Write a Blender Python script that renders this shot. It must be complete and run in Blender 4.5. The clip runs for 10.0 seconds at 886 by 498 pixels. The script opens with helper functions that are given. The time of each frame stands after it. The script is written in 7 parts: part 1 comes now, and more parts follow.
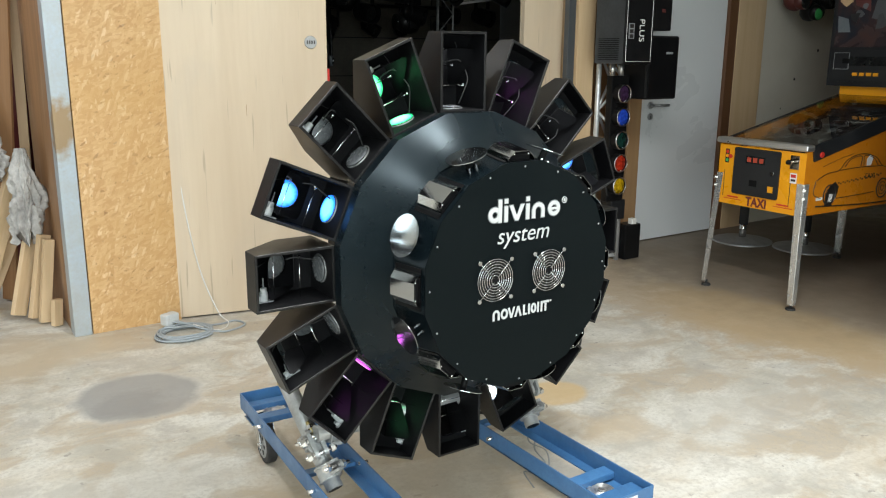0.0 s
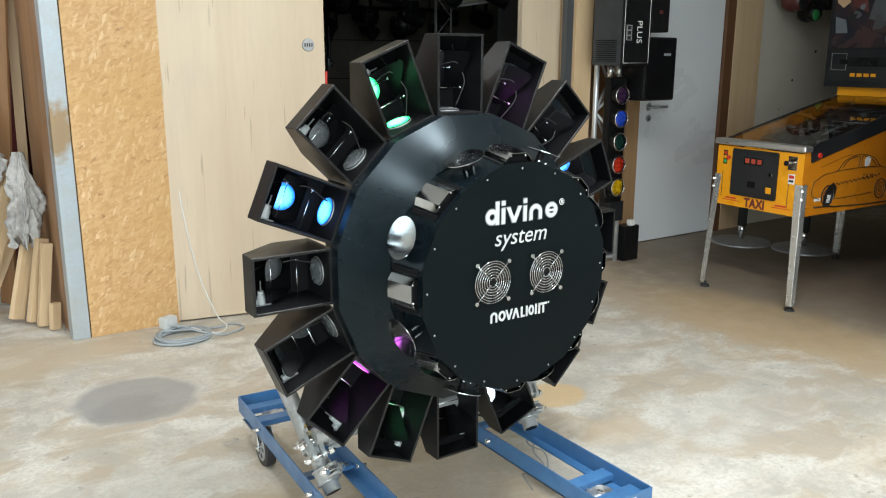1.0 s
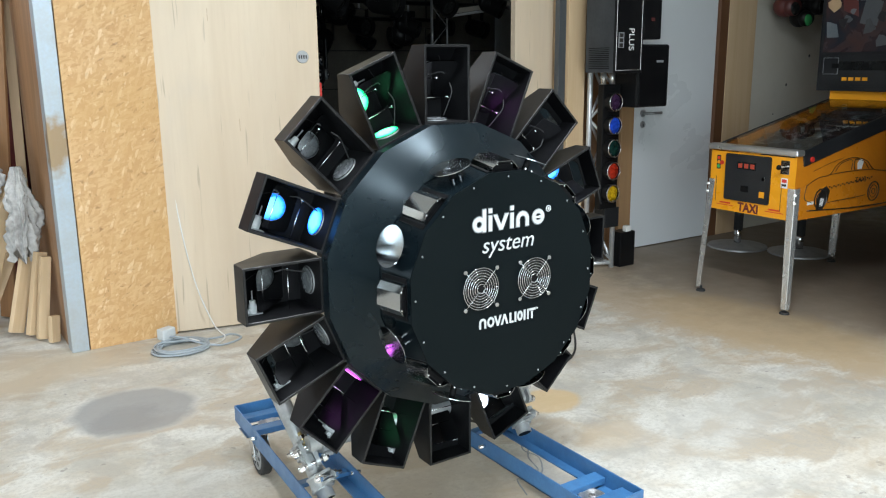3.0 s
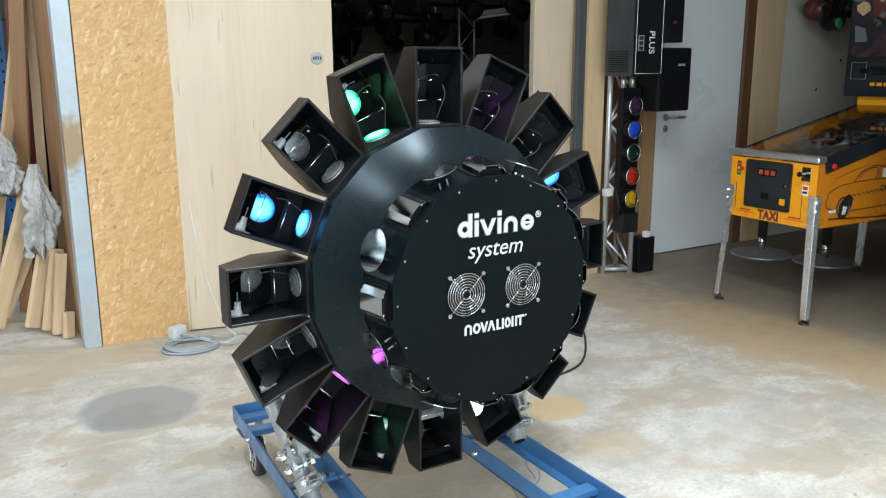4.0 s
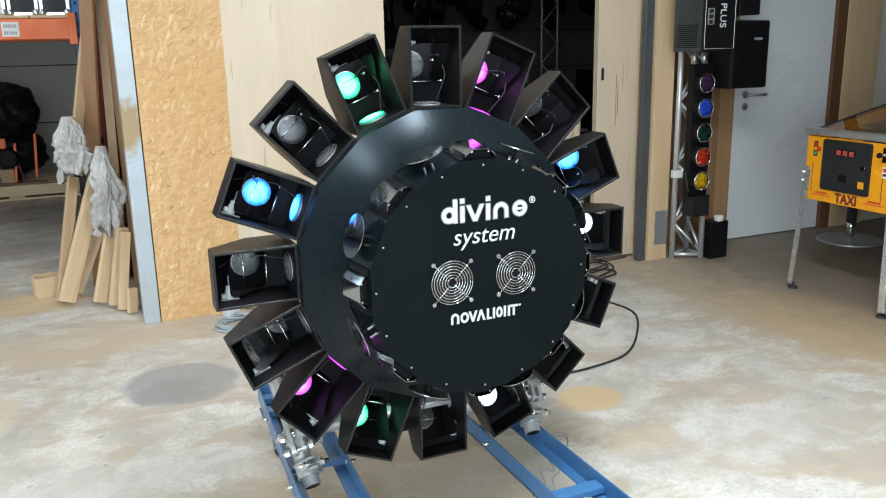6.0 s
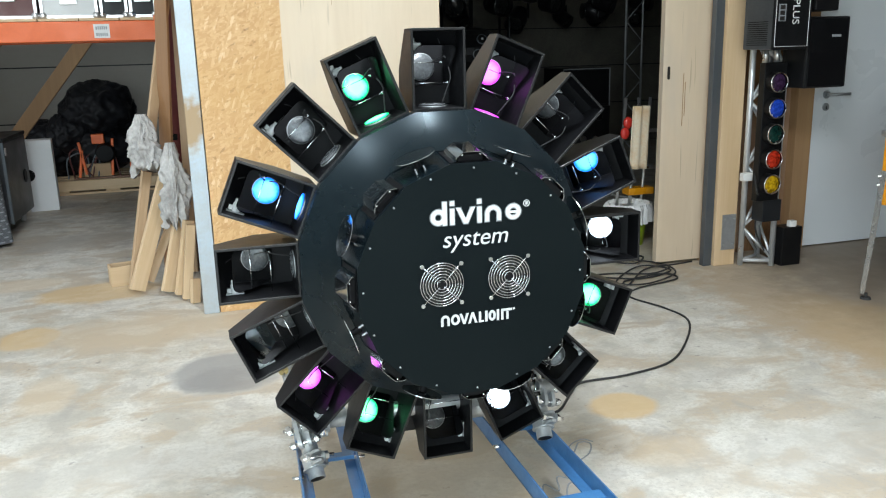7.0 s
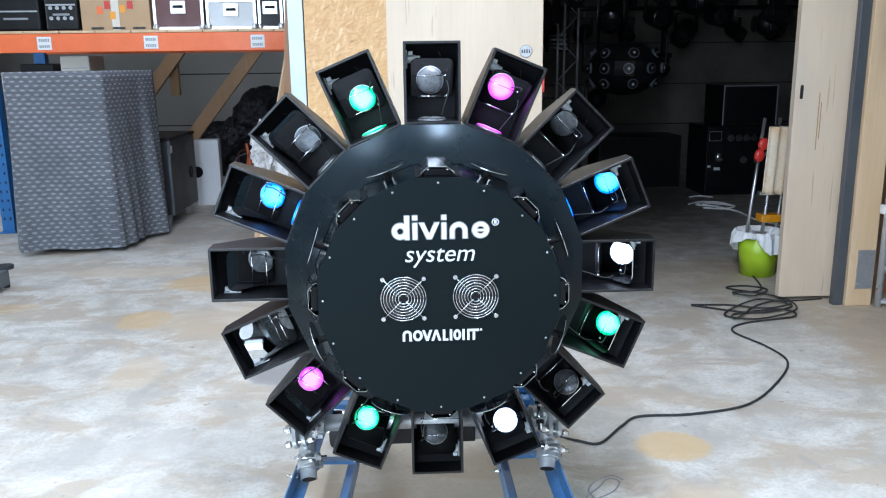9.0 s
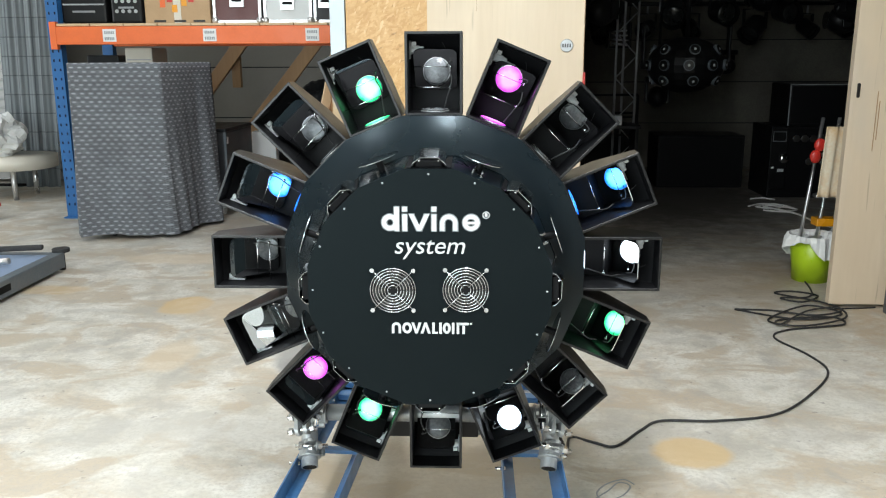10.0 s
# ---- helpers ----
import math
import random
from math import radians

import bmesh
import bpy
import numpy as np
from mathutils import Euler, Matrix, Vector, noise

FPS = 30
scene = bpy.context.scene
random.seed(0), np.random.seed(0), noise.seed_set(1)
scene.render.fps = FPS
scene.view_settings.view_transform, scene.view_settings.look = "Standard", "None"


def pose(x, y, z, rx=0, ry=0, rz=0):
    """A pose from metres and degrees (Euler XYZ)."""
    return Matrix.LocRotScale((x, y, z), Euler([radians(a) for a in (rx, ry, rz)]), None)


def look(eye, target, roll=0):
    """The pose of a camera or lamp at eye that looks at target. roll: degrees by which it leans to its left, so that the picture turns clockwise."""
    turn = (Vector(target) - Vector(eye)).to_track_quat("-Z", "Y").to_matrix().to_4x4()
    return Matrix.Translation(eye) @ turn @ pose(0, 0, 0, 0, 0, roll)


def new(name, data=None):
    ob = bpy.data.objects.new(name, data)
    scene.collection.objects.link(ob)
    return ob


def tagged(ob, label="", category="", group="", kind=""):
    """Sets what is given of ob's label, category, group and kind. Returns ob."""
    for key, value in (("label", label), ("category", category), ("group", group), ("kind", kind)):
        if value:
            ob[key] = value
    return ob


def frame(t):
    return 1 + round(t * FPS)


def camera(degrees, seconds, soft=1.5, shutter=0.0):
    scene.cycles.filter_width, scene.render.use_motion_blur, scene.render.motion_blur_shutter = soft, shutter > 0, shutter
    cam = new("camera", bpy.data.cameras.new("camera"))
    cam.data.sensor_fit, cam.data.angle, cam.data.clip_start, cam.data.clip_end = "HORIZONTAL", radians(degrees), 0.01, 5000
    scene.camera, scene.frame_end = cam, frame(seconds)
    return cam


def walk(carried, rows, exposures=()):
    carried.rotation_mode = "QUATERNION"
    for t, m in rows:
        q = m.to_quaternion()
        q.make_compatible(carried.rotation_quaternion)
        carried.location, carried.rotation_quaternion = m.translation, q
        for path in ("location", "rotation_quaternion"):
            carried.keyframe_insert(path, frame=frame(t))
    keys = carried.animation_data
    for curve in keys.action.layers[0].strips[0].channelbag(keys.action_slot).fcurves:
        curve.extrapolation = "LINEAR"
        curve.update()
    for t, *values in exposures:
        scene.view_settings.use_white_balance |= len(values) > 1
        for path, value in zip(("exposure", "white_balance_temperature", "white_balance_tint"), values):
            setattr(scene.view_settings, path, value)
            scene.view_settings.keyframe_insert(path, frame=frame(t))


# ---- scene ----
cam = camera(56.9, 10.0, soft=1.15)
PATH = [
    (0, (0.267, 0.278, 1.356), (1.344, 1.897, 0.89), 0.4),
    (0.5, (0.27, 0.278, 1.357), (1.349, 1.896, 0.892), 0.3),
    (1, (0.272, 0.277, 1.356), (1.351, 1.896, 0.895), 0.2),
    (1.5, (0.266, 0.272, 1.355), (1.349, 1.891, 0.899), 0.1),
    (2, (0.264, 0.268, 1.354), (1.35, 1.885, 0.9), 0.0),
    (2.5, (0.262, 0.265, 1.356), (1.356, 1.879, 0.91), -0.1),
    (3.8, (0.375, 0.184, 1.364), (1.4, 1.846, 0.931), -0.8),
    (4, (0.398, 0.193, 1.361), (1.406, 1.864, 0.925), -0.2),
    (4.5, (0.437, 0.148, 1.358), (1.404, 1.84, 0.909), -0.5),
    (5, (0.488, 0.115, 1.351), (1.405, 1.829, 0.879), -0.6),
    (5.5, (0.565, 0.117, 1.357), (1.424, 1.858, 0.875), -1.0),
    (5.7, (0.613, 0.123, 1.358), (1.442, 1.878, 0.875), -1.0),
    (6.8, (0.856, 0.052, 1.367), (1.456, 1.899, 0.887), -1.7),
    (7, (0.917, 0.025, 1.367), (1.466, 1.886, 0.884), -1.5),
    (7.5, (1.043, -0.013, 1.363), (1.506, 1.874, 0.885), -1.3),
    (8, (1.191, 0.006, 1.352), (1.56, 1.915, 0.887), -1.3),
    (8.5, (1.316, -0.003, 1.359), (1.558, 1.929, 0.903), -1.4),
    (9, (1.442, -0.039, 1.361), (1.537, 1.908, 0.913), -0.7),
    (9.5, (1.538, -0.07, 1.358), (1.538, 1.879, 0.907), -0.3),
    (10, (1.626, -0.024, 1.346), (1.551, 1.922, 0.891), -0.2),
]
EXPOSURES = [(0, 0.1, 6500, 9), (2.5, 0.21, 6050, 9), (4, 0.2, 6000, 9), (5.5, 0.19, 6050, 10), (7, 0.28, 6050, 8), (8, 0.36, 6050, 9), (8.5, 0.42, 5600, 12), (9, 0.42, 5350, 13), (9.5, 0.36, 6200, 9), (10, 0.34, 6300, 9)]
walk(cam, [(t, look(eye, target, roll)) for t, eye, target, roll in PATH], EXPOSURES)

# ---- light ----
world = bpy.data.worlds.new("sky")
scene.world = world
world.use_nodes = True
wn = world.node_tree
sky = wn.nodes.new("ShaderNodeTexSky")
sky.sky_type, sky.sun_disc = "NISHITA", False
sky.sun_elevation, sky.sun_rotation = radians(40), radians(150)
wn.links.new(sky.outputs[0], wn.nodes["Background"].inputs[0])
wn.nodes["Background"].inputs[1].default_value = 0.10


def lamp(name, m, energy, sx, sy, color):
    data = bpy.data.lights.new(name, "AREA")
    data.shape, data.size, data.size_y, data.energy, data.color = "RECTANGLE", sx, sy, energy, color
    ob = new(name, data)
    ob.matrix_world = m
    return ob


# daylight in the open gate behind the camera, bay fill and ceiling tubes
lamp("gate_daylight", look((-1.1, -2.64, 1.55), (-0.2, 4, 0.8)), 225, 4.8, 2.7, (0.86, 0.97, 0.98))
# unseen side light for the rear bay, no window is built
lamp("bay_side_fill", look((-4.8, 6.2, 1.9), (0, 6.4, 0.6)), 55, 2.6, 1.6, (0.94, 0.98, 1.0))
# the third has no source of its own, it is fill for the bay
for lx, ly, lw in ((0.2, 0.95, 48), (1.7, 0.95, 96), (-0.4, 5.6, 18)):
    lamp("ceiling_tube_and_fill_light", pose(lx, ly, 3.1), lw, 0.14, 1.5, (0.97, 0.99, 1.0))


# ---- materials ----
def nodes_of(m):
    m.use_nodes = True
    nt = m.node_tree
    return nt, nt.nodes["Principled BSDF"]


def add(nt, kind, **inputs):
    n = nt.nodes.new(kind)
    for k, v in inputs.items():
        n.inputs[k.replace("_", " ")].default_value = v
    return n


def mixed(nt, fac, a, b, mode="MIX"):
    n = nt.nodes.new("ShaderNodeMix")
    n.data_type, n.blend_type = "RGBA", mode
    for socket, v in ((n.inputs[0], fac), (n.inputs[6], a), (n.inputs[7], b)):
        if isinstance(v, bpy.types.NodeSocket):
            nt.links.new(v, socket)
        elif isinstance(v, (int, float)):
            socket.default_value = v
        else:
            socket.default_value = (*v, 1)
    return n.outputs[2]


def ranged(nt, value, a, b, lo=0.0, hi=1.0):
    n = nt.nodes.new("ShaderNodeMapRange")
    nt.links.new(value, n.inputs[0])
    for i, v in enumerate((a, b, lo, hi)):
        n.inputs[i + 1].default_value = v
    return n.outputs[0]


def coords(nt, scale=(1, 1, 1), turn=(0, 0, 0), world=False):
    mp = nt.nodes.new("ShaderNodeMapping")
    mp.inputs["Scale"].default_value = scale
    mp.inputs["Rotation"].default_value = turn
    src = nt.nodes.new("ShaderNodeNewGeometry").outputs["Position"] if world else nt.nodes.new("ShaderNodeTexCoord").outputs["Object"]
    nt.links.new(src, mp.inputs[0])
    return mp.outputs[0]


def noisy(nt, vec, scale, detail=4.0, rough=0.55, warp=0.0):
    n = add(nt, "ShaderNodeTexNoise", Scale=scale, Detail=detail, Roughness=rough, Distortion=warp)
    nt.links.new(vec, n.inputs["Vector"])
    return n.outputs[0]


def bumped(nt, bsdf, height, strength=0.2, distance=0.002):
    n = add(nt, "ShaderNodeBump", Strength=strength, Distance=distance)
    nt.links.new(height, n.inputs["Height"])
    nt.links.new(n.outputs[0], bsdf.inputs["Normal"])


def surface(name, color, rough=0.5, metal=0.0, dirt=None, amount=0.35, grain=120.0, patch=5.0, bump=0.12, coat=0.0, spread=0.1, shine=0.5, sheen=None):
    """Painted or plain matter: fine grain and larger wear, in colour, gloss and relief."""
    m = bpy.data.materials.new(name)
    nt, b = nodes_of(m)
    v = coords(nt)
    fine, coarse = noisy(nt, v, grain, 3), noisy(nt, v, patch, 5, 0.6, 0.4)
    dirt = dirt or tuple(c * 0.6 for c in color)
    c = mixed(nt, ranged(nt, coarse, 0.42, 0.72, 0, amount), color, dirt)
    c = mixed(nt, ranged(nt, fine, 0.35, 0.7, 0, amount * 0.5), c, dirt)
    nt.links.new(c, b.inputs["Base Color"])
    nt.links.new(ranged(nt, coarse, 0.3, 0.7, max(rough - spread, 0.02), min(rough + spread, 1)), b.inputs["Roughness"])
    b.inputs["Metallic"].default_value = metal
    b.inputs["Coat Weight"].default_value = coat
    b.inputs["Specular IOR Level"].default_value = shine
    if sheen:
        b.inputs["Specular Tint"].default_value = (*sheen, 1)
    bumped(nt, b, fine, bump, 0.001)
    return m


def wood(name, light, dark, axis=2, rough=0.55, stretch=14.0, checks=0.0):
    m = bpy.data.materials.new(name)
    nt, b = nodes_of(m)
    sc = [stretch] * 3
    sc[axis] = 0.7
    v = coords(nt, sc)
    big = noisy(nt, v, 1.0, 3, 0.55, 0.6)
    fine = noisy(nt, coords(nt, [c * 9 if i != axis else 3.0 for i, c in enumerate(sc)]), 1.0, 4, 0.6)
    tone = noisy(nt, coords(nt, (3, 3, 0.6) if axis == 2 else (0.8, 3, 3)), 1.0, 2)
    info = nt.nodes.new("ShaderNodeObjectInfo")
    c = mixed(nt, ranged(nt, big, 0.35, 0.7, 0, 0.75), light, dark)
    c = mixed(nt, ranged(nt, fine, 0.45, 0.75, 0, 0.4), c, dark)
    c = mixed(nt, ranged(nt, tone, 0.35, 0.65, 0, 0.25), c, tuple(x * 0.75 for x in light))
    c = mixed(nt, ranged(nt, info.outputs["Random"], 0, 1, 0, 0.3), c, dark)
    if checks:
        slits = noisy(nt, coords(nt, [44.0 if i != axis else 2.2 for i in range(3)]), 1.0, 2, 0.45, 0.3)
        c = mixed(nt, ranged(nt, slits, 0.66, 0.71, 0, checks), c, tuple(x * 0.55 for x in dark))
        grime = noisy(nt, coords(nt, [2.4 if i != axis else 1.1 for i in range(3)]), 1.0, 4, 0.6, 0.5)
        c = mixed(nt, ranged(nt, grime, 0.50, 0.72, 0, checks * 0.8), c, (0.50, 0.44, 0.37))
    nt.links.new(c, b.inputs["Base Color"])
    b.inputs["Roughness"].default_value = rough
    bumped(nt, b, fine, 0.18, 0.001)
    return m


def chipboard(name):
    """Pressed board of long straw-coloured flakes lying in all directions."""
    m = bpy.data.materials.new(name)
    nt, b = nodes_of(m)
    out = None
    height = None
    for k, (turn, sx, sz) in enumerate(((0.5, 96, 27), (-0.8, 108, 24), (1.35, 84, 29), (0.05, 76, 31), (2.2, 112, 25), (-0.35, 88, 20), (1.85, 100, 28))):
        v = coords(nt, (1, 1, 1), (0, turn, 0))
        mp = nt.nodes.new("ShaderNodeMapping")
        nt.links.new(v, mp.inputs[0])
        mp.inputs["Location"].default_value, mp.inputs["Scale"].default_value = (k * 3.7, 0.3, k * 1.9), (sx, 6, sz)
        vor = add(nt, "ShaderNodeTexVoronoi", Scale=1.0, Randomness=1.0)
        nt.links.new(mp.outputs[0], vor.inputs["Vector"])
        ramp = nt.nodes.new("ShaderNodeValToRGB")
        e = ramp.color_ramp.elements
        e[0].position, e[0].color = 0.0, (0.52, 0.295, 0.12, 1)
        e[1].position, e[1].color = 1.0, (0.68, 0.445, 0.225, 1)
        mid = ramp.color_ramp.elements.new(0.5)
        mid.color = (0.60, 0.365, 0.16, 1)
        sep = nt.nodes.new("ShaderNodeSeparateColor")
        nt.links.new(vor.outputs["Color"], sep.inputs[0])
        nt.links.new(sep.outputs[0], ramp.inputs[0])
        if out is None:
            out, height = ramp.outputs[0], sep.outputs[0]
        else:
            mask = ranged(nt, sep.outputs[1], 0.66, 0.68, 0, 0.8)
            out = mixed(nt, mask, out, ramp.outputs[0])
        if k in (1, 3, 5):
            out = mixed(nt, ranged(nt, sep.outputs[2], 0.93, 0.945, 0, 0.5), out, (0.84, 0.66, 0.41))
        if k in (2, 4):
            out = mixed(nt, ranged(nt, sep.outputs[2], 0.965, 0.975, 0, 0.6), out, (0.26, 0.13, 0.05))
    dust = noisy(nt, coords(nt), 180, 3, 0.65)
    out = mixed(nt, ranged(nt, dust, 0.40, 0.68, 0, 0.35), out, (0.50, 0.30, 0.12))
    specks = noisy(nt, coords(nt, (1, 1, 0.6)), 62, 2)
    out = mixed(nt, ranged(nt, specks, 0.68, 0.76, 0, 0.6), out, (0.20, 0.105, 0.04))
    soft = noisy(nt, coords(nt), 2.1, 4)
    out = mixed(nt, ranged(nt, soft, 0.40, 0.68, 0, 0.45), out, (0.56, 0.33, 0.115))
    nt.links.new(out, b.inputs["Base Color"])
    b.inputs["Roughness"].default_value = 0.6
    bumped(nt, b, height, 0.25, 0.001)
    return m


OCHRE, TAN, SOOT = (0.60, 0.42, 0.20), (0.56, 0.455, 0.32), (0.27, 0.265, 0.26)
STAINS_AND_SHADE = [  # x, y, radius along x, radius along y, colour, strength, softness, raggedness
    # the third ellipse here paints the games corner's shade into the floor colour
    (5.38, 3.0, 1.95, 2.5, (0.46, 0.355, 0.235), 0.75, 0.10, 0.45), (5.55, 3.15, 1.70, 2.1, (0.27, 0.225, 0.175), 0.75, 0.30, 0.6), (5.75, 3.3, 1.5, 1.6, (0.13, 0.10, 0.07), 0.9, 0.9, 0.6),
    # the second ellipse paints shade over the back room's floor
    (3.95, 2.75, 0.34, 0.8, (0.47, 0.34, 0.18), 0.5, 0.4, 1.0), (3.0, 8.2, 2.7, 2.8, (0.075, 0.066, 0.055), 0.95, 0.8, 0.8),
    (2.39, 2.63, 0.14, 0.12, OCHRE, 0.72, 0.25, 0.5), (0.02, 4.315, 0.145, 0.175, OCHRE, 0.7, 0.22, 0.5),
    (0.27, 5.06, 0.37, 0.22, OCHRE, 0.65, 0.3, 0.8), (0.22, 3.52, 0.12, 0.22, TAN, 0.6, 0.4, 1.0),
    (0.55, 4.25, 0.6, 0.28, TAN, 0.6, 0.5, 1.0), (1.45, 2.25, 0.48, 0.75, (0.53, 0.41, 0.27), 0.5, 0.35, 0.9),
    (-0.35, 5.4, 0.5, 0.16, TAN, 0.6, 0.4, 1.0), (-0.9, 4.6, 0.25, 0.1, OCHRE, 0.5, 0.4, 0.9),
    (3.4, 4.9, 0.8, 0.5, (0.40, 0.30, 0.19), 0.45, 0.5, 1.0), (2.35, 2.25, 0.16, 0.10, TAN, 0.5, 0.5, 1.0),
    (3.2, 1.6, 0.5, 0.12, TAN, 0.35, 0.5, 1.0), (1.95, 2.08, 0.10, 0.17, (0.30, 0.28, 0.25), 0.6, 0.4, 1.0),
    (0.945, 3.515, 0.258, 0.262, (0.68, 0.66, 0.62), 0.35, 0.10, 0.55), (0.945, 3.515, 0.246, 0.250, SOOT, 0.80, 0.20, 0.32), (0.90, 3.45, 0.15, 0.14, (0.22, 0.215, 0.21), 0.4, 0.5, 1.4),
    (0.62, 2.75, 0.5, 0.16, (0.46, 0.44, 0.40), 0.5, 0.8, 1.2), (2.9, 2.1, 0.6, 0.2, (0.50, 0.48, 0.44), 0.4, 0.8, 1.2),
    (0.0, 6.6, 0.6, 0.35, (0.36, 0.33, 0.29), 0.5, 0.6, 1.3),
]


def concrete(name):
    """A worn concrete floor: cloudy cement, trowel marks, dark specks, rusty stains with shapes of their own and
    painted-in shade.
    """
    m = bpy.data.materials.new(name)
    nt, b = nodes_of(m)
    v = coords(nt, world=True)
    cloud, cloud2 = noisy(nt, v, 1.25, 6, 0.62, 0.5), noisy(nt, coords(nt, (1, 1.8, 1), (0, 0, 0.5), True), 2.6, 5, 0.62, 0.8)
    fine, speck = noisy(nt, v, 60, 4, 0.65), noisy(nt, v, 17, 3, 0.6)
    trowel = noisy(nt, coords(nt, (1.2, 4, 1), (0, 0, -0.55), True), 2.4, 6, 0.66, 0.9)
    mott = noisy(nt, v, 4.6, 5, 0.58, 0.3)
    smudge = noisy(nt, coords(nt, (1.3, 0.9, 1), (0, 0, 0.9), True), 3.1, 7, 0.7, 0.5)
    c = mixed(nt, ranged(nt, cloud, 0.38, 0.60), (0.50, 0.47, 0.40), (0.63, 0.605, 0.545))
    c = mixed(nt, ranged(nt, cloud2, 0.47, 0.66, 0, 0.6), c, (0.50, 0.425, 0.325))
    c = mixed(nt, ranged(nt, mott, 0.49, 0.62, 0, 0.6), c, (0.70, 0.68, 0.625))
    c = mixed(nt, ranged(nt, mott, 0.46, 0.37, 0, 0.6), c, (0.40, 0.38, 0.33))
    patch = noisy(nt, coords(nt, (1, 1.5, 1), (0, 0, -0.4), True), 2.3, 6, 0.60, 0.6)
    c = mixed(nt, ranged(nt, patch, 0.505, 0.575, 0, 0.8), c, (0.455, 0.375, 0.275))
    c = mixed(nt, ranged(nt, patch, 0.44, 0.38, 0, 0.45), c, (0.44, 0.42, 0.385))
    c = mixed(nt, ranged(nt, smudge, 0.55, 0.66, 0, 0.6), c, (0.37, 0.35, 0.32))
    c = mixed(nt, ranged(nt, trowel, 0.58, 0.70, 0, 0.4), c, (0.38, 0.35, 0.31))
    c = mixed(nt, ranged(nt, fine, 0.46, 0.70, 0, 0.6), c, (0.40, 0.365, 0.32))
    flow = noisy(nt, coords(nt, (1.0, 1.35, 1), (0, 0, 0.35), True), 6.5, 6, 0.62, 0.5)
    c = mixed(nt, ranged(nt, flow, 0.56, 0.66, 0, 0.5), c, (0.42, 0.385, 0.335))
    c = mixed(nt, ranged(nt, flow, 0.44, 0.33, 0, 0.3), c, (0.70, 0.68, 0.63))
    pits = noisy(nt, coords(nt, (1, 1.3, 1), (0, 0, 0.2), True), 13, 6, 0.75, 0.8)
    c = mixed(nt, ranged(nt, pits, 0.655, 0.70, 0, 0.7), c, (0.27, 0.25, 0.225))
    grit = noisy(nt, v, 130, 2, 0.7)
    c = mixed(nt, ranged(nt, grit, 0.62, 0.70, 0, 0.45), c, (0.30, 0.27, 0.235))
    scratch = noisy(nt, coords(nt, (2.2, 38, 1), (0, 0, 0.75), True), 1.0, 3, 0.6, 0.5)
    c = mixed(nt, ranged(nt, scratch, 0.68, 0.76, 0, 0.12), c, (0.34, 0.31, 0.27))
    c = mixed(nt, ranged(nt, speck, 0.67, 0.72, 0, 0.65), c, (0.24, 0.22, 0.20))
    edge = noisy(nt, v, 7.5, 4, 0.6)
    for x, y, rx, ry, colour, strength, soft, ragged in STAINS_AND_SHADE:
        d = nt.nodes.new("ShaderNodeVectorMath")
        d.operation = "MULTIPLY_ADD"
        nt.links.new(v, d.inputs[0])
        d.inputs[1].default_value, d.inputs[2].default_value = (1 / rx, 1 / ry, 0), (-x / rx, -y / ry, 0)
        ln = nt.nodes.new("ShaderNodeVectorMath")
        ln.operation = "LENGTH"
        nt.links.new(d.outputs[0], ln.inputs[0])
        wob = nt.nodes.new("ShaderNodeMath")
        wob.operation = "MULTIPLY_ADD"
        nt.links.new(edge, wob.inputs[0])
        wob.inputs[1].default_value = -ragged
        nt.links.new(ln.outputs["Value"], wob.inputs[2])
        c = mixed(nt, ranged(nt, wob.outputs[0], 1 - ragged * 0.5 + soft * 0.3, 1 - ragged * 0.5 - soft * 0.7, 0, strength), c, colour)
    nt.links.new(c, b.inputs["Base Color"])
    nt.links.new(ranged(nt, cloud, 0.3, 0.7, 0.46, 0.66), b.inputs["Roughness"])
    bumped(nt, b, fine, 0.12, 0.002)
    return m


def glow(name, color, strength, core=None, radius=0.035):
    """A lit face. With a core colour: a lamp behind coloured glass, brightest in the middle of the lens."""
    m = bpy.data.materials.new(name)
    nt, b = nodes_of(m)
    v = coords(nt)
    n = noisy(nt, v, 60, 2)
    b.inputs["Base Color"].default_value = (*[min(c, 0.8) for c in color], 1)
    b.inputs["Roughness"].default_value = 0.15
    c = mixed(nt, ranged(nt, n, 0.35, 0.65, 0, 0.4), color, tuple(c * 0.5 for c in color))
    b.inputs["Emission Strength"].default_value = strength
    if core:
        ln = nt.nodes.new("ShaderNodeVectorMath")
        ln.operation = "LENGTH"
        nt.links.new(v, ln.inputs[0])
        wob = nt.nodes.new("ShaderNodeMath")
        wob.operation = "MULTIPLY_ADD"
        nt.links.new(noisy(nt, v, 45, 3), wob.inputs[0])
        wob.inputs[1].default_value = radius * 0.5
        nt.links.new(ln.outputs["Value"], wob.inputs[2])
        c = mixed(nt, ranged(nt, wob.outputs[0], radius * 0.80, radius * 1.22, 1, 0), c, core)
    nt.links.new(c, b.inputs["Emission Color"])
    return m


def clear_glass(name, tint=(1, 1, 1), rough=0.02):
    m = bpy.data.materials.new(name)
    nt, b = nodes_of(m)
    b.inputs["Base Color"].default_value = (*tint, 1)
    b.inputs["Roughness"].default_value = rough
    b.inputs["Transmission Weight"].default_value = 1.0
    b.inputs["IOR"].default_value = 1.45
    return m


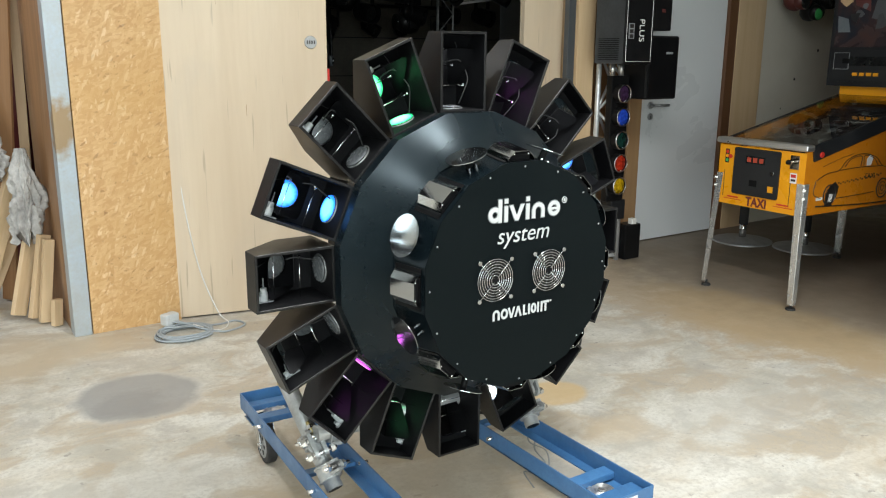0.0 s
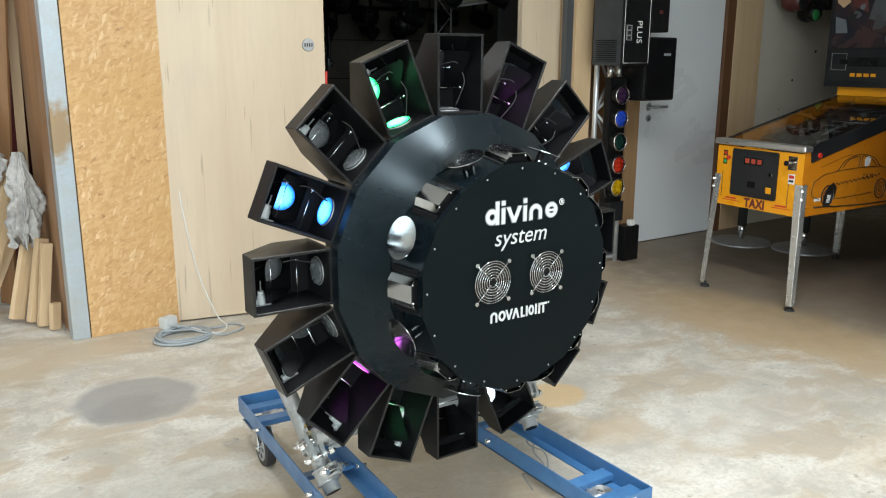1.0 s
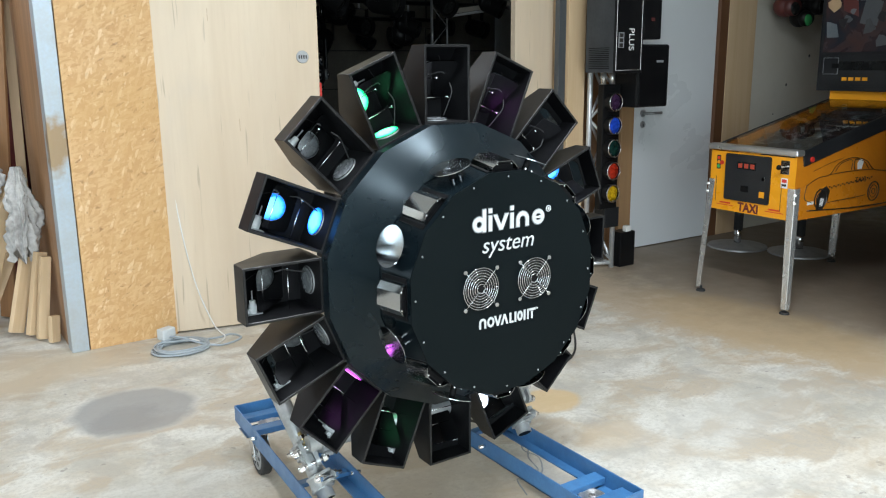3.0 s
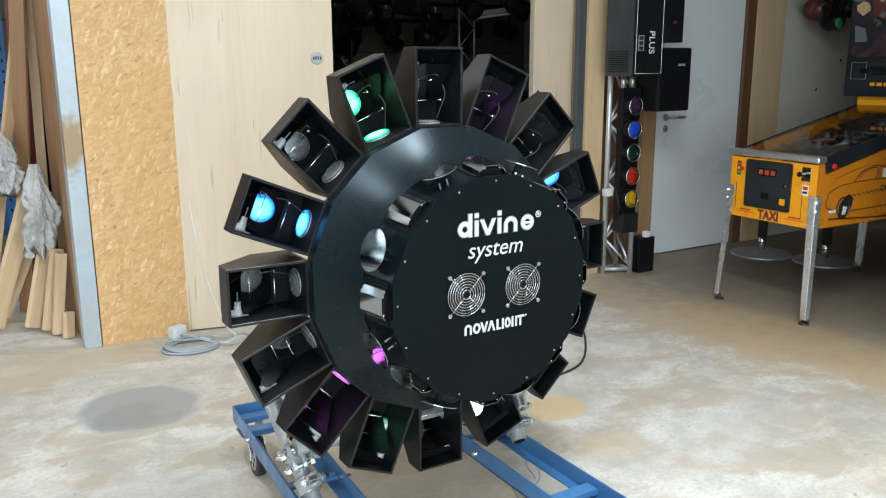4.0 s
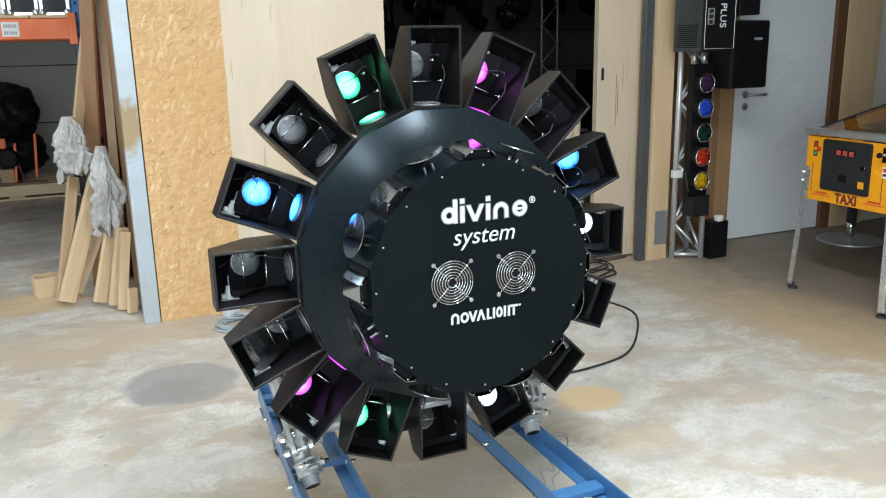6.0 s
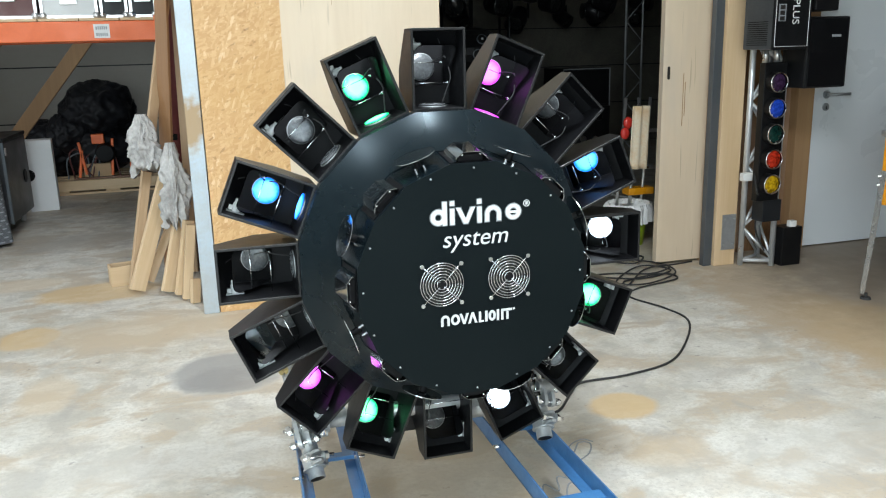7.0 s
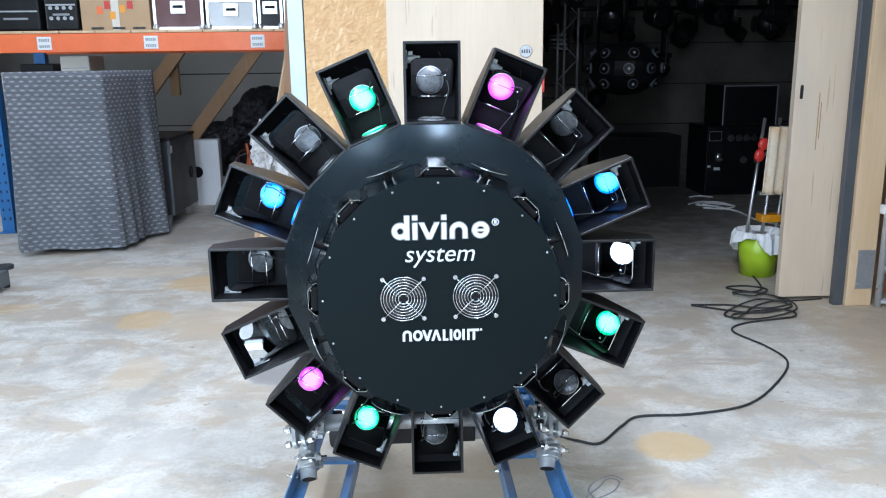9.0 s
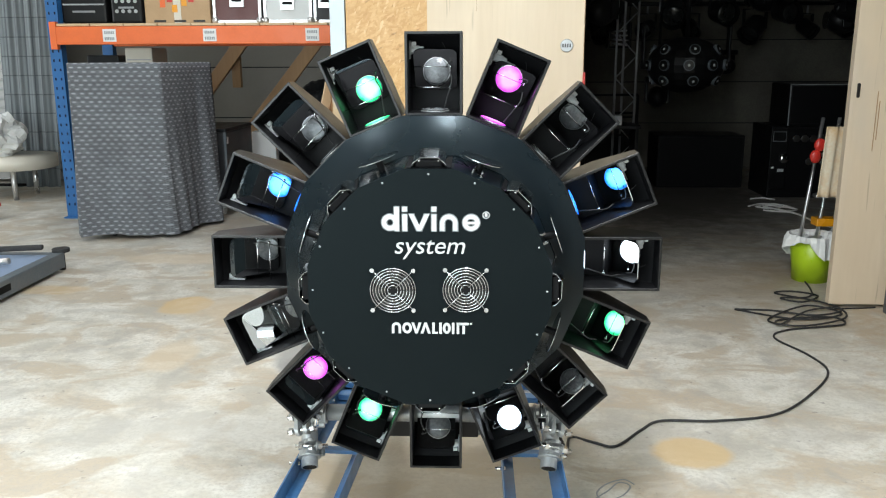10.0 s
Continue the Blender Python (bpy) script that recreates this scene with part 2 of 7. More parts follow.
M_FLOOR = concrete("worn_concrete")
M_OSB = chipboard("pressed_board")
M_PLY = wood("pale_plywood", (0.69, 0.57, 0.425), (0.58, 0.455, 0.315), 2, 0.5, 5.0, 0.5)
M_SPRUCE = wood("spruce", (0.68, 0.51, 0.325), (0.53, 0.36, 0.19), 2, 0.6, 11.0)
M_SPRUCE_X = wood("spruce_lengthwise", (0.66, 0.50, 0.32), (0.51, 0.35, 0.19), 0, 0.6, 11.0)
# spruce browned for the jamb, and for shade on the bay's braces
M_BROWN_SHADE = wood("brown_and_shaded_spruce", (0.40, 0.245, 0.12), (0.28, 0.16, 0.075), 2, 0.65, 10.0)
M_FOAM = surface("white_foam", (0.84, 0.85, 0.86), 0.7, 0, (0.70, 0.70, 0.69), 0.25, 120, 4, 0.15)
M_BLACKPLY = surface("worn_black_plywood", (0.040, 0.043, 0.047), 0.4, 0, (0.08, 0.085, 0.09), 0.55, 60, 4, 0.1)
M_BATTEN = wood("weathered_batten", (0.54, 0.38, 0.23), (0.40, 0.26, 0.14), 2, 0.6, 12.0)
M_BROWN = wood("brown_plywood", (0.36, 0.195, 0.09), (0.22, 0.11, 0.045), 2, 0.5, 14.0, 0.35)
M_DARKBROWN = wood("dark_stained_wood", (0.16, 0.075, 0.035), (0.10, 0.045, 0.02), 2, 0.5, 10.0)
# paler copy of the white below, lifted for the dim corner wall
M_CREAM = surface("lifted_white_wall_paint", (0.76, 0.73, 0.655), 0.5, 0, (0.62, 0.60, 0.55), 0.3, 90, 1.3, 0.06)
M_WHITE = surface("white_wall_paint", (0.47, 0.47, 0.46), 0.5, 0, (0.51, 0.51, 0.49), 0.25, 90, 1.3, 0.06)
M_DOORWHITE = surface("white_door_lacquer", (0.66, 0.68, 0.69), 0.35, 0, (0.66, 0.68, 0.69), 0.2, 60, 1.2, 0.03)
# grey lowered to carry the shade the rack throws on the bay wall
M_CONCWALL = surface("block_wall_shade_grey", (0.29, 0.275, 0.245), 0.75, 0, (0.25, 0.235, 0.205), 0.5, 40, 1.1, 0.3)
M_CEIL = surface("ceiling_board", (0.74, 0.74, 0.72), 0.8, 0, None, 0.2, 50, 1)
# both back room colours are darkened to carry its missing light
M_ROOMSHADE = surface("partition_dark_with_shade", (0.012, 0.012, 0.012), 0.8, 0, (0.035, 0.033, 0.03), 0.6, 60, 2, 0.2)
M_BEIGEDIM = surface("beige_wall_with_shade", (0.17, 0.155, 0.125), 0.8, 0, (0.05, 0.045, 0.04), 0.6, 60, 1.5, 0.2)
M_GALV = surface("galvanised_post", (0.43, 0.50, 0.56), 0.45, 0.30, (0.40, 0.37, 0.32), 0.55, 80, 3.2, 0.1)
nt, b = nodes_of(M_GALV)
old = b.inputs["Base Color"].links[0].from_socket
v = coords(nt, (7, 7, 3.4))
d = nt.nodes.new("ShaderNodeVectorMath")
d.operation = "DISTANCE"
nt.links.new(v, d.inputs[0])
d.inputs[1].default_value = (0.885 * 7, 4.40 * 7, 0.98 * 3.4)
ragged = nt.nodes.new("ShaderNodeMath")
ragged.operation = "MULTIPLY_ADD"
nt.links.new(noisy(nt, coords(nt), 14, 4), ragged.inputs[0])
ragged.inputs[1].default_value = -0.9
nt.links.new(d.outputs["Value"], ragged.inputs[2])
nt.links.new(mixed(nt, ranged(nt, ragged.outputs[0], 0.12, -0.12, 0, 0.92), old, (0.33, 0.215, 0.10)), b.inputs["Base Color"])
M_STEEL = surface("galvanised_tube", (0.47, 0.48, 0.48), 0.44, 0.65, (0.29, 0.29, 0.28), 0.6, 110, 22, 0.25)
M_CHROME = surface("chrome", (0.78, 0.78, 0.78), 0.12, 1.0, (0.6, 0.6, 0.6), 0.2, 80, 20, 0.02, spread=0.06)
M_WIRE = surface("bright_fan_guard_wire", (0.52, 0.53, 0.54), 0.24, 1.0, (0.40, 0.40, 0.40), 0.4, 80, 20, 0.02, spread=0.08)
M_ALU = surface("aluminium", (0.70, 0.70, 0.70), 0.34, 0.9, (0.5, 0.5, 0.5), 0.35, 90, 9, 0.08)
M_PLATE = surface("zinc_plate", (0.42, 0.43, 0.44), 0.5, 0.7, (0.30, 0.30, 0.29), 0.5, 60, 12, 0.15)
M_LEG = surface("polished_leg_steel", (0.74, 0.74, 0.73), 0.24, 0.75, (0.52, 0.52, 0.50), 0.4, 60, 16, 0.05, spread=0.08)
M_GREY = surface("dark_grey_channel", (0.075, 0.083, 0.092), 0.42, 0.2, (0.12, 0.12, 0.12), 0.35, 70, 4, 0.05)
M_BLACK = surface("satin_black_paint", (0.0048, 0.005, 0.0056), 0.38, 0, (0.015, 0.014, 0.014), 0.45, 220, 7, 0.10, spread=0.07, shine=0.25)
M_HUB = surface("satin_black_sheet", (0.0032, 0.0060, 0.0078), 0.29, 0, (0.004, 0.006, 0.008), 0.5, 260, 4, 0.04, spread=0.06, shine=0.24, sheen=(0.74, 0.92, 1.0))
M_HOUSING = surface("satin_black_housing_paint", (0.0050, 0.0050, 0.0052), 0.38, 0, (0.013, 0.012, 0.012), 0.45, 220, 7, 0.10, spread=0.07, shine=0.38)
M_FACE = surface("fine_matt_black_sheet", (0.0022, 0.0038, 0.0044), 0.50, 0, (0.0042, 0.0062, 0.0068), 0.35, 300, 5, 0.05, spread=0.05, shine=0.11, sheen=(0.8, 0.95, 1.0))
M_INNER = surface("matt_black_lining", (0.0030, 0.0030, 0.0036), 0.55, 0, (0.007, 0.007, 0.0075), 0.4, 200, 9, 0.1, shine=0.16)
M_RUBBER = surface("black_rubber", (0.016, 0.016, 0.017), 0.65, 0, (0.045, 0.043, 0.04), 0.5, 90, 14, 0.15)
M_MIRROR = surface("mirror", (0.86, 0.87, 0.88), 0.03, 1.0, (0.84, 0.85, 0.86), 0.2, 40, 8, 0.0, spread=0.015)
M_DULLMIRROR = surface("dusty_mirror_sheet", (0.52, 0.55, 0.57), 0.10, 1.0, (0.5, 0.52, 0.54), 0.35, 60, 9, 0.02, spread=0.06)
M_PRINT = surface("white_print", (0.72, 0.72, 0.71), 0.5, 0, (0.75, 0.75, 0.74), 0.15, 200, 20, 0.0)
M_FACEGREY = surface("grey_screen_print", (0.15, 0.16, 0.165), 0.5, 0, None, 0.15, 200, 20, 0.0)
M_FACEPRINT = surface("white_screen_print", (0.50, 0.51, 0.51), 0.5, 0, (0.42, 0.43, 0.43), 0.25, 200, 20, 0.0)
M_PRINTGREY = surface("grey_print", (0.26, 0.27, 0.28), 0.5, 0, None, 0.15, 200, 20, 0.0)
M_BLUE = surface("blue_lacquer", (0.055, 0.17, 0.36), 0.38, 0.0, (0.03, 0.075, 0.19), 0.45, 90, 9, 0.06, 0.2)
M_RACKBLUE = surface("rack_blue", (0.02, 0.13, 0.36), 0.45, 0, (0.02, 0.08, 0.2), 0.4, 70, 6)
M_ORANGE = surface("rack_orange", (0.80, 0.155, 0.03), 0.45, 0, (0.58, 0.11, 0.03), 0.35, 70, 5)
M_YELLOW = surface("taxi_yellow_lacquer", (0.76, 0.32, 0.008), 0.32, 0, (0.68, 0.27, 0.01), 0.3, 80, 4, 0.03, 0.3)
M_AMBER = surface("amber_side_art", (0.60, 0.205, 0.008), 0.32, 0, (0.46, 0.14, 0.01), 0.5, 60, 2.5, 0.03, 0.3)
M_ARTBLACK = surface("black_art_ink", (0.02, 0.017, 0.015), 0.4, 0, None, 0.2)
M_MAROON = surface("maroon_ink", (0.10, 0.012, 0.010), 0.4, 0, None, 0.2)
M_RED = surface("red_plastic", (0.55, 0.03, 0.02), 0.35, 0, None, 0.3)
M_GREENINK = surface("green_ink", (0.05, 0.35, 0.1), 0.4, 0, None, 0.2)
M_LIME = surface("lime_plastic", (0.42, 0.60, 0.015), 0.35, 0, (0.34, 0.48, 0.02), 0.3, 60, 7, 0.03)
M_PAPER = surface("white_crumpled_film", (0.80, 0.80, 0.78), 0.45, 0, (0.62, 0.62, 0.6), 0.4, 40, 12, 0.3)
M_RAG = surface("grey_paint_rag", (0.56, 0.545, 0.53), 0.85, 0, (0.20, 0.185, 0.17), 0.75, 60, 8, 0.5)
M_TOWEL = surface("stained_towel", (0.72, 0.64, 0.50), 0.9, 0, (0.62, 0.36, 0.12), 0.6, 60, 8, 0.5)
M_GREYCORD = surface("grey_cord", (0.36, 0.40, 0.43), 0.5, 0, (0.28, 0.31, 0.33), 0.3)
M_WHITECORD = surface("white_cord", (0.74, 0.73, 0.70), 0.5, 0, None, 0.2)
M_CARTON = surface("brown_carton", (0.47, 0.32, 0.18), 0.7, 0, (0.36, 0.24, 0.13), 0.4, 60, 5, 0.1)
M_CASEGREY = surface("grey_case_laminate", (0.60, 0.62, 0.62), 0.4, 0, (0.50, 0.51, 0.51), 0.3)
M_CASERED = surface("wine_red_laminate", (0.10, 0.025, 0.022), 0.4, 0, None, 0.3)
M_CASEDARK = surface("dark_laminate", (0.012, 0.013, 0.015), 0.45, 0, (0.03, 0.03, 0.03), 0.4, shine=0.3)
M_MAROON = surface("maroon_tarpaulin", (0.14, 0.018, 0.02), 0.5, 0, (0.07, 0.01, 0.012), 0.5, 40, 4, 0.3)
M_CREAM = surface("cream_laminate", (0.66, 0.62, 0.53), 0.4, 0, (0.55, 0.5, 0.42), 0.25)
M_LIFT = surface("blue_grey_paint", (0.10, 0.125, 0.145), 0.5, 0.1, (0.2, 0.2, 0.2), 0.45, 60, 9)
M_LIFTBLUE = surface("pale_blue_mat", (0.25, 0.34, 0.50), 0.6, 0, (0.3, 0.33, 0.4), 0.4)
M_GLASSDARK = surface("smoked_playfield", (0.012, 0.013, 0.013), 0.10, 0, (0.03, 0.03, 0.028), 0.5, 60, 9, 0.02)
M_BRASS = surface("yellow_passivated_bolt", (0.50, 0.40, 0.18), 0.35, 0.9, None, 0.3)
M_REDLED = glow("red_display_glow", (0.30, 0.05, 0.03), 0.22)
M_GLASS = clear_glass("clear_glass")
M_BACKART = surface("dark_backglass", (0.02, 0.024, 0.032), 0.28, 0, (0.10, 0.04, 0.025), 0.6, 12, 5, 0.0, shine=0.25)


def woven(name):
    """Grey furniture cloth with a woven pattern of short pale dashes."""
    m = bpy.data.materials.new(name)
    nt, b = nodes_of(m)
    tc = nt.nodes.new("ShaderNodeTexCoord")
    def bricks(w, h, gap, offset, long=1.0):
        mp = nt.nodes.new("ShaderNodeMapping")
        mp.inputs["Scale"].default_value = (1, long, 1)
        nt.links.new(tc.outputs["UV"], mp.inputs[0])
        br = nt.nodes.new("ShaderNodeTexBrick")
        nt.links.new(mp.outputs[0], br.inputs["Vector"])
        br.offset = offset
        for k, val in (("Scale", 1.0), ("Brick Width", w), ("Row Height", h * long), ("Mortar Size", gap), ("Mortar Smooth", 0.1)):
            br.inputs[k].default_value = val
        br.inputs["Color1"].default_value = br.inputs["Color2"].default_value = (1, 1, 1, 1)
        br.inputs["Mortar"].default_value = (0, 0, 0, 1)
        return br.outputs["Color"]
    c = mixed(nt, bricks(0.016, 0.0082, 0.0026, 0.5), (0.085, 0.09, 0.10), (0.225, 0.235, 0.255))
    c = mixed(nt, bricks(0.060, 0.031, 0.0170, 0.5, 1.5), c, (0.34, 0.36, 0.385))
    n = noisy(nt, coords(nt), 3, 4)
    c = mixed(nt, ranged(nt, n, 0.4, 0.7, 0, 0.4), c, (0.07, 0.072, 0.08))
    nt.links.new(c, b.inputs["Base Color"])
    b.inputs["Roughness"].default_value = 0.9
    bumped(nt, b, noisy(nt, coords(nt), 260, 2), 0.2, 0.001)
    return m


M_CLOTH = woven("patterned_cloth")


def checked(name):
    """Grey curtain with a wide faint check."""
    m = bpy.data.materials.new(name)
    nt, b = nodes_of(m)
    tc = nt.nodes.new("ShaderNodeTexCoord")
    br = nt.nodes.new("ShaderNodeTexBrick")
    nt.links.new(tc.outputs["UV"], br.inputs["Vector"])
    br.offset = 0.0
    for k, val in (("Scale", 1.0), ("Brick Width", 0.16), ("Row Height", 0.16), ("Mortar Size", 0.006), ("Mortar Smooth", 0.4)):
        br.inputs[k].default_value = val
    br.inputs["Color1"].default_value, br.inputs["Color2"].default_value = (0.19, 0.21, 0.22, 1), (0.22, 0.24, 0.25, 1)
    br.inputs["Mortar"].default_value = (0.12, 0.13, 0.14, 1)
    nt.links.new(br.outputs["Color"], b.inputs["Base Color"])
    b.inputs["Roughness"].default_value = 0.9
    bumped(nt, b, noisy(nt, coords(nt), 200, 2), 0.2, 0.001)
    return m


M_CURTAIN = checked("checked_curtain_cloth")


# ---- mesh tools ----
def ident():
    return Matrix.Identity(4)


def finish(bm, bevel=0.0, smooth=False, seg=2):
    if bevel:
        bmesh.ops.bevel(bm, geom=[e for e in bm.edges if len(e.link_faces) == 2 and e.calc_face_angle(0) > 0.5], offset=bevel, segments=seg, profile=0.5, affect="EDGES", clamp_overlap=True)
    bmesh.ops.recalc_face_normals(bm, faces=bm.faces)
    for f in bm.faces:
        f.smooth = smooth
    return bm


def box(bm, c, s, m=None):
    """A box of centre c and size s, after the pose m."""
    mat = (m or ident()) @ Matrix.Translation(c) @ Matrix.Diagonal((*s, 1))
    return bmesh.ops.create_cube(bm, size=1, matrix=mat)["verts"]


def cyl(bm, a, b, r, r2=None, seg=24, caps=True):
    """A round bar from a to b."""
    a, b = Vector(a), Vector(b)
    d = b - a
    m = Matrix.Translation((a + b) / 2) @ d.to_track_quat("Z", "Y").to_matrix().to_4x4()
    return bmesh.ops.create_cone(bm, cap_ends=caps, segments=seg, radius1=r, radius2=r if r2 is None else r2, depth=d.length, matrix=m)["verts"]


def ball(bm, c, r, seg=16, squash=(1, 1, 1)):
    return bmesh.ops.create_uvsphere(bm, u_segments=seg, v_segments=max(seg // 2, 4), radius=r, matrix=Matrix.Translation(c) @ Matrix.Diagonal((*squash, 1)))["verts"]


def prism(bm, outline, axis, lo, hi, m=None):
    """An outline of (p, q) points drawn out along an axis from lo to hi. axis x: (y, z); y: (x, z); z: (x, y)."""
    def at(p, q, h):
        return {"x": (h, p, q), "y": (p, h, q), "z": (p, q, h)}[axis]
    m = m or ident()
    a = [bm.verts.new(m @ Vector(at(p, q, lo))) for p, q in outline]
    b = [bm.verts.new(m @ Vector(at(p, q, hi))) for p, q in outline]
    n = len(outline)
    bm.faces.new(a)
    bm.faces.new(b[::-1])
    for i in range(n):
        bm.faces.new((a[i], b[i], b[(i + 1) % n], a[(i + 1) % n]))


def rounded(w, h, r, seg=5):
    """Corner points of a rounded rectangle about the origin."""
    pts = []
    for cx, cy, a0 in ((w / 2 - r, h / 2 - r, 0), (-w / 2 + r, h / 2 - r, 90), (-w / 2 + r, -h / 2 + r, 180), (w / 2 - r, -h / 2 + r, 270)):
        for k in range(seg + 1):
            a = radians(a0 + 90 * k / seg)
            pts.append((cx + r * math.cos(a), cy + r * math.sin(a)))
    return pts


def spline(points, per=8):
    """Smooth points through the given ones (Catmull-Rom)."""
    p = [Vector(q) for q in points]
    p = [p[0] * 2 - p[1]] + p + [p[-1] * 2 - p[-2]]
    out = []
    for i in range(1, len(p) - 2):
        for k in range(per):
            t = k / per
            out.append(0.5 * (2 * p[i] + (p[i + 1] - p[i - 1]) * t + (2 * p[i - 1] - 5 * p[i] + 4 * p[i + 1] - p[i + 2]) * t * t + (3 * p[i] - p[i - 1] - 3 * p[i + 1] + p[i + 2]) * t ** 3))
    return out + [p[-2]]


def sweep(bm, points, r, seg=8):
    """A round cord along the points."""
    rings = []
    side = Vector((0.31, 0.17, 0.93))
    for i, p in enumerate(points):
        d = (points[min(i + 1, len(points) - 1)] - points[max(i - 1, 0)]).normalized()
        side = (side - d * side.dot(d)).normalized()
        up = d.cross(side)
        rings.append([bm.verts.new(p + (side * math.cos(2 * math.pi * k / seg) + up * math.sin(2 * math.pi * k / seg)) * r) for k in range(seg)])
    for a, b in zip(rings, rings[1:]):
        for k in range(seg):
            bm.faces.new((a[k], a[(k + 1) % seg], b[(k + 1) % seg], b[k]))
    bm.faces.new(rings[0])
    bm.faces.new(rings[-1][::-1])


def mesh_of(name, bm, material):
    me = bpy.data.meshes.new(name)
    bm.to_mesh(me)
    bm.free()
    for m in (material if isinstance(material, (list, tuple)) else [material]):
        me.materials.append(m)
    return me


def part(name, bm, material, parent, label="", m=None):
    ob = new(name, mesh_of(name, bm, material))
    ob.parent = parent
    if m is not None:
        ob.matrix_local = m
    return tagged(ob, label)


def thing(name, m, label, category, group=""):
    ob = new(name)
    ob.empty_display_size = 0.1
    ob.matrix_world = m
    return tagged(ob, label, category, group)


def solo(name, bm, material, label, category, group="", m=None, kind=""):
    ob = new(name, mesh_of(name, bm, material))
    if m is not None:
        ob.matrix_world = m
    return tagged(ob, label, category, group, kind)


def fixed(name, bm, material, label="", category=""):
    return tagged(new(name, mesh_of(name, bm, material)), label, category, "", "structure")


def quick(c, s, bevel=0.0, seg=2):
    bm = bmesh.new()
    box(bm, c, s)
    return finish(bm, bevel, seg=seg)


def rod(a, b, r, seg=24, r2=None, smooth=True):
    bm = bmesh.new()
    cyl(bm, a, b, r, r2, seg)
    finish(bm)
    for f in bm.faces:
        f.smooth = smooth and len(f.verts) == 4
    return bm


def lettering(text, size, depth=0.001, shear=0.0, bold=0.0):
    """Raised letters of the built-in font, in the x-y plane, centred."""
    cu = bpy.data.curves.new("letters", "FONT")
    cu.body, cu.size, cu.extrude, cu.align_x, cu.align_y, cu.shear = text, size, depth, "CENTER", "CENTER", shear
    cu.offset = bold
    ob = bpy.data.objects.new("letters", cu)
    me = bpy.data.meshes.new_from_object(ob)
    bpy.data.objects.remove(ob)
    bm = bmesh.new()
    bm.from_mesh(me)
    bpy.data.meshes.remove(me)
    return bm


def fitted(bm, w, h):
    """Scale flat letters so that they measure w by h about the origin."""
    xs, ys = [v.co.x for v in bm.verts], [v.co.y for v in bm.verts]
    for v in bm.verts:
        v.co.x = (v.co.x - (min(xs) + max(xs)) / 2) * w / (max(xs) - min(xs))
        v.co.y = (v.co.y - (min(ys) + max(ys)) / 2) * h / (max(ys) - min(ys))
    return bm


# ---- the hall ----
H = 3.2
fixed("floor", quick((1.5, 3.3, -0.06), (14.4, 15.2, 0.12)), M_FLOOR, "worn light concrete floor with rusty and grey stains and painted-in shade", "floor")
fixed("ceiling", quick((1.5, 3.3, H + 0.06), (14.4, 15.2, 0.12)), M_CEIL, "plain pale ceiling boards", "ceiling")
# unseen slab added to hold the tubes' light off the corner
fixed("ceiling_shade_slab", quick((6.0, 3.30, 2.46), (3.9, 2.1, 0.12)), M_CEIL, "low pale ceiling added out of view to shade the corner with the games", "ceiling")
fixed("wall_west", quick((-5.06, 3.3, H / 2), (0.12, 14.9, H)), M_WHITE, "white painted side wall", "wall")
fixed("wall_east", quick((8.06, 3.3, H / 2), (0.12, 14.9, H)), M_CONCWALL, "grey block side wall", "wall")

# gate wall behind the camera, with the gate standing open
bm = bmesh.new()
box(bm, (-4.3, -2.76, H / 2), (1.4, 0.12, H))
box(bm, (4.75, -2.76, H / 2), (6.7, 0.12, H))
box(bm, (-1.1, -2.76, 3.1), (5.0, 0.12, 0.2))
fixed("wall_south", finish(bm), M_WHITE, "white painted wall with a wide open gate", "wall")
# added out of view, it keeps gate light off the games corner
fixed("wall_shade_pier", quick((4.36, -0.22, H / 2), (0.12, 4.96, H)), M_WHITE, "white wall end added out of view to block the gate's light", "wall")

# rear bay on the left, and the far walls
fixed("wall_north", quick((-1.85, 10.4, H / 2), (6.3, 0.12, H)), M_CONCWALL, "grey block wall of the storage bay, darkened for the rack's shade", "wall")
for z in (0.62, 1.24, 1.86):
    fixed("wall_joint", quick((-1.85, 10.336, z), (6.3, 0.008, 0.014)), M_CASEDARK, "dark horizontal wall joint", "joint")
fixed("wall_dark_north", quick((4.65, 10.4, H / 2), (6.6, 0.12, H)), M_BEIGEDIM, "beige wall of the unlit back room, shade put into its colour", "wall")
fixed("wall_dark_west", quick((1.30, 7.45, H / 2), (0.1, 5.8, H)), M_ROOMSHADE, "partition of the back room, shade put into its colour", "wall")

# partition with the pale sliding doors
bm = bmesh.new()
box(bm, (1.165, 4.47, H / 2), (0.43, 0.14, H))
fixed("wall_board", finish(bm, 0.002), M_OSB, "wall panel of pressed straw-coloured flake board", "wall")
fixed("corner_post", quick((0.905, 4.446, H / 2), (0.08, 0.10, H), 0.003), M_GALV, "pale blue-grey steel corner post with rust smears", "post")
fixed("wall_return", quick((0.905, 4.86, H / 2), (0.07, 0.72, H), 0.002), M_BROWN, "brown plywood end of the partition", "wall")
bm = bmesh.new()
leaf = Matrix.Translation((1.350, 4.405, 0)) @ Matrix.Rotation(radians(-10.8), 4, "Z")
box(bm, (0.420, 0.022, H / 2), (0.840, 0.044, H - 0.02))
d1 = fixed("door_1", finish(bm, 0.002), M_PLY, "pale plywood door leaf standing slightly ajar", "door")
d1.matrix_world = leaf
part("door_edge", quick((0.838, 0.022, 1.6), (0.006, 0.040, 3.1)), M_SPRUCE, d1)
bm = bmesh.new()
cyl(bm, (0.755, 0.001, 1.405), (0.755, -0.010, 1.405), 0.033, 0.031)
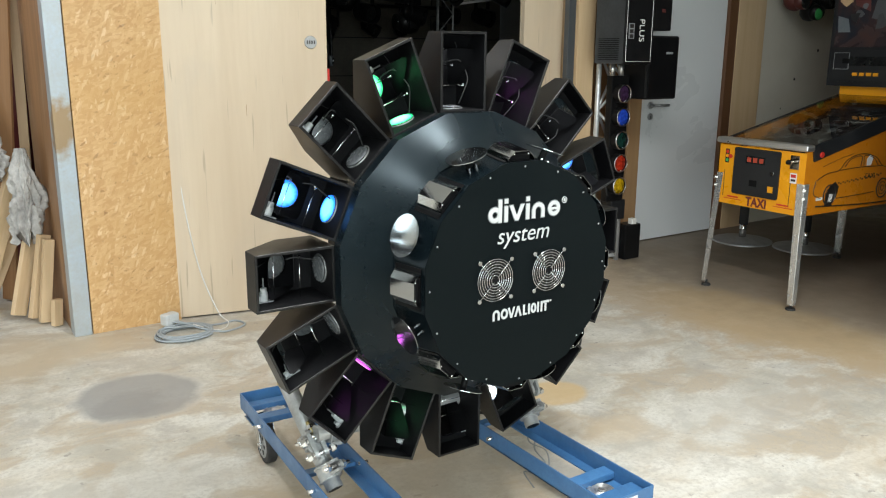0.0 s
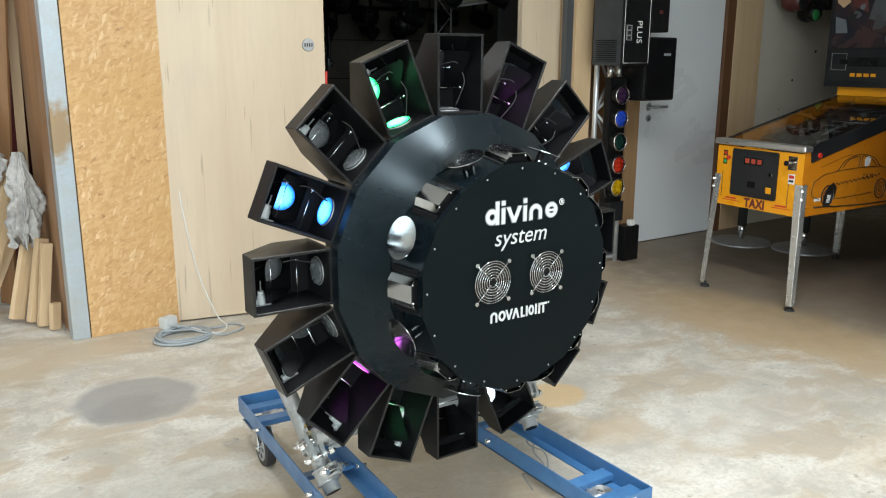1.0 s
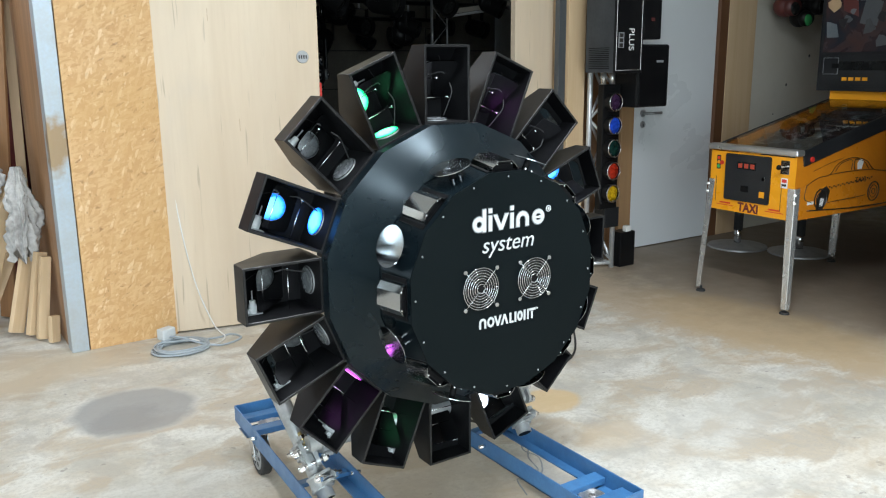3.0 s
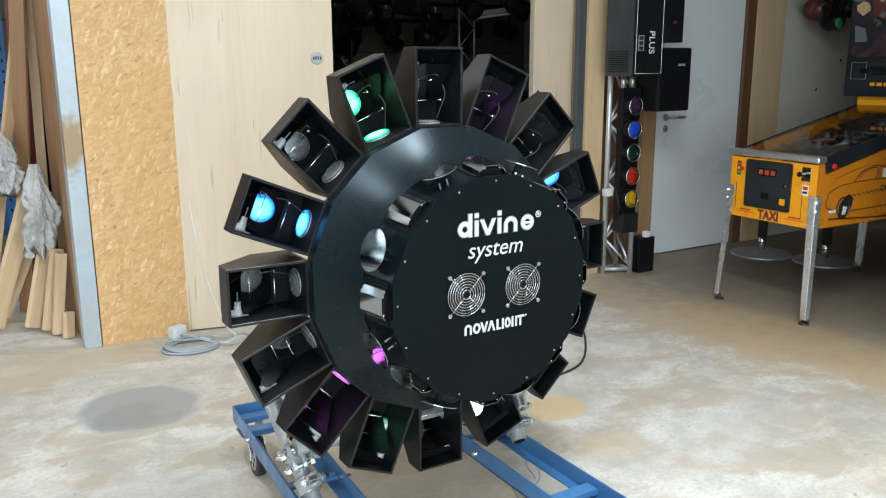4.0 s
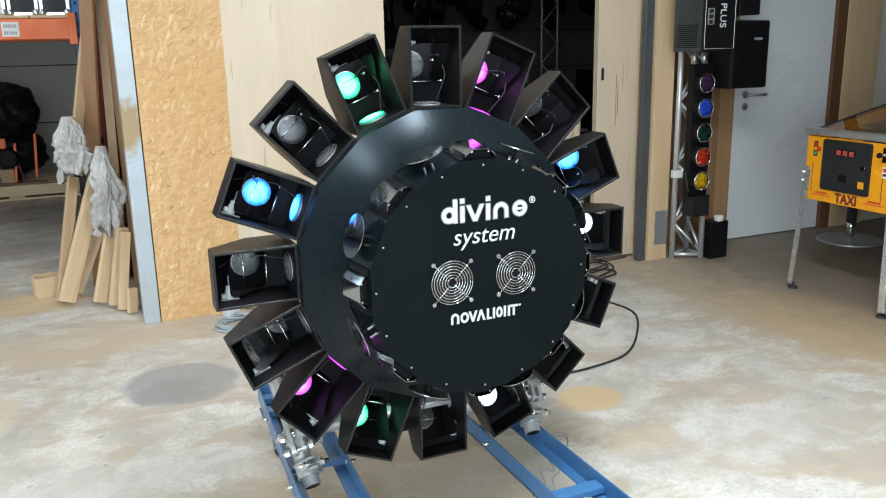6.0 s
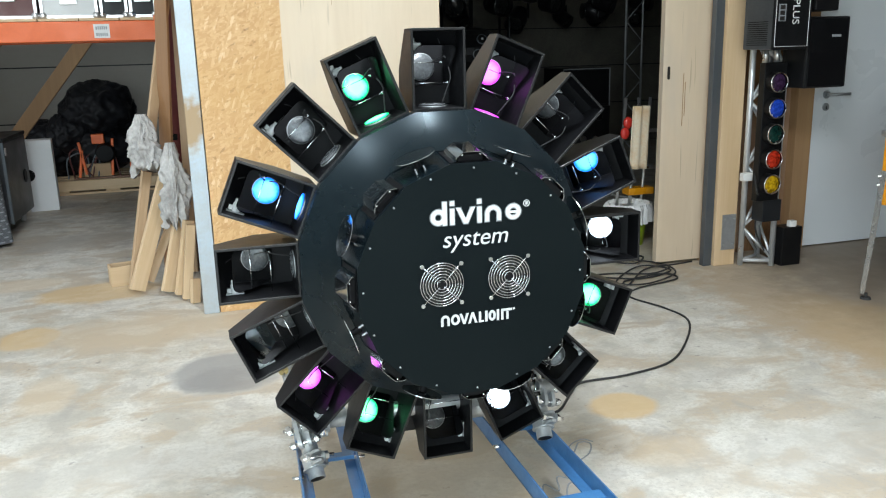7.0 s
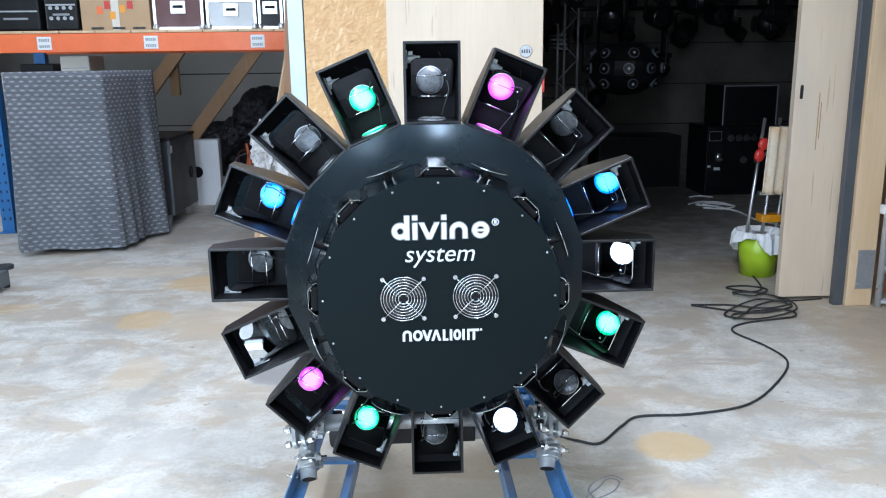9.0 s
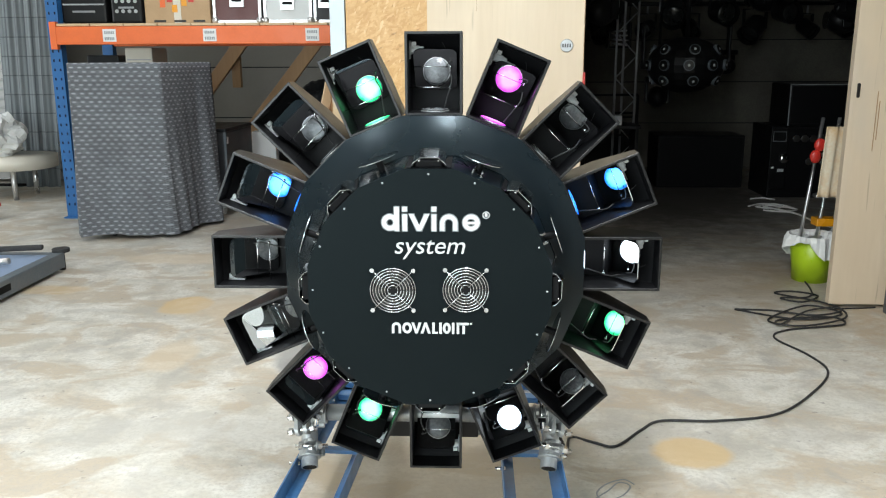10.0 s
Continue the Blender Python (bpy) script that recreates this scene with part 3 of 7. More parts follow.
part("pull_rosette", finish(bm, 0.002), M_PLATE, d1, "round chrome pull rosette")
bm = bmesh.new()
for k in range(4):
    box(bm, (0.737 + 0.012 * k, -0.0104, 1.405), (0.007, 0.001, 0.018))
part("rosette_print", finish(bm), M_ARTBLACK, d1, "dark illegible print")
for x, z0, z1 in ((0.415, 1.04, 1.10), (0.29, 1.58, 1.64)):
    part("scratch", quick((x, -0.0002, (z0 + z1) / 2), (0.0016, 0.001, z1 - z0)), M_BROWN_SHADE, d1, "thin dark scratch in the plywood")
part("tag", quick((0.846, 0.022, 1.235), (0.012, 0.046, 0.075), 0.002), M_RED, d1, "red tag on the door edge")
bm = bmesh.new()
box(bm, (3.7315, 4.385, H / 2 + 0.01), (0.311, 0.045, H - 0.02))
d2 = fixed("door_2", finish(bm, 0.002), M_PLY, "pale plywood sliding door leaf pushed aside", "door")
bm = bmesh.new()
prism(bm, rounded(0.016, 0.075, 0.007), "y", 4.358, 4.364, Matrix.Translation((3.612, 0, 1.175)))
for x, z0, z1 in ((3.715, 0.86, 1.17), (3.728, 0.92, 1.12)):
    part("scratch", quick((x, 4.3615, (z0 + z1) / 2), (0.0035, 0.003, z1 - z0)), M_BROWN_SHADE, d2, "long scratch in the plywood")
part("finger_pull", finish(bm), M_ARTBLACK, d2, "black finger pull")
fixed("lintel", quick((2.89, 4.47, 2.95), (1.44, 0.08, 0.5)), M_PLY, "plywood panel over the opening", "lintel")
fixed("door_channel", quick((3.864, 4.266, H / 2), (0.058, 0.042, H), 0.003), M_GREY, "dark grey steel door channel", "channel")
fixed("wood_post", quick((3.969, 4.318, H / 2), (0.146, 0.19, H), 0.004), M_SPRUCE, "light spruce post", "post")
bp = fixed("post_plate", quick((3.986, 4.2195, 0.21), (0.095, 0.005, 0.22), 0.001), M_PLATE, "zinc fixing plate with bolts", "plate")
for x, z in ((3.952, 0.29), (4.02, 0.29), (3.952, 0.13), (4.02, 0.13)):
    part("bolt", rod((x, 4.218, z), (x, 4.211, z), 0.007, 6), M_STEEL, bp)
fixed("wall_east_of_doors", quick((4.31, 4.51, H / 2), (0.53, 0.08, H)), M_BROWN, "brown plywood wall strip", "wall")
fixed("door_jamb", quick((4.636, 4.45, H / 2), (0.122, 0.10, H), 0.003), M_BROWN_SHADE, "brown wooden door jamb", "jamb")
d3 = fixed("door_3", quick((5.1335, 4.44, 1.05 + 0.008), (0.869, 0.045, 2.1), 0.003), M_DOORWHITE, "plain white lacquered door, closed", "door")
bm = bmesh.new()
cyl(bm, (4.80, 4.418, 1.0), (4.80, 4.408, 1.0), 0.026)
part("rosette", finish(bm, 0.002), M_PLATE, d3)
bm = bmesh.new()
cyl(bm, (4.80, 4.41, 1.0), (4.80, 4.365, 1.0), 0.009)
cyl(bm, (4.792, 4.367, 1.0), (4.945, 4.367, 1.0), 0.0095)
part("door_handle", finish(bm, 0, True), M_PLATE, d3, "dark metal lever handle")
bm = bmesh.new()
cyl(bm, (4.803, 4.418, 0.92), (4.803, 4.409, 0.92), 0.025)
part("key_rosette", finish(bm, 0.002), M_PLATE, d3)
part("key_slot", quick((4.803, 4.4085, 0.915), (0.006, 0.002, 0.02)), M_ARTBLACK, d3)
fixed("door_head", quick((5.1335, 4.46, 2.66), (0.869, 0.08, 1.08)), M_WHITE, "white wall over the door", "wall")
fixed("dark_strip", quick((5.618, 4.46, H / 2), (0.096, 0.14, H), 0.003), M_DARKBROWN, "dark brown wooden door frame", "frame")
fixed("spruce_post", quick((5.834, 4.47, H / 2), (0.332, 0.16, H), 0.004), M_SPRUCE, "broad light spruce post", "post")
# M_CREAM is paler than M_WHITE here to replace light the pier blocks
fixed("wall_white", quick((7.00, 4.47, H / 2), (2.0, 0.08, H)), M_CREAM, "cream-white wall, colour lifted to replace light, with a few small marks", "wall")
for x, z, r in ((6.51, 1.165, 0.012), (6.80, 1.398, 0.014), (6.36, 0.93, 0.007)):
    bm = bmesh.new()
    ball(bm, (x, 4.43, z), r, 8, (1, 0.3, 1))
    fixed("wall_hook", finish(bm, 0, True), M_ARTBLACK, "small dark hook in the white wall", "hook")


# ---- the effect light: a wheel of mirror arms ----
CX, CY, CZ = 1.523, 2.05, 0.817
wheel = thing("effect_light", pose(CX, CY, CZ), "large black wheel-shaped disco light with sixteen mirror arms on tubes", "stage light")
N = 16
W0, W1, HW, YF, D1, D2, CH = 0.386, 0.594, 0.0725, 0.022, 0.062, 0.140, 0.105


def gon(r, k, n=N):
    """Corner k of a flat-topped polygon whose sides lie r from its middle."""
    a = 2 * math.pi * (k + 0.5) / n
    return (r / math.cos(math.pi / n) * math.sin(a), r / math.cos(math.pi / n) * math.cos(a))


def turned(k):
    """A turn that takes the top to arm k."""
    return Matrix.Rotation(2 * math.pi * k / N, 4, "Y")


# rear drum, conical ring, faceted collar and face
bm = bmesh.new()
prism(bm, [gon(0.30, k) for k in range(N)], "y", 0.02, 0.24)
part("rear_drum", finish(bm, 0.003), M_BLACK, wheel)
bm = bmesh.new()
for smooth, levels in ((True, [(0.302, -0.120), (0.316, -0.096), (0.332, -0.073), (0.350, -0.051), (0.369, -0.031), (0.388, -0.014)]), (False, [(0.388, -0.0138), (0.388, 0.020), (0.25, 0.020), (0.25, -0.110), (0.3018, -0.1198)])):
    rings = [[bm.verts.new((x, y, z)) for x, z in (gon(r, k) for k in range(N))] for r, y in levels]
    for a, b in zip(rings, rings[1:]):
        for k in range(N):
            bm.faces.new((a[k], a[(k + 1) % N], b[(k + 1) % N], b[k])).smooth = smooth
bmesh.ops.recalc_face_normals(bm, faces=bm.faces)
part("ring", bm, M_HUB, wheel, "satin black sheet metal ring")
bm = bmesh.new()
lo, hi = [[bm.verts.new((x, y, z)) for x, z in (gon(r, k) for k in range(N))] for r, y in ((0.281, -0.236), (0.310, -0.055))]
bm.faces.new(lo)
bm.faces.new(hi[::-1])
for k in range(N):
    bm.faces.new((lo[k], hi[k], hi[(k + 1) % N], lo[(k + 1) % N]))
part("collar", finish(bm, 0.001), M_HUB, wheel, "faceted black sheet metal collar")
bm = bmesh.new()
prism(bm, [gon(0.285, k) for k in range(N)], "y", -0.240, -0.236)
face = part("front_plate", finish(bm, 0.001), M_FACE, wheel, "flat black face plate with white print and two fan grilles")
bm = bmesh.new()
ball(bm, (0, 0, 0), 0.0027, 8, (1, 0.6, 1))
screw_mesh = mesh_of("screw", finish(bm, 0, True), M_PLATE)


def screw(parent, x, y, z):
    ob = new("screw", screw_mesh)
    ob.parent = parent
    ob.location = (x, y, z)


for k in range(N):
    a = 2 * math.pi * k / N
    screw(face, 0.274 * math.sin(a), -0.2415, 0.274 * math.cos(a))
    screw(wheel, 0.377 * math.sin(a), -0.0155, 0.377 * math.cos(a))

# mirrors round the collar: bent strips and round discs in turn
lean = Matrix.Translation((0, -0.236, 0.281)) @ Matrix.Rotation(radians(9.1), 4, "X")
for k in range(N):
    m = turned(k) @ lean
    if k % 2 == 0:
        part("seat", quick((0, 0.062, 0.001), (0.104, 0.092, 0.003)), M_INNER, wheel, "dark cut-out", m)
        bm = bmesh.new()
        out = [(-0.042, 0.002), (-0.037, 0.014), (-0.021, 0.027), (0.021, 0.027), (0.037, 0.014), (0.042, 0.002)]
        out += [(x * 0.98, z - 0.0009) for x, z in out[::-1]]
        prism(bm, out, "y", 0.012, 0.098)
        part("bent_mirror", finish(bm), M_DULLMIRROR, wheel, "bent mirror strip", m)
        part("mirror_block", quick((0, 0.055, 0.011), (0.062, 0.076, 0.018), 0.003), M_INNER, wheel, "", m)
        for sx in (-0.022, 0.022):
            bm = bmesh.new()
            ball(bm, (sx, 0.015, 0.019), 0.003, 8)
            part("stud", finish(bm, 0, True), M_CHROME, wheel, "", m)
    else:
        bm = bmesh.new()
        cyl(bm, (0, 0, 0), (0, 0, 0.0014), 0.052, seg=40)
        tilt = m @ Matrix.Translation((0, 0.074, 0.030)) @ pose(0, 0, 0, (-7, -5)[k % 4 == 1], (3, -4)[k % 4 == 1], 0)
        part("round_mirror", finish(bm), M_DULLMIRROR, wheel, "thin round mirror", tilt)
        bm = bmesh.new()
        cyl(bm, (0, 0.074, 0.0), (0, 0.074, 0.030), 0.009, seg=12)
        part("mirror_post", finish(bm, 0.001), M_INNER, wheel, "", m)
        for dx in (-0.011, 0.011):
            bm = bmesh.new()
            cyl(bm, (dx, 0.058, 0.0), (dx, 0.058, 0.008), 0.0035, seg=8)
            part("stud", finish(bm), M_CHROME, wheel, "", m)

# one arm: an open black box with a chamfered back, a tilting mirror, its motor, wires and a round lens
T = 0.007


def housing_mesh():
    bm = bmesh.new()
    profile = [(YF, W1), (YF + D1, W1), (YF + D2, W1 - CH), (YF + D2, W0), (YF, W0)]
    lo, hi = [[bm.verts.new((x, y, w)) for y, w in profile] for x in (-HW, HW)]
    bm.faces.new(lo)
    bm.faces.new(hi[::-1])
    for k in range(4):
        bm.faces.new((lo[k], hi[k], hi[k + 1], lo[k + 1]))
    bmesh.ops.recalc_face_normals(bm, faces=bm.faces)
    if sum(f.normal.dot(f.calc_center_median() - Vector((0, YF + 0.06, 0.49))) for f in bm.faces) < 0:
        bmesh.ops.reverse_faces(bm, faces=bm.faces)
    bmesh.ops.solidify(bm, geom=bm.faces[:], thickness=T)
    me = mesh_of("housing", finish(bm, 0.0010, seg=1), [M_HOUSING, M_INNER])
    for p in me.polygons:
        p.material_index = 1 if p.normal.dot(Vector((0, YF + 0.055, 0.47)) - p.center) > 0.01 else 0
    return me


def mirror_mesh():
    bm = bmesh.new()
    prism(bm, rounded(0.110, 0.145, 0.020, 6), "y", -0.0015, 0.0015)
    me = mesh_of("mirror", finish(bm), [M_MIRROR, M_INNER])
    for p in me.polygons:
        p.material_index = 1 if p.normal.y > 0.5 else 0
    return me


def motor_mesh():
    bm = bmesh.new()
    cyl(bm, (-HW + T + 0.004, 0, 0), (-HW + T + 0.026, 0, 0), 0.0105, seg=20)
    cyl(bm, (-HW + T + 0.025, 0, 0), (-HW + T + 0.037, 0, 0), 0.0085, seg=16)
    box(bm, (-HW + T + 0.012, -0.004, 0.015), (0.012, 0.012, 0.010))
    return mesh_of("motor", finish(bm, 0.001), M_CASEGREY)


def bracket_mesh():
    bm = bmesh.new()
    box(bm, (-HW + T + 0.002, 0, 0), (0.004, 0.016, 0.046))
    return mesh_of("motor_bracket", finish(bm, 0.0006), M_PLATE)


def shaft_mesh():
    bm = bmesh.new()
    cyl(bm, (-HW + T + 0.037, 0, 0), (-HW + T + 0.062, 0, 0), 0.0020, seg=10)
    return mesh_of("motor_shaft", finish(bm, 0.0003), M_PLATE)


def wire_mesh(pts, r):
    bm = bmesh.new()
    sweep(bm, spline(pts), r, 6)
    return mesh_of("wire", finish(bm, 0, True), M_RUBBER)


ym, wm = YF + 0.072, 0.500
h_me, mir_me, mot_me, brk_me, shaft_me = housing_mesh(), mirror_mesh(), motor_mesh(), bracket_mesh(), shaft_mesh()
bm = bmesh.new()
cyl(bm, (0, ym, W0 + T), (0, ym, W0 + T + 0.003), 0.0375, seg=32)
finish(bm, 0.001)
cyl(bm, (0, ym, W0 + T + 0.0041), (0, ym, W0 + T + 0.0046), 0.0355, seg=32)
rim_me = mesh_of("lens_rim", bm, [M_PLATE, M_INNER])
for p in rim_me.polygons:
    p.material_index = 1 if p.center.z > W0 + T + 0.00405 else 0
bm = bmesh.new()
ball(bm, (0, 0, 0), 0.0355, 24, (1, 1, 0.09))
lens_me = finish(bm, 0, True)
lens_me = mesh_of("lens", lens_me, M_GLASS)
loop_me = wire_mesh([(-0.03, ym + 0.02, W1 - 0.07), (-0.02, ym + 0.01, W1 - 0.03), (0.015, ym, W1 - 0.022), (0.035, ym + 0.01, W1 - 0.06)], 0.0012)
drop_me = wire_mesh([(0.040, ym - 0.02, wm - 0.005), (0.044, ym - 0.025, wm - 0.03), (0.034, ym - 0.02, W0 + 0.05), (0.026, ym - 0.01, W0 + 0.02)], 0.0016)
bm = bmesh.new()
cyl(bm, (-HW + T, ym - 0.01, wm - 0.045), (HW - 0.03, ym - 0.01, wm - 0.045), 0.0010, seg=8)
ball(bm, (HW - 0.032, ym - 0.01, wm - 0.045), 0.004, 8)
axle_me = mesh_of("axle", finish(bm, 0, True), M_CHROME)
LENS = {"white": glow("white_lens_glow", (0.70, 0.84, 1.0), 4.5, (1.0, 1.0, 1.0)), "blue": glow("blue_lens_glow", (0.01, 0.11, 0.62), 4.0, (0.10, 0.40, 1.0)), "green": glow("green_lens_glow", (0.012, 0.34, 0.11), 4.0, (0.20, 1.0, 0.38)), "magenta": glow("magenta_lens_glow", (0.42, 0.03, 0.50), 3.4, (0.75, 0.17, 0.85)), "off": surface("ribbed_lens_glass", (0.15, 0.16, 0.165), 0.24, 0, (0.035, 0.037, 0.04), 0.8, 120, 46, 0.6, shine=0.7)}
glows = ["off", "magenta", "off", "blue", "white", "green", "off", "white", "off", "green", "magenta", "off", "off", "blue", "off", "green"]
tilts = [44, 49, 53, 57, 60, 62, 62, 61, 58, 55, 50, 31, 42, 40, 40, 41]


def child(name, me, parent, m=None, label=""):
    ob = new(name, me)
    ob.parent = parent
    if m is not None:
        ob.matrix_local = m
    return tagged(ob, label)


lens_kinds = {}
for k in range(N):
    arm = child("housing", h_me, wheel, turned(k), "open black mirror housing")
    child("mirror", mir_me, arm, Matrix.Translation((0.002, ym, wm)) @ pose(0, 0, 0, tilts[k], 0, 0), "tilting mirror plate")
    child("motor", mot_me, arm, Matrix.Translation((0, ym - 0.004, wm + 0.050)), "small white motor")
    child("motor_bracket", brk_me, arm, Matrix.Translation((0, ym - 0.004, wm + 0.050)))
    child("motor_shaft", shaft_me, arm, Matrix.Translation((0, ym - 0.004, wm + 0.050)))
    child("lens_rim", rim_me, arm, None, "chrome lens rim")
    if glows[k] not in lens_kinds:
        lens_kinds[glows[k]] = lens_me.copy()
        lens_kinds[glows[k]].materials[0] = LENS[glows[k]]
    child("lens", lens_kinds[glows[k]], arm, Matrix.Translation((0, ym, W0 + T + 0.006)), "round glass lens" if glows[k] == "off" else "round lens lit " + glows[k])
    child("wire", loop_me, arm)
    child("wire", drop_me, arm)
    child("axle", axle_me, arm)

# fan grilles
def grille(x, z):
    bm = bmesh.new()
    for r in (0.012, 0.019, 0.026, 0.033, 0.040, 0.047, 0.053):
        pts = [Vector((r * math.cos(2 * math.pi * k / 40), -0.0035, r * math.sin(2 * math.pi * k / 40))) for k in range(41)]
        sweep(bm, pts, 0.0011, 6)
    g = part("fan_grille", finish(bm, 0, True), M_WIRE, face, "chrome wire fan grille", Matrix.Translation((x, -0.2405, z)))
    bm = bmesh.new()
    for a in (45, 135, 225, 315):
        c, s = math.cos(radians(a)), math.sin(radians(a))
        cyl(bm, (0.008 * c, -0.005, 0.008 * s), (0.068 * c, -0.004, 0.068 * s), 0.0012, seg=8)
    part("spoke", finish(bm, 0, True), M_WIRE, g)
    for a in (45, 135, 225, 315):
        c, s = math.cos(radians(a)), math.sin(radians(a))
        part("screw_head", rod((0.068 * c, 0, 0.068 * s), (0.068 * c, -0.006, 0.068 * s), 0.0052, 12), M_WIRE, g)
    # the fan behind the wires
    bm = bmesh.new()
    cyl(bm, (0, 0.0004, 0), (0, -0.0008, 0), 0.052, seg=40)
    part("fan_opening", finish(bm), M_INNER, g, "dark fan opening behind the wires")
    bm = bmesh.new()
    cyl(bm, (0, -0.0008, 0), (0, -0.0022, 0), 0.021, seg=24)
    part("fan_hub", finish(bm), M_INNER, g)
    for k in range(7):
        a0 = 2 * math.pi * k / 7
        bm = bmesh.new()
        pts = [(0.020 * math.cos(a0), 0.020 * math.sin(a0)), (0.0505 * math.cos(a0 + 0.35), 0.0505 * math.sin(a0 + 0.35)), (0.0505 * math.cos(a0 + 0.98), 0.0505 * math.sin(a0 + 0.98)), (0.020 * math.cos(a0 + 0.72), 0.020 * math.sin(a0 + 0.72))]
        prism(bm, pts, "y", -0.0018, -0.0009)
        part("fan_blade", finish(bm), M_GLASSDARK, g, "glossy black fan blade")


FX = 0.085
grille(-FX, 0.001)
grille(FX, 0.003)

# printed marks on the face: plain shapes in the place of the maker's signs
PY = -0.2408


def mark(outline, x, z, material, lift=0.0):
    bm = bmesh.new()
    prism(bm, outline, "y", -0.0003 - lift, 0.0003 - lift)
    return part("print_mark", finish(bm), material, face, "", Matrix.Translation((x, PY, z)))


def block(x0, x1, z0, z1, r, grey=0.0, lift=0.0006):
    """A white rounded block between x0, x1 and z0, z1 on the face, with a grey border."""
    w, h, x, z = (x1 - x0) / 970, (z1 - z0) / 970, (x0 + x1) / 1940, (z0 + z1) / 1940
    if grey:
        mark(rounded(w + 0.001, h + 0.001, r + 0.0005), x, z, M_FACEGREY)
        w, h, r = w - grey, h - grey, max(r - grey / 2, 0.0008)
    mark(rounded(w, h, r), x, z, M_FACEPRINT, lift)


def annulus(x0, x1, z0, z1, wall, grey=0.0):
    """A white oval ring with a grey border inside and out."""
    w, h, x, z = (x1 - x0) / 1940, (z1 - z0) / 1940, (x0 + x1) / 1940, (z0 + z1) / 1940
    for g, material, lift in ((0.0, M_FACEGREY, 0.0), (grey, M_FACEPRINT, 0.0006)):
        bm = bmesh.new()
        n = 40
        loops = []
        for a, b in ((w - g, h - g), (w - wall + g, h - wall + g)):
            for y in (-0.0003 - lift, 0.0003 - lift):
                loops.append([bm.verts.new((a * math.cos(2 * math.pi * k / n), y, b * math.sin(2 * math.pi * k / n))) for k in range(n)])
        of, ob_, if_, ib = loops
        for p_, q_ in ((of, if_), (if_, ib), (ib, ob_), (ob_, of)):
            for k in range(n):
                bm.faces.new((p_[k], p_[(k + 1) % n], q_[(k + 1) % n], q_[k]))
        part("print_mark", finish(bm), material, face, "", Matrix.Translation((x, PY, z)))


def arch(x0, x1, z0, z1, wall, grey=0.0):
    """A white round-topped gate shape, open below."""
    for g, material, lift in ((0.0, M_FACEGREY, 0.0), (grey, M_FACEPRINT, 0.0006)):
        xa, xb, za, zb, t = x0 / 970 + g, x1 / 970 - g, z0 / 970 + g, z1 / 970 - g, wall - 2 * g
        cx, ro = (xa + xb) / 2, (xb - xa) / 2
        ri = ro - t
        out = [(xa, za)] + [(cx - ro * math.cos(math.pi * k / 16), zb - ro + ro * math.sin(math.pi * k / 16)) for k in range(17)] + [(xb, za), (xb - t, za)]
        out += [(cx + ri * math.cos(math.pi * k / 16), zb - ro + ri * math.sin(math.pi * k / 16)) for k in range(17)] + [(xa + t, za)]
        mark(out, 0, 0, material, lift)


def wedge(x0, x1, z0, z1, tip, grey=0.0, up=False):
    """A white wedge that narrows downwards, or upwards, with a notch in its broad side."""
    x, w, zt, zb = (x0 + x1) / 1940, (x1 - x0) / 1940, z1 / 970, z0 / 970
    if up:
        zt, zb = zb, zt
    d = 1 if zt > zb else -1
    notch = zt - d * abs(zt - zb) * 0.62
    for g, material, lift in ((0.0, M_FACEGREY, 0.0), (grey, M_FACEPRINT, 0.0006)):
        out = [(-w + g, zt - d * g), (-w + tip * 1.7 - g, zt - d * g), (0, notch - d * g), (w - tip * 1.7 + g, zt - d * g), (w - g, zt - d * g), (tip * 0.8 - g, zb + d * g), (-tip * 0.8 + g, zb + d * g)]
        mark(out, x, 0, material, lift)


annulus(-107, -66, 137, 178, 0.0150, 0.0024)
block(-78, -65, 137, 194, 0.001, 0.003, 0.0010)
for x0 in (-60, 5):
    block(x0, x0 + 13, 137, 177, 0.001, 0.003)
    block(x0, x0 + 13, 181, 194, 0.001, 0.003)
wedge(-46, 3, 137, 178, 0.0085, 0.0020)
arch(23, 66, 137, 178, 0.0145, 0.0024)
annulus(73, 115, 137, 178, 0.0140, 0.0024)
block(82, 106, 154, 160, 0.001, 0.0, 0.0010)
bm = bmesh.new()
sweep(bm, [Vector((0.0075 * math.cos(2 * math.pi * k / 24), 0, 0.0075 * math.sin(2 * math.pi * k / 24))) for k in range(25)], 0.0011, 6)
part("print_mark", finish(bm), M_FACEPRINT, face, "", Matrix.Translation((0.131, PY, 0.180)))
block(124, 130, 171, 179, 0.001)
bm = fitted(lettering("system", 0.056, 0.0004, 0.22), 0.163, 0.045)
part("print_word", finish(bm), M_FACEPRINT, face, "white word 'system' in slanted print", Matrix.Translation((0.002, PY - 0.0006, 0.0985)) @ pose(0, 0, 0, 90))
arch(-87, -65, -102, -75, 0.0070, 0.0006)
annulus(-63, -40, -102, -75, 0.0070, 0.0006)
wedge(-42, -18, -102, -75, 0.0042, 0.0006)
wedge(-21, 3, -102, -75, 0.0042, 0.0006, True)
for x0, x1, z0, z1 in ((6, 12, -102, -75), (12, 19, -102, -97), (22, 28, -102, -75), (51, 57, -102, -75), (62, 68, -102, -75), (66, 90, -81, -75), (75, 81, -102, -82)):
    block(x0, x1, z0, z1, 0.0008)
annulus(30, 49, -102, -75, 0.0070, 0.0006)
block(92, 97, -80, -75, 0.002)

# the tubes, clamps and crossbar under the wheel
stand = thing("tube_stand", pose(CX, CY, 0), "galvanised scaffold tubes and swivel clamps holding the wheel on the trolley", "stand")


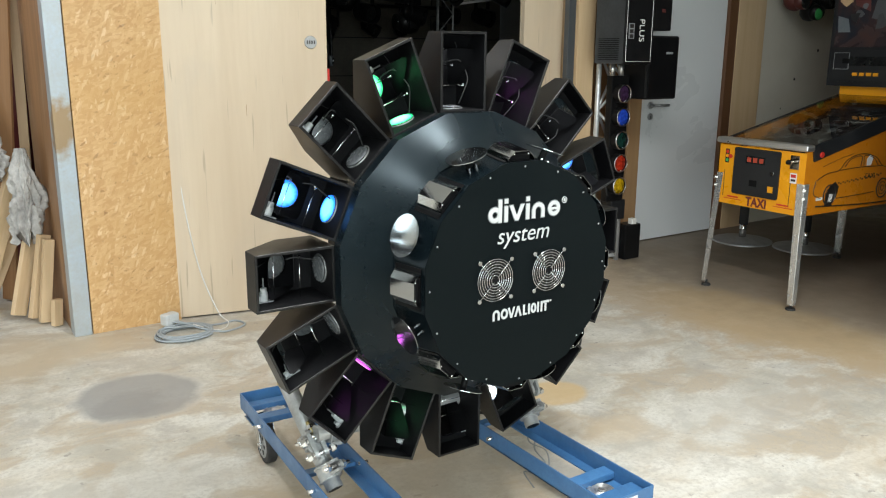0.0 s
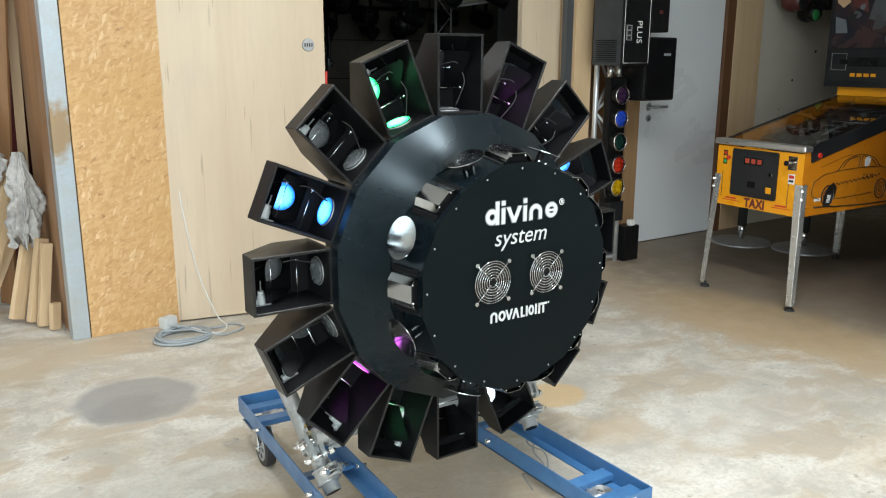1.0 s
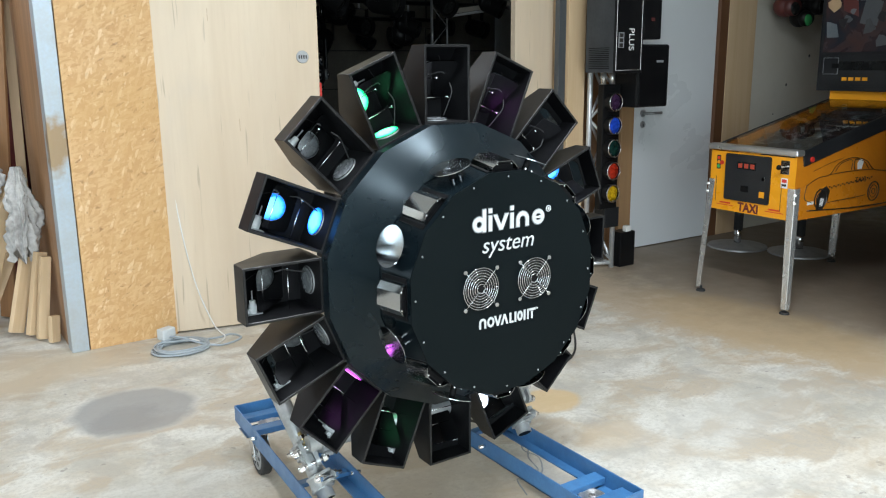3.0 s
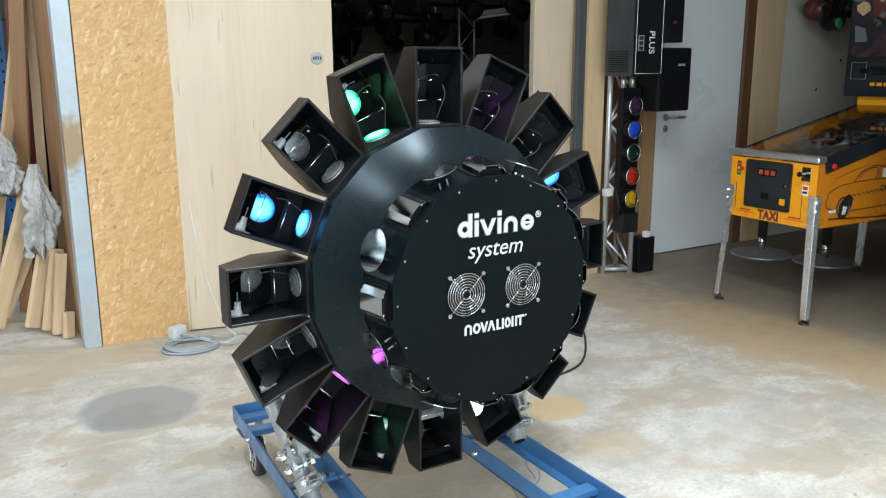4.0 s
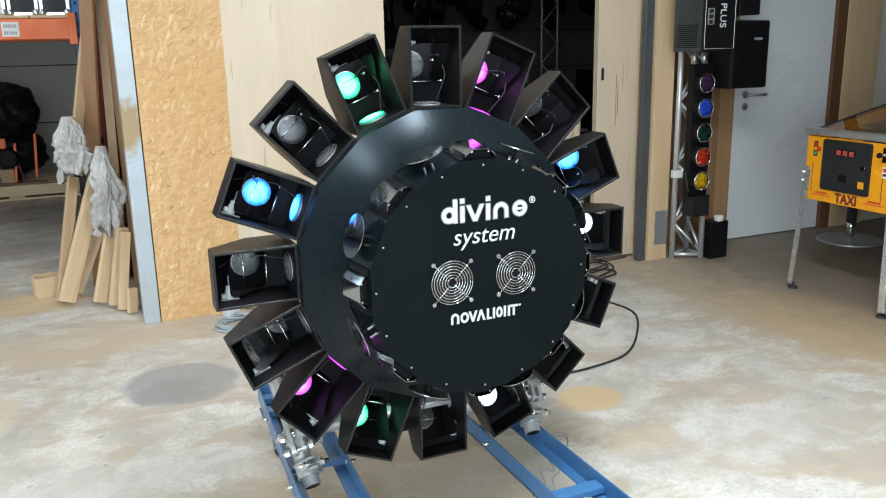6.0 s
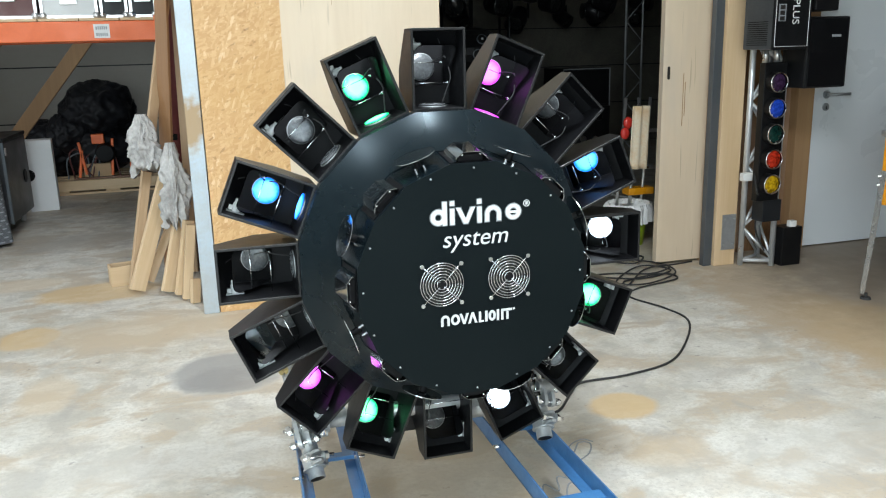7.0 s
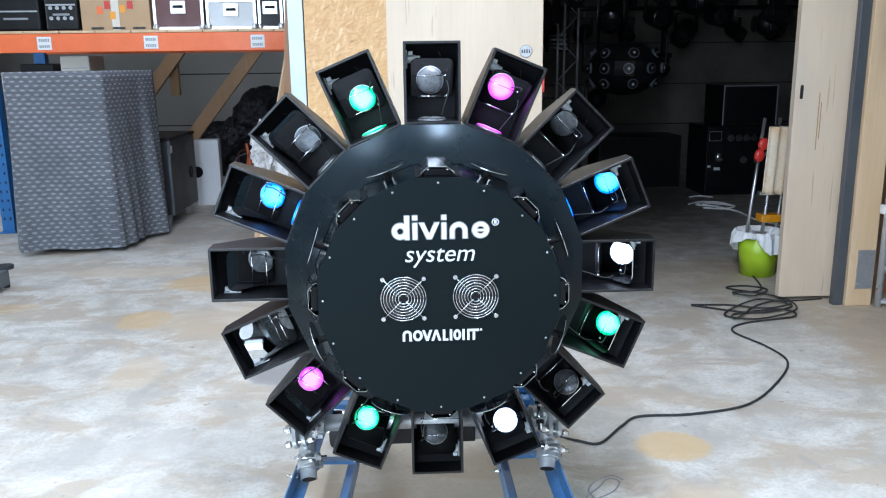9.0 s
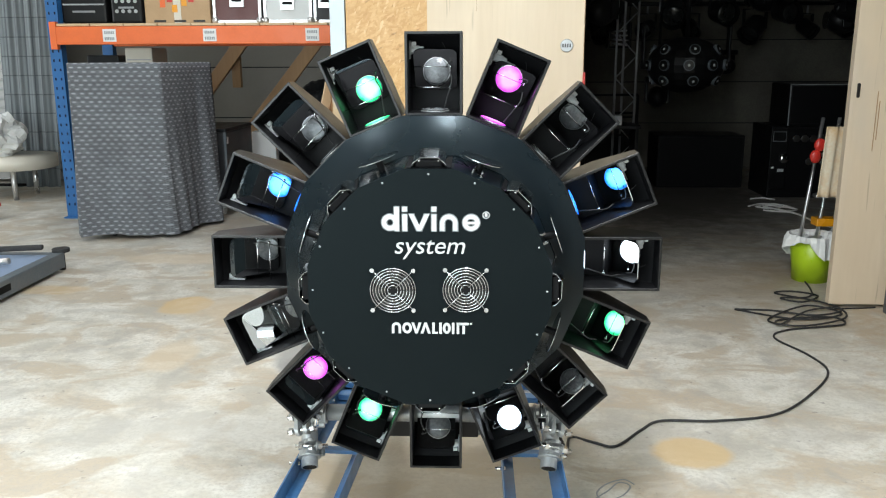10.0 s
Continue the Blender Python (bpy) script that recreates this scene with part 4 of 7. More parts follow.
def swivel(c, axis, out):
    """The fork of a swivel clamp: two rounded cheeks with a slot, a cross bolt and a stud with its nut."""
    axis = axis.normalized()
    out = (out - axis * out.dot(axis)).normalized()
    base = Matrix((axis.cross(out), axis, out)).transposed().to_4x4()
    base.translation = c
    bm = bmesh.new()
    cyl(bm, (0, 0, 0.020), (0, 0, 0.036), 0.027, seg=24)
    fork = part("swivel_joint", finish(bm, 0.002), M_STEEL, stand, "forged swivel joint of the clamp", base)
    for x in (-0.0135, 0.0135):
        bm = bmesh.new()
        prism(bm, [(q, w + 0.046) for q, w in rounded(0.088, 0.036, 0.016, 6)], "x", x - 0.0055, x + 0.0055)
        part("clamp_cheek", finish(bm, 0.002), M_STEEL, fork, "rounded forged cheek")
    for y in (-0.030, 0.012):
        part("clamp_bolt", rod((-0.046, y, 0.050), (0.046, y, 0.050), 0.0060, 12), M_CHROME, fork, "bright cross bolt")
        for x in (-0.034, 0.034):
            part("nut", rod((x - 0.006, y, 0.050), (x + 0.006, y, 0.050), 0.0115, 6, smooth=False), M_CHROME, fork)
    part("stud", rod((0, 0.030, 0.046), (0, 0.066, 0.046), 0.0060, 12), M_BRASS, fork, "yellow zinc stud")
    part("stud_nut", rod((0, 0.044, 0.046), (0, 0.055, 0.046), 0.0120, 6, smooth=False), M_CHROME, fork)


def coupler(c, axis, out):
    """A forged tube coupler: a two-part collar with a hinge boss, a pair of lugs, an eye bolt and its nut."""
    axis = axis.normalized()
    out = (out - axis * out.dot(axis)).normalized()
    across = axis.cross(out)
    base = Matrix((across, axis, out)).transposed().to_4x4()
    base.translation = c
    bm = bmesh.new()
    cyl(bm, (0, -0.021, 0), (0, 0.021, 0), 0.0305, seg=28)
    for y in (-0.019, 0.019):
        cyl(bm, (0, y - 0.003, 0), (0, y + 0.003, 0), 0.0335, seg=28)
    collar = part("clamp", finish(bm, 0.0015), M_STEEL, stand, "forged galvanised tube clamp", base)
    for y in (-0.014, 0.014):
        bm = bmesh.new()
        prism(bm, [(-0.016, 0.024), (0.016, 0.024), (0.012, 0.056), (0.004, 0.061), (-0.006, 0.059), (-0.013, 0.050)], "y", y - 0.004, y + 0.004)
        part("clamp_lug", finish(bm, 0.0015), M_STEEL, collar)
    bm = bmesh.new()
    cyl(bm, (0.036, -0.016, -0.004), (0.036, 0.016, -0.004), 0.009, seg=16)
    part("hinge_boss", finish(bm, 0.001), M_STEEL, collar)
    part("clamp_bolt", rod((-0.044, 0, 0.047), (0.050, 0, 0.040), 0.0062, 12), M_CHROME, collar, "bright eye bolt")
    part("nut", rod((0.020, 0, 0.0425), (0.032, 0, 0.0415), 0.0125, 6, smooth=False), M_CHROME, collar)
    part("nut", rod((-0.034, 0, 0.0465), (-0.024, 0, 0.0455), 0.0125, 6, smooth=False), M_CHROME, collar)
    part("washer", rod((0.016, 0, 0.0430), (0.0195, 0, 0.0427), 0.0145, 20), M_STEEL, collar)


for sx, foot in ((-1, Vector((-0.371, 0.085, 0.186))), (1, Vector((0.320, 0.072, 0.200)))):
    top = foot + Vector((sx * 0.109, 0.686, 0.719)) * 0.48
    d = (top - foot).normalized()
    tube = part("leg_tube", rod(foot, top, 0.0242, 28), M_STEEL, stand, "galvanised leg tube")
    part("tube_bore", rod(foot - d * 0.0006, foot + d * 0.002, 0.0205, 24), M_INNER, tube)
    for u, spin in ((0.050, 0.25), (0.150, -0.5)):
        coupler(foot + d * u, d, Vector((spin, -1.0, 0.35)))
    swivel(foot + d * 0.128, d, Vector((0.25 * sx, -1.0, 0.45)))
part("long_bolt", rod((-0.440, 0.300, 0.437), (-0.385, 0.300, 0.437), 0.0065, 12), M_BRASS, stand, "yellow zinc bolt through the tube")
for x in (-0.432, -0.418):
    part("nut", rod((x - 0.005, 0.300, 0.437), (x + 0.005, 0.300, 0.437), 0.0125, 6, smooth=False), M_BRASS, stand)
part("cross_tube", rod((-0.40, 0.14, 0.335), (0.37, 0.14, 0.335), 0.0242, 28), M_STEEL, stand, "galvanised cross tube")
for x in (-0.345, 0.300):
    coupler(Vector((x, 0.14, 0.335)), Vector((1, 0, 0)), Vector((0, -0.8, 0.6)))
part("crossbar", quick((-0.015, 0.20, 0.275), (0.27, 0.06, 0.06), 0.004), M_BLACK, stand, "black square crossbar")
part("sleeve", rod((0.12, 0.20, 0.275), (0.20, 0.20, 0.275), 0.032, 24), M_STEEL, stand)
for x in (-0.15, 0.12):
    part("upright", quick((x, 0.26, 0.50), (0.05, 0.04, 0.52), 0.003), M_BLACK, stand, "black square upright")

# the two blue trolley frames on castors
def trolley(x, y0, y1, w, turn, label):
    yc = (y0 + y1) / 2
    L = y1 - y0
    t = thing("trolley_frame", pose(x, yc, 0, 0, 0, turn), label, "trolley", "blue trolley frames")
    for s in (-1, 1):
        bm = bmesh.new()
        box(bm, (s * (w / 2 - 0.002), 0, 0.172), (0.004, L, 0.056))
        box(bm, (s * (w / 2 - 0.018), 0, 0.146), (0.036, L, 0.004))
        part("side_rail", finish(bm), M_BLUE, t, "blue steel angle rail")
        part("end_plate", quick((0, s * (L / 2 - 0.002), 0.172), (w - 0.008, 0.004, 0.056)), M_BLUE, t)
        for dy in (0.055, 0.165):
            part("cross_rail", quick((0, s * (L / 2 - dy), 0.166), (w - 0.010, 0.045, 0.020), 0.002), M_BLUE, t, "blue cross bar")
        part("end_label", quick((0.02 * s, s * (L / 2 + 0.0005), 0.175), (0.09, 0.001, 0.03)), M_PRINT, t, "white sticker")
        # castor
        yy = s * (L / 2 - 0.11)
        cx, ty = (-0.045, -0.040) if s > 0 else (0.0, 0.038)
        bm = bmesh.new()
        box(bm, (cx, yy, 0.140), (0.10, 0.09, 0.006))
        cyl(bm, (cx, yy, 0.140), (cx, yy, 0.128), 0.032)
        for q in (-1, 1):
            prism(bm, [(yy - 0.030, 0.130), (yy + 0.030, 0.130), (yy + ty + 0.014, 0.058), (yy + ty - 0.014, 0.058)], "x", cx + q * 0.026 - 0.0015, cx + q * 0.026 + 0.0015)
        castor = part("castor", finish(bm, 0.001), M_CHROME, t, "zinc swivel castor fork")
        bm = bmesh.new()
        cyl(bm, (cx - 0.018, yy + ty, 0.068), (cx + 0.018, yy + ty, 0.068), 0.068, seg=36)
        part("tyre", finish(bm, 0.007), M_RUBBER, castor, "black rubber tyre")
        bm = bmesh.new()
        cyl(bm, (cx - 0.0195, yy + ty, 0.068), (cx + 0.0195, yy + ty, 0.068), 0.049, seg=30)
        part("rim", finish(bm, 0.003), M_PLATE, castor, "grey plastic rim")
        for k in range(6):
            a = math.pi * k / 3
            c = Vector((cx, yy + ty, 0.068))
            e = Vector((0, math.cos(a), math.sin(a)))
            part("rim_slot", quick((0, 0, 0), (0.0405, 0.017, 0.014), 0.002), M_INNER, castor, "", Matrix.Translation(c + e * 0.029) @ Matrix.Rotation(a, 4, "X"))
        part("castor_axle", rod((cx - 0.034, yy + ty, 0.068), (cx + 0.034, yy + ty, 0.068), 0.007, 6), M_CHROME, castor)
        bm = bmesh.new()
        cyl(bm, (0, yy, 0.153), (0, yy, 0.157), 0.040, 0.036, 30)
        cyl(bm, (0, yy, 0.157), (0, yy, 0.163), 0.012, seg=6)
        for r in (0.016, 0.023, 0.030, 0.037):
            sweep(bm, [Vector((r * math.cos(2 * math.pi * k / 28), yy + r * math.sin(2 * math.pi * k / 28), 0.158)) for k in range(29)], 0.0028, 6)
        part("castor_top", finish(bm, 0), M_ALU, t, "zinc castor bearing plate with pressed rings")
    part("tie_bar", quick((0.0, 0.02, 0.166), (w - 0.01, 0.03, 0.012), 0.001), M_BLUE, t)
    for yy, s in ((-0.10, -1), (0.36, -1), (-0.02, 1)):
        part("rail_bolt", rod((s * (w / 2 - 0.01), yy, 0.178), (s * (w / 2 + 0.022), yy, 0.178), 0.006, 10), M_CHROME, t)
    return t


trolley(1.200, 1.66, 2.87, 0.175, -3.4, "blue steel angle frame on castors under the wheel")
trolley(1.800, 1.655, 2.865, 0.175, 0.0, "blue steel angle frame on castors beside its twin")


# ---- pinball machine ----
pin = thing("pinball_machine", pose(4.25, 3.08, 0, 0, 0, -1.5), "yellow pinball machine with taxi artwork on bright metal legs", "pinball machine")
PW, PL = 0.56, 1.30
side = [(0, 0.515), (PL, 0.515), (PL, 1.145), (0.02, 0.865), (0, 0.855)]
bm = bmesh.new()
for s in (-1, 1):
    prism(bm, side, "y", s * PW / 2 - (0.018 if s > 0 else 0), s * PW / 2 + (0.018 if s < 0 else 0))
box(bm, (PL / 2, 0, 0.522), (PL - 0.04, PW - 0.036, 0.014))
box(bm, (PL - 0.009, 0, 0.83), (0.018, PW - 0.036, 0.60))
part("cabinet", finish(bm, 0.001), M_AMBER, pin, "amber cabinet sides")
part("front_panel", quick((0.009, 0, 0.683), (0.018, PW - 0.036, 0.336), 0.001), M_YELLOW, pin, "yellow front panel")
part("front_skin", quick((-0.001, 0, 0.685), (0.003, PW, 0.34)), M_YELLOW, pin)
bm = bmesh.new()
prism(bm, rounded(0.30, 0.265, 0.012), "x", -0.012, -0.003, Matrix.Translation((0, 0.02, 0.715)))
cd = part("coin_door", finish(bm, 0.001), M_CASEDARK, pin, "black coin door")
part("display", quick((-0.0135, 0.025, 0.785), (0.003, 0.125, 0.042), 0.001), M_GLASSDARK, cd, "coin entry plate with red lit slots")
for k in range(3):
    part("coin_slot", quick((-0.0155, 0.065 - 0.04 * k, 0.785), (0.002, 0.026, 0.026)), M_REDLED, cd, "red lit coin slot")
part("return_flap", quick((-0.0135, 0.03, 0.655), (0.003, 0.05, 0.035), 0.001), M_INNER, cd)
part("lock", rod((-0.012, -0.095, 0.725), (-0.022, -0.095, 0.725), 0.010, 16), M_CHROME, cd)
part("sticker", quick((-0.0132, -0.085, 0.635), (0.002, 0.034, 0.034)), M_YELLOW, cd)
part("start_button", rod((-0.003, 0.20, 0.79), (-0.010, 0.20, 0.79), 0.012, 16), M_RED, pin)
for k, mt in enumerate((M_RED, M_YELLOW, M_GREENINK)):
    bm = bmesh.new()
    cyl(bm, (-0.003, 0.225, 0.815 - 0.024 * k), (-0.0045, 0.225, 0.815 - 0.024 * k), 0.010, seg=16)
    part("printed_signal", finish(bm), mt, pin)
part("signal_box", quick((-0.0027, 0.225, 0.791), (0.0012, 0.027, 0.08)), M_ARTBLACK, pin)
part("plunger_plate", quick((-0.004, -0.215, 0.80), (0.004, 0.055, 0.075), 0.002), M_CHROME, pin)
part("plunger", rod((-0.004, -0.215, 0.805), (-0.055, -0.215, 0.805), 0.005, 12), M_CHROME, pin)
bm = bmesh.new()
ball(bm, (-0.06, -0.215, 0.805), 0.014, 16)
part("plunger_knob", finish(bm, 0, True), M_INNER, pin, "black plunger knob")
part("instruction_card", quick((-0.0032, -0.215, 0.715), (0.001, 0.04, 0.055)), M_PRINT, pin, "white card with red and black bars")
part("card_bar", quick((-0.0042, -0.215, 0.727), (0.0006, 0.03, 0.018)), M_RED, pin)
part("card_bar", quick((-0.0042, -0.215, 0.704), (0.0006, 0.028, 0.012)), M_ARTBLACK, pin)
bm = lettering("TAXI", 0.075, 0.0008, 0.0, 0.0028)
part("print_word", finish(bm), M_MAROON, pin, "dark red word 'TAXI'", Matrix.Translation((-0.0035, 0.005, 0.545)) @ Matrix.Rotation(radians(-90), 4, "Z") @ pose(0, 0, 0, 90) @ Matrix.Diagonal((0.82, 0.92, 1, 1)))
for y in (0.165, -0.165):
    part("print_bar", quick((-0.0032, y, 0.547), (0.001, 0.12, 0.004)), M_RED, pin, "dark red illegible script")
    part("print_bar", quick((-0.0032, y, 0.560), (0.001, 0.075, 0.009)), M_RED, pin)
for y in (0.235, -0.20):
    part("print_line", quick((-0.0032, y, 0.635), (0.001, 0.0035, 0.15)), M_ARTBLACK, pin)
bm = bmesh.new()
box(bm, (0.012, 0, 0.880), (0.07, PW + 0.03, 0.034))
part("lockbar", finish(bm, 0.010, seg=3), M_ALU, pin, "bright steel lock bar")
slope = math.atan2(0.28, PL - 0.02)
for s in (-1, 1):
    ang = Matrix.Translation((0.045, s * (PW / 2 + 0.001), 0.868)) @ Matrix.Rotation(-slope, 4, "Y")
    part("side_rail", quick((0.60, 0, -0.022), (1.20, 0.012, 0.085), 0.003), M_CASEDARK, pin, "black side rail", ang)
    bm = bmesh.new()
    cyl(bm, (0.115, s * (PW / 2 + 0.002), 0.842), (0.115, s * (PW / 2 + 0.016), 0.842), 0.015, seg=20)
    part("flipper_button", finish(bm, 0.002), M_RED, pin, "red flipper button")
pf = Matrix.Translation((0.05, 0, 0.872)) @ Matrix.Rotation(-slope, 4, "Y")
part("playfield_glass", quick((0.60, 0, 0.012), (1.20, PW - 0.02, 0.005)), clear_glass("tinted_playfield_glass", (0.42, 0.45, 0.43), 0.01), pin, "clear sloping playfield glass", pf).visible_shadow = False
part("playfield", quick((0.60, 0, -0.075), (1.20, PW - 0.04, 0.012)), M_BACKART, pin, "dark cluttered playfield", pf)
part("apron", quick((0.075, 0, -0.055), (0.15, PW - 0.05, 0.012), 0.002), M_CASEDARK, pin, "dark apron", pf)
part("apron_card", quick((0.09, 0.12, -0.047), (0.09, 0.15, 0.002)), M_YELLOW, pin, "yellow card", pf)
rng = random.Random(5)
for k in range(72):
    x, y = rng.uniform(0.2, 1.15), rng.uniform(-0.23, 0.23)
    bm = bmesh.new()
    hgt = rng.uniform(0.015, 0.045)
    if k % 3 == 0:
        cyl(bm, (x, y, -0.068), (x, y, -0.068 + hgt), rng.uniform(0.008, 0.02), seg=14)
    elif k % 3 == 1:
        pts = [(x, y, -0.045), (x + rng.uniform(0.03, 0.08), y + rng.uniform(-0.05, 0.05), -0.03), (x + rng.uniform(0.08, 0.14), y + rng.uniform(-0.06, 0.06), -0.045)]
        sweep(bm, spline(pts, 5), 0.003, 6)
    else:
        prism(bm, rounded(rng.uniform(0.04, 0.09), rng.uniform(0.02, 0.04), 0.008), "z", -0.04, -0.036, Matrix.Translation((x, y, 0)) @ Matrix.Rotation(rng.uniform(0, 3), 4, "Z"))
    part(("bumper_post", "wire_ramp", "plastic_cover")[k % 3], finish(bm), rng.choice((M_CHROME, M_CASEDARK, M_ALU, M_CASERED, M_LIFT, M_PLATE, M_CASEDARK, M_PRINTGREY, M_CHROME, M_ALU)), pin, "", pf)
for sx, sy in ((0, 1), (0, -1), (1, 1), (1, -1)):
    x0, x1 = (0.016, -0.035) if not sx else (PL - 0.016, PL + 0.03)
    y0, y1 = sy * (PW / 2 - 0.004), sy * (PW / 2 + 0.030)
    top = 0.69 if not sx else 0.66
    bm = bmesh.new()
    e = -1 if not sx else 1
    for fx, fy in ((0.0, 1.0), (1.0, 0.0)):
        lo = [Vector((x1, y1, 0.03)), Vector((x1 - e * 0.030 * fx, y1 - sy * 0.030 * fy, 0.03))]
        hi = [Vector((x0 + e * 0.020, y0 + sy * 0.008, top)), Vector((x0 + e * 0.020 - e * 0.042 * fx, y0 + sy * 0.008 - sy * 0.042 * fy, top))]
        th = Vector((e * 0.003 * fy, sy * 0.003 * fx, 0))
        vs = [bm.verts.new(v) for v in (lo[0], lo[1], hi[1], hi[0])] + [bm.verts.new(v + th) for v in (lo[0], lo[1], hi[1], hi[0])]
        for q in ((0, 1, 2, 3), (7, 6, 5, 4), (0, 4, 5, 1), (1, 5, 6, 2), (2, 6, 7, 3), (3, 7, 4, 0)):
            bm.faces.new([vs[i] for i in q])
    leg = part("leg", finish(bm), M_LEG, pin, "bright metal angle leg")
    fx, fy = x1 - e * 0.02, y1 - sy * 0.02
    bm = bmesh.new()
    cyl(bm, (fx, fy, 0.0), (fx, fy, 0.012), 0.028, 0.024, 24)
    cyl(bm, (fx, fy, 0.012), (fx, fy, 0.035), 0.008, seg=12)
    part("leveller", finish(bm, 0.002), M_RUBBER, leg, "dark levelling foot")
    for z in (top - 0.03, top - 0.075):
        bm = bmesh.new()
        cc = Vector((x0 + e * 0.006, y0 - sy * 0.006, z))
        cyl(bm, cc, cc + Vector((e * 0.024, sy * 0.024, 0)), 0.010, seg=6)
        part("leg_bolt", finish(bm, 0.001), M_CHROME, leg)
# side artwork: a car outline with a checker belt, drawn as thin raised ink
SY = -PW / 2 - 0.0012


def ink(pts, r=0.0022, name="ink_line"):
    bm = bmesh.new()
    sweep(bm, spline([(x, SY, z) for x, z in pts], 6), r, 5)
    part(name, finish(bm, 0, True), M_ARTBLACK, pin)


ink([(0.10, 0.70), (0.20, 0.735), (0.30, 0.745), (0.37, 0.80), (0.50, 0.825), (0.64, 0.80), (0.72, 0.745), (0.86, 0.72), (0.90, 0.66), (0.88, 0.60)])
ink([(0.30, 0.745), (0.50, 0.750), (0.72, 0.745)])
ink([(0.35, 0.76), (0.40, 0.80), (0.50, 0.812), (0.50, 0.755)])
ink([(0.53, 0.755), (0.53, 0.812), (0.62, 0.795), (0.67, 0.752)])
ink([(0.10, 0.70), (0.09, 0.63), (0.16, 0.60)])
ink([(0.30, 0.59), (0.55, 0.595), (0.66, 0.60)])
ink([(0.15, 0.775), (0.30, 0.81), (0.42, 0.83)], 0.0012)
ink([(0.12, 0.56), (0.60, 0.535), (1.2, 0.535)], 0.004)
for x in (0.235, 0.74):
    bm = bmesh.new()
    for r in (0.055, 0.036, 0.016):
        sweep(bm, [Vector((x + r * math.cos(2 * math.pi * k / 28), SY, 0.615 + r * math.sin(2 * math.pi * k / 28))) for k in range(29)], 0.004 if r > 0.05 else 0.0022, 5)
    part("ink_wheel", finish(bm), M_ARTBLACK, pin, "inked car wheel")
for k in range(22):
    part("ink_check", quick((0.29 + 0.020 * k, SY, 0.668 + 0.0012 * k + (0.007 if k % 2 else 0)), (0.010, 0.002, 0.009)), M_ARTBLACK, pin)
bm = bmesh.new()
prism(bm, [(0.20, 0.555), (0.255, 0.55), (0.30, 0.60), (0.315, 0.655), (0.28, 0.685), (0.235, 0.665), (0.20, 0.61)], "y", SY - 0.0006, SY + 0.0012)
part("ink_patch", finish(bm), M_ARTBLACK, pin, "black and white painted patch")
bm = bmesh.new()
prism(bm, [(0.225, 0.575), (0.255, 0.575), (0.265, 0.615), (0.235, 0.62)], "y", SY - 0.0014, SY - 0.0006)
part("ink_patch", finish(bm), M_PRINT, pin)
part("print_bar", quick((0.145, SY, 0.60), (0.055, 0.002, 0.016)), M_PRINT, pin)
bm = bmesh.new()
prism(bm, [(0.56, 0.755), (0.60, 0.755), (0.615, 0.80), (0.58, 0.815), (0.555, 0.79)], "y", SY - 0.0004, SY + 0.0012)
part("ink_patch", finish(bm), M_PRINT, pin)
bm = lettering("TAXI", 0.06, 0.0006)
part("print_word", finish(bm), M_ARTBLACK, pin, "dark word 'TAXI'", Matrix.Translation((0.60, SY - 0.0006, 0.693)) @ pose(0, 0, 0, 90) @ Matrix.Diagonal((0.8, 0.75, 1, 1)))
# backbox
part("backbox", quick((1.17, 0, 1.56), (0.24, 0.70, 0.78), 0.004), M_CASEDARK, pin, "black upright backbox")
part("backbox_neck", quick((1.19, 0, 1.145), (0.19, 0.56, 0.06), 0.003), M_YELLOW, pin)
part("backglass", quick((1.047, 0, 1.66), (0.006, 0.64, 0.50), 0.001), M_BACKART, pin, "dark glossy backglass with painted figures")
part("speaker_panel", quick((1.046, 0, 1.295), (0.008, 0.66, 0.19), 0.001), M_CASEDARK, pin, "black display and speaker panel")
for y in (0.255, -0.255):
    bm = bmesh.new()
    sweep(bm, [Vector((1.041, y + a, 1.325 + b)) for a, b in ((-0.05, -0.05), (0.05, -0.05), (0.05, 0.05), (-0.05, 0.05), (-0.05, -0.05))], 0.002, 5)
    part("speaker_frame", finish(bm), M_PRINTGREY, pin)
part("score_display", quick((1.040, 0.02, 1.325), (0.004, 0.36, 0.055), 0.001), M_GLASSDARK, pin, "dark score display")
for k in range(4):
    part("panel_key", quick((1.040, 0.155 - 0.045 * k, 1.245), (0.004, 0.032, 0.020)), M_YELLOW, pin, "small yellow printed field")
for pts, mt in (([(0.10, 1.62), (0.20, 1.66), (0.22, 1.78), (0.12, 1.80)], M_CASERED), ([(-0.02, 1.56), (0.09, 1.58), (0.06, 1.72), (-0.05, 1.70)], M_GREY), ([(0.22, 1.50), (0.30, 1.50), (0.31, 1.60), (0.24, 1.58)], M_LIFT), ([(-0.25, 1.50), (-0.08, 1.48), (-0.10, 1.55), (-0.22, 1.60)], M_CASERED)):
    bm = bmesh.new()
    prism(bm, pts, "x", 1.0425, 1.0438)
    part("painted_shape", finish(bm), mt, pin)

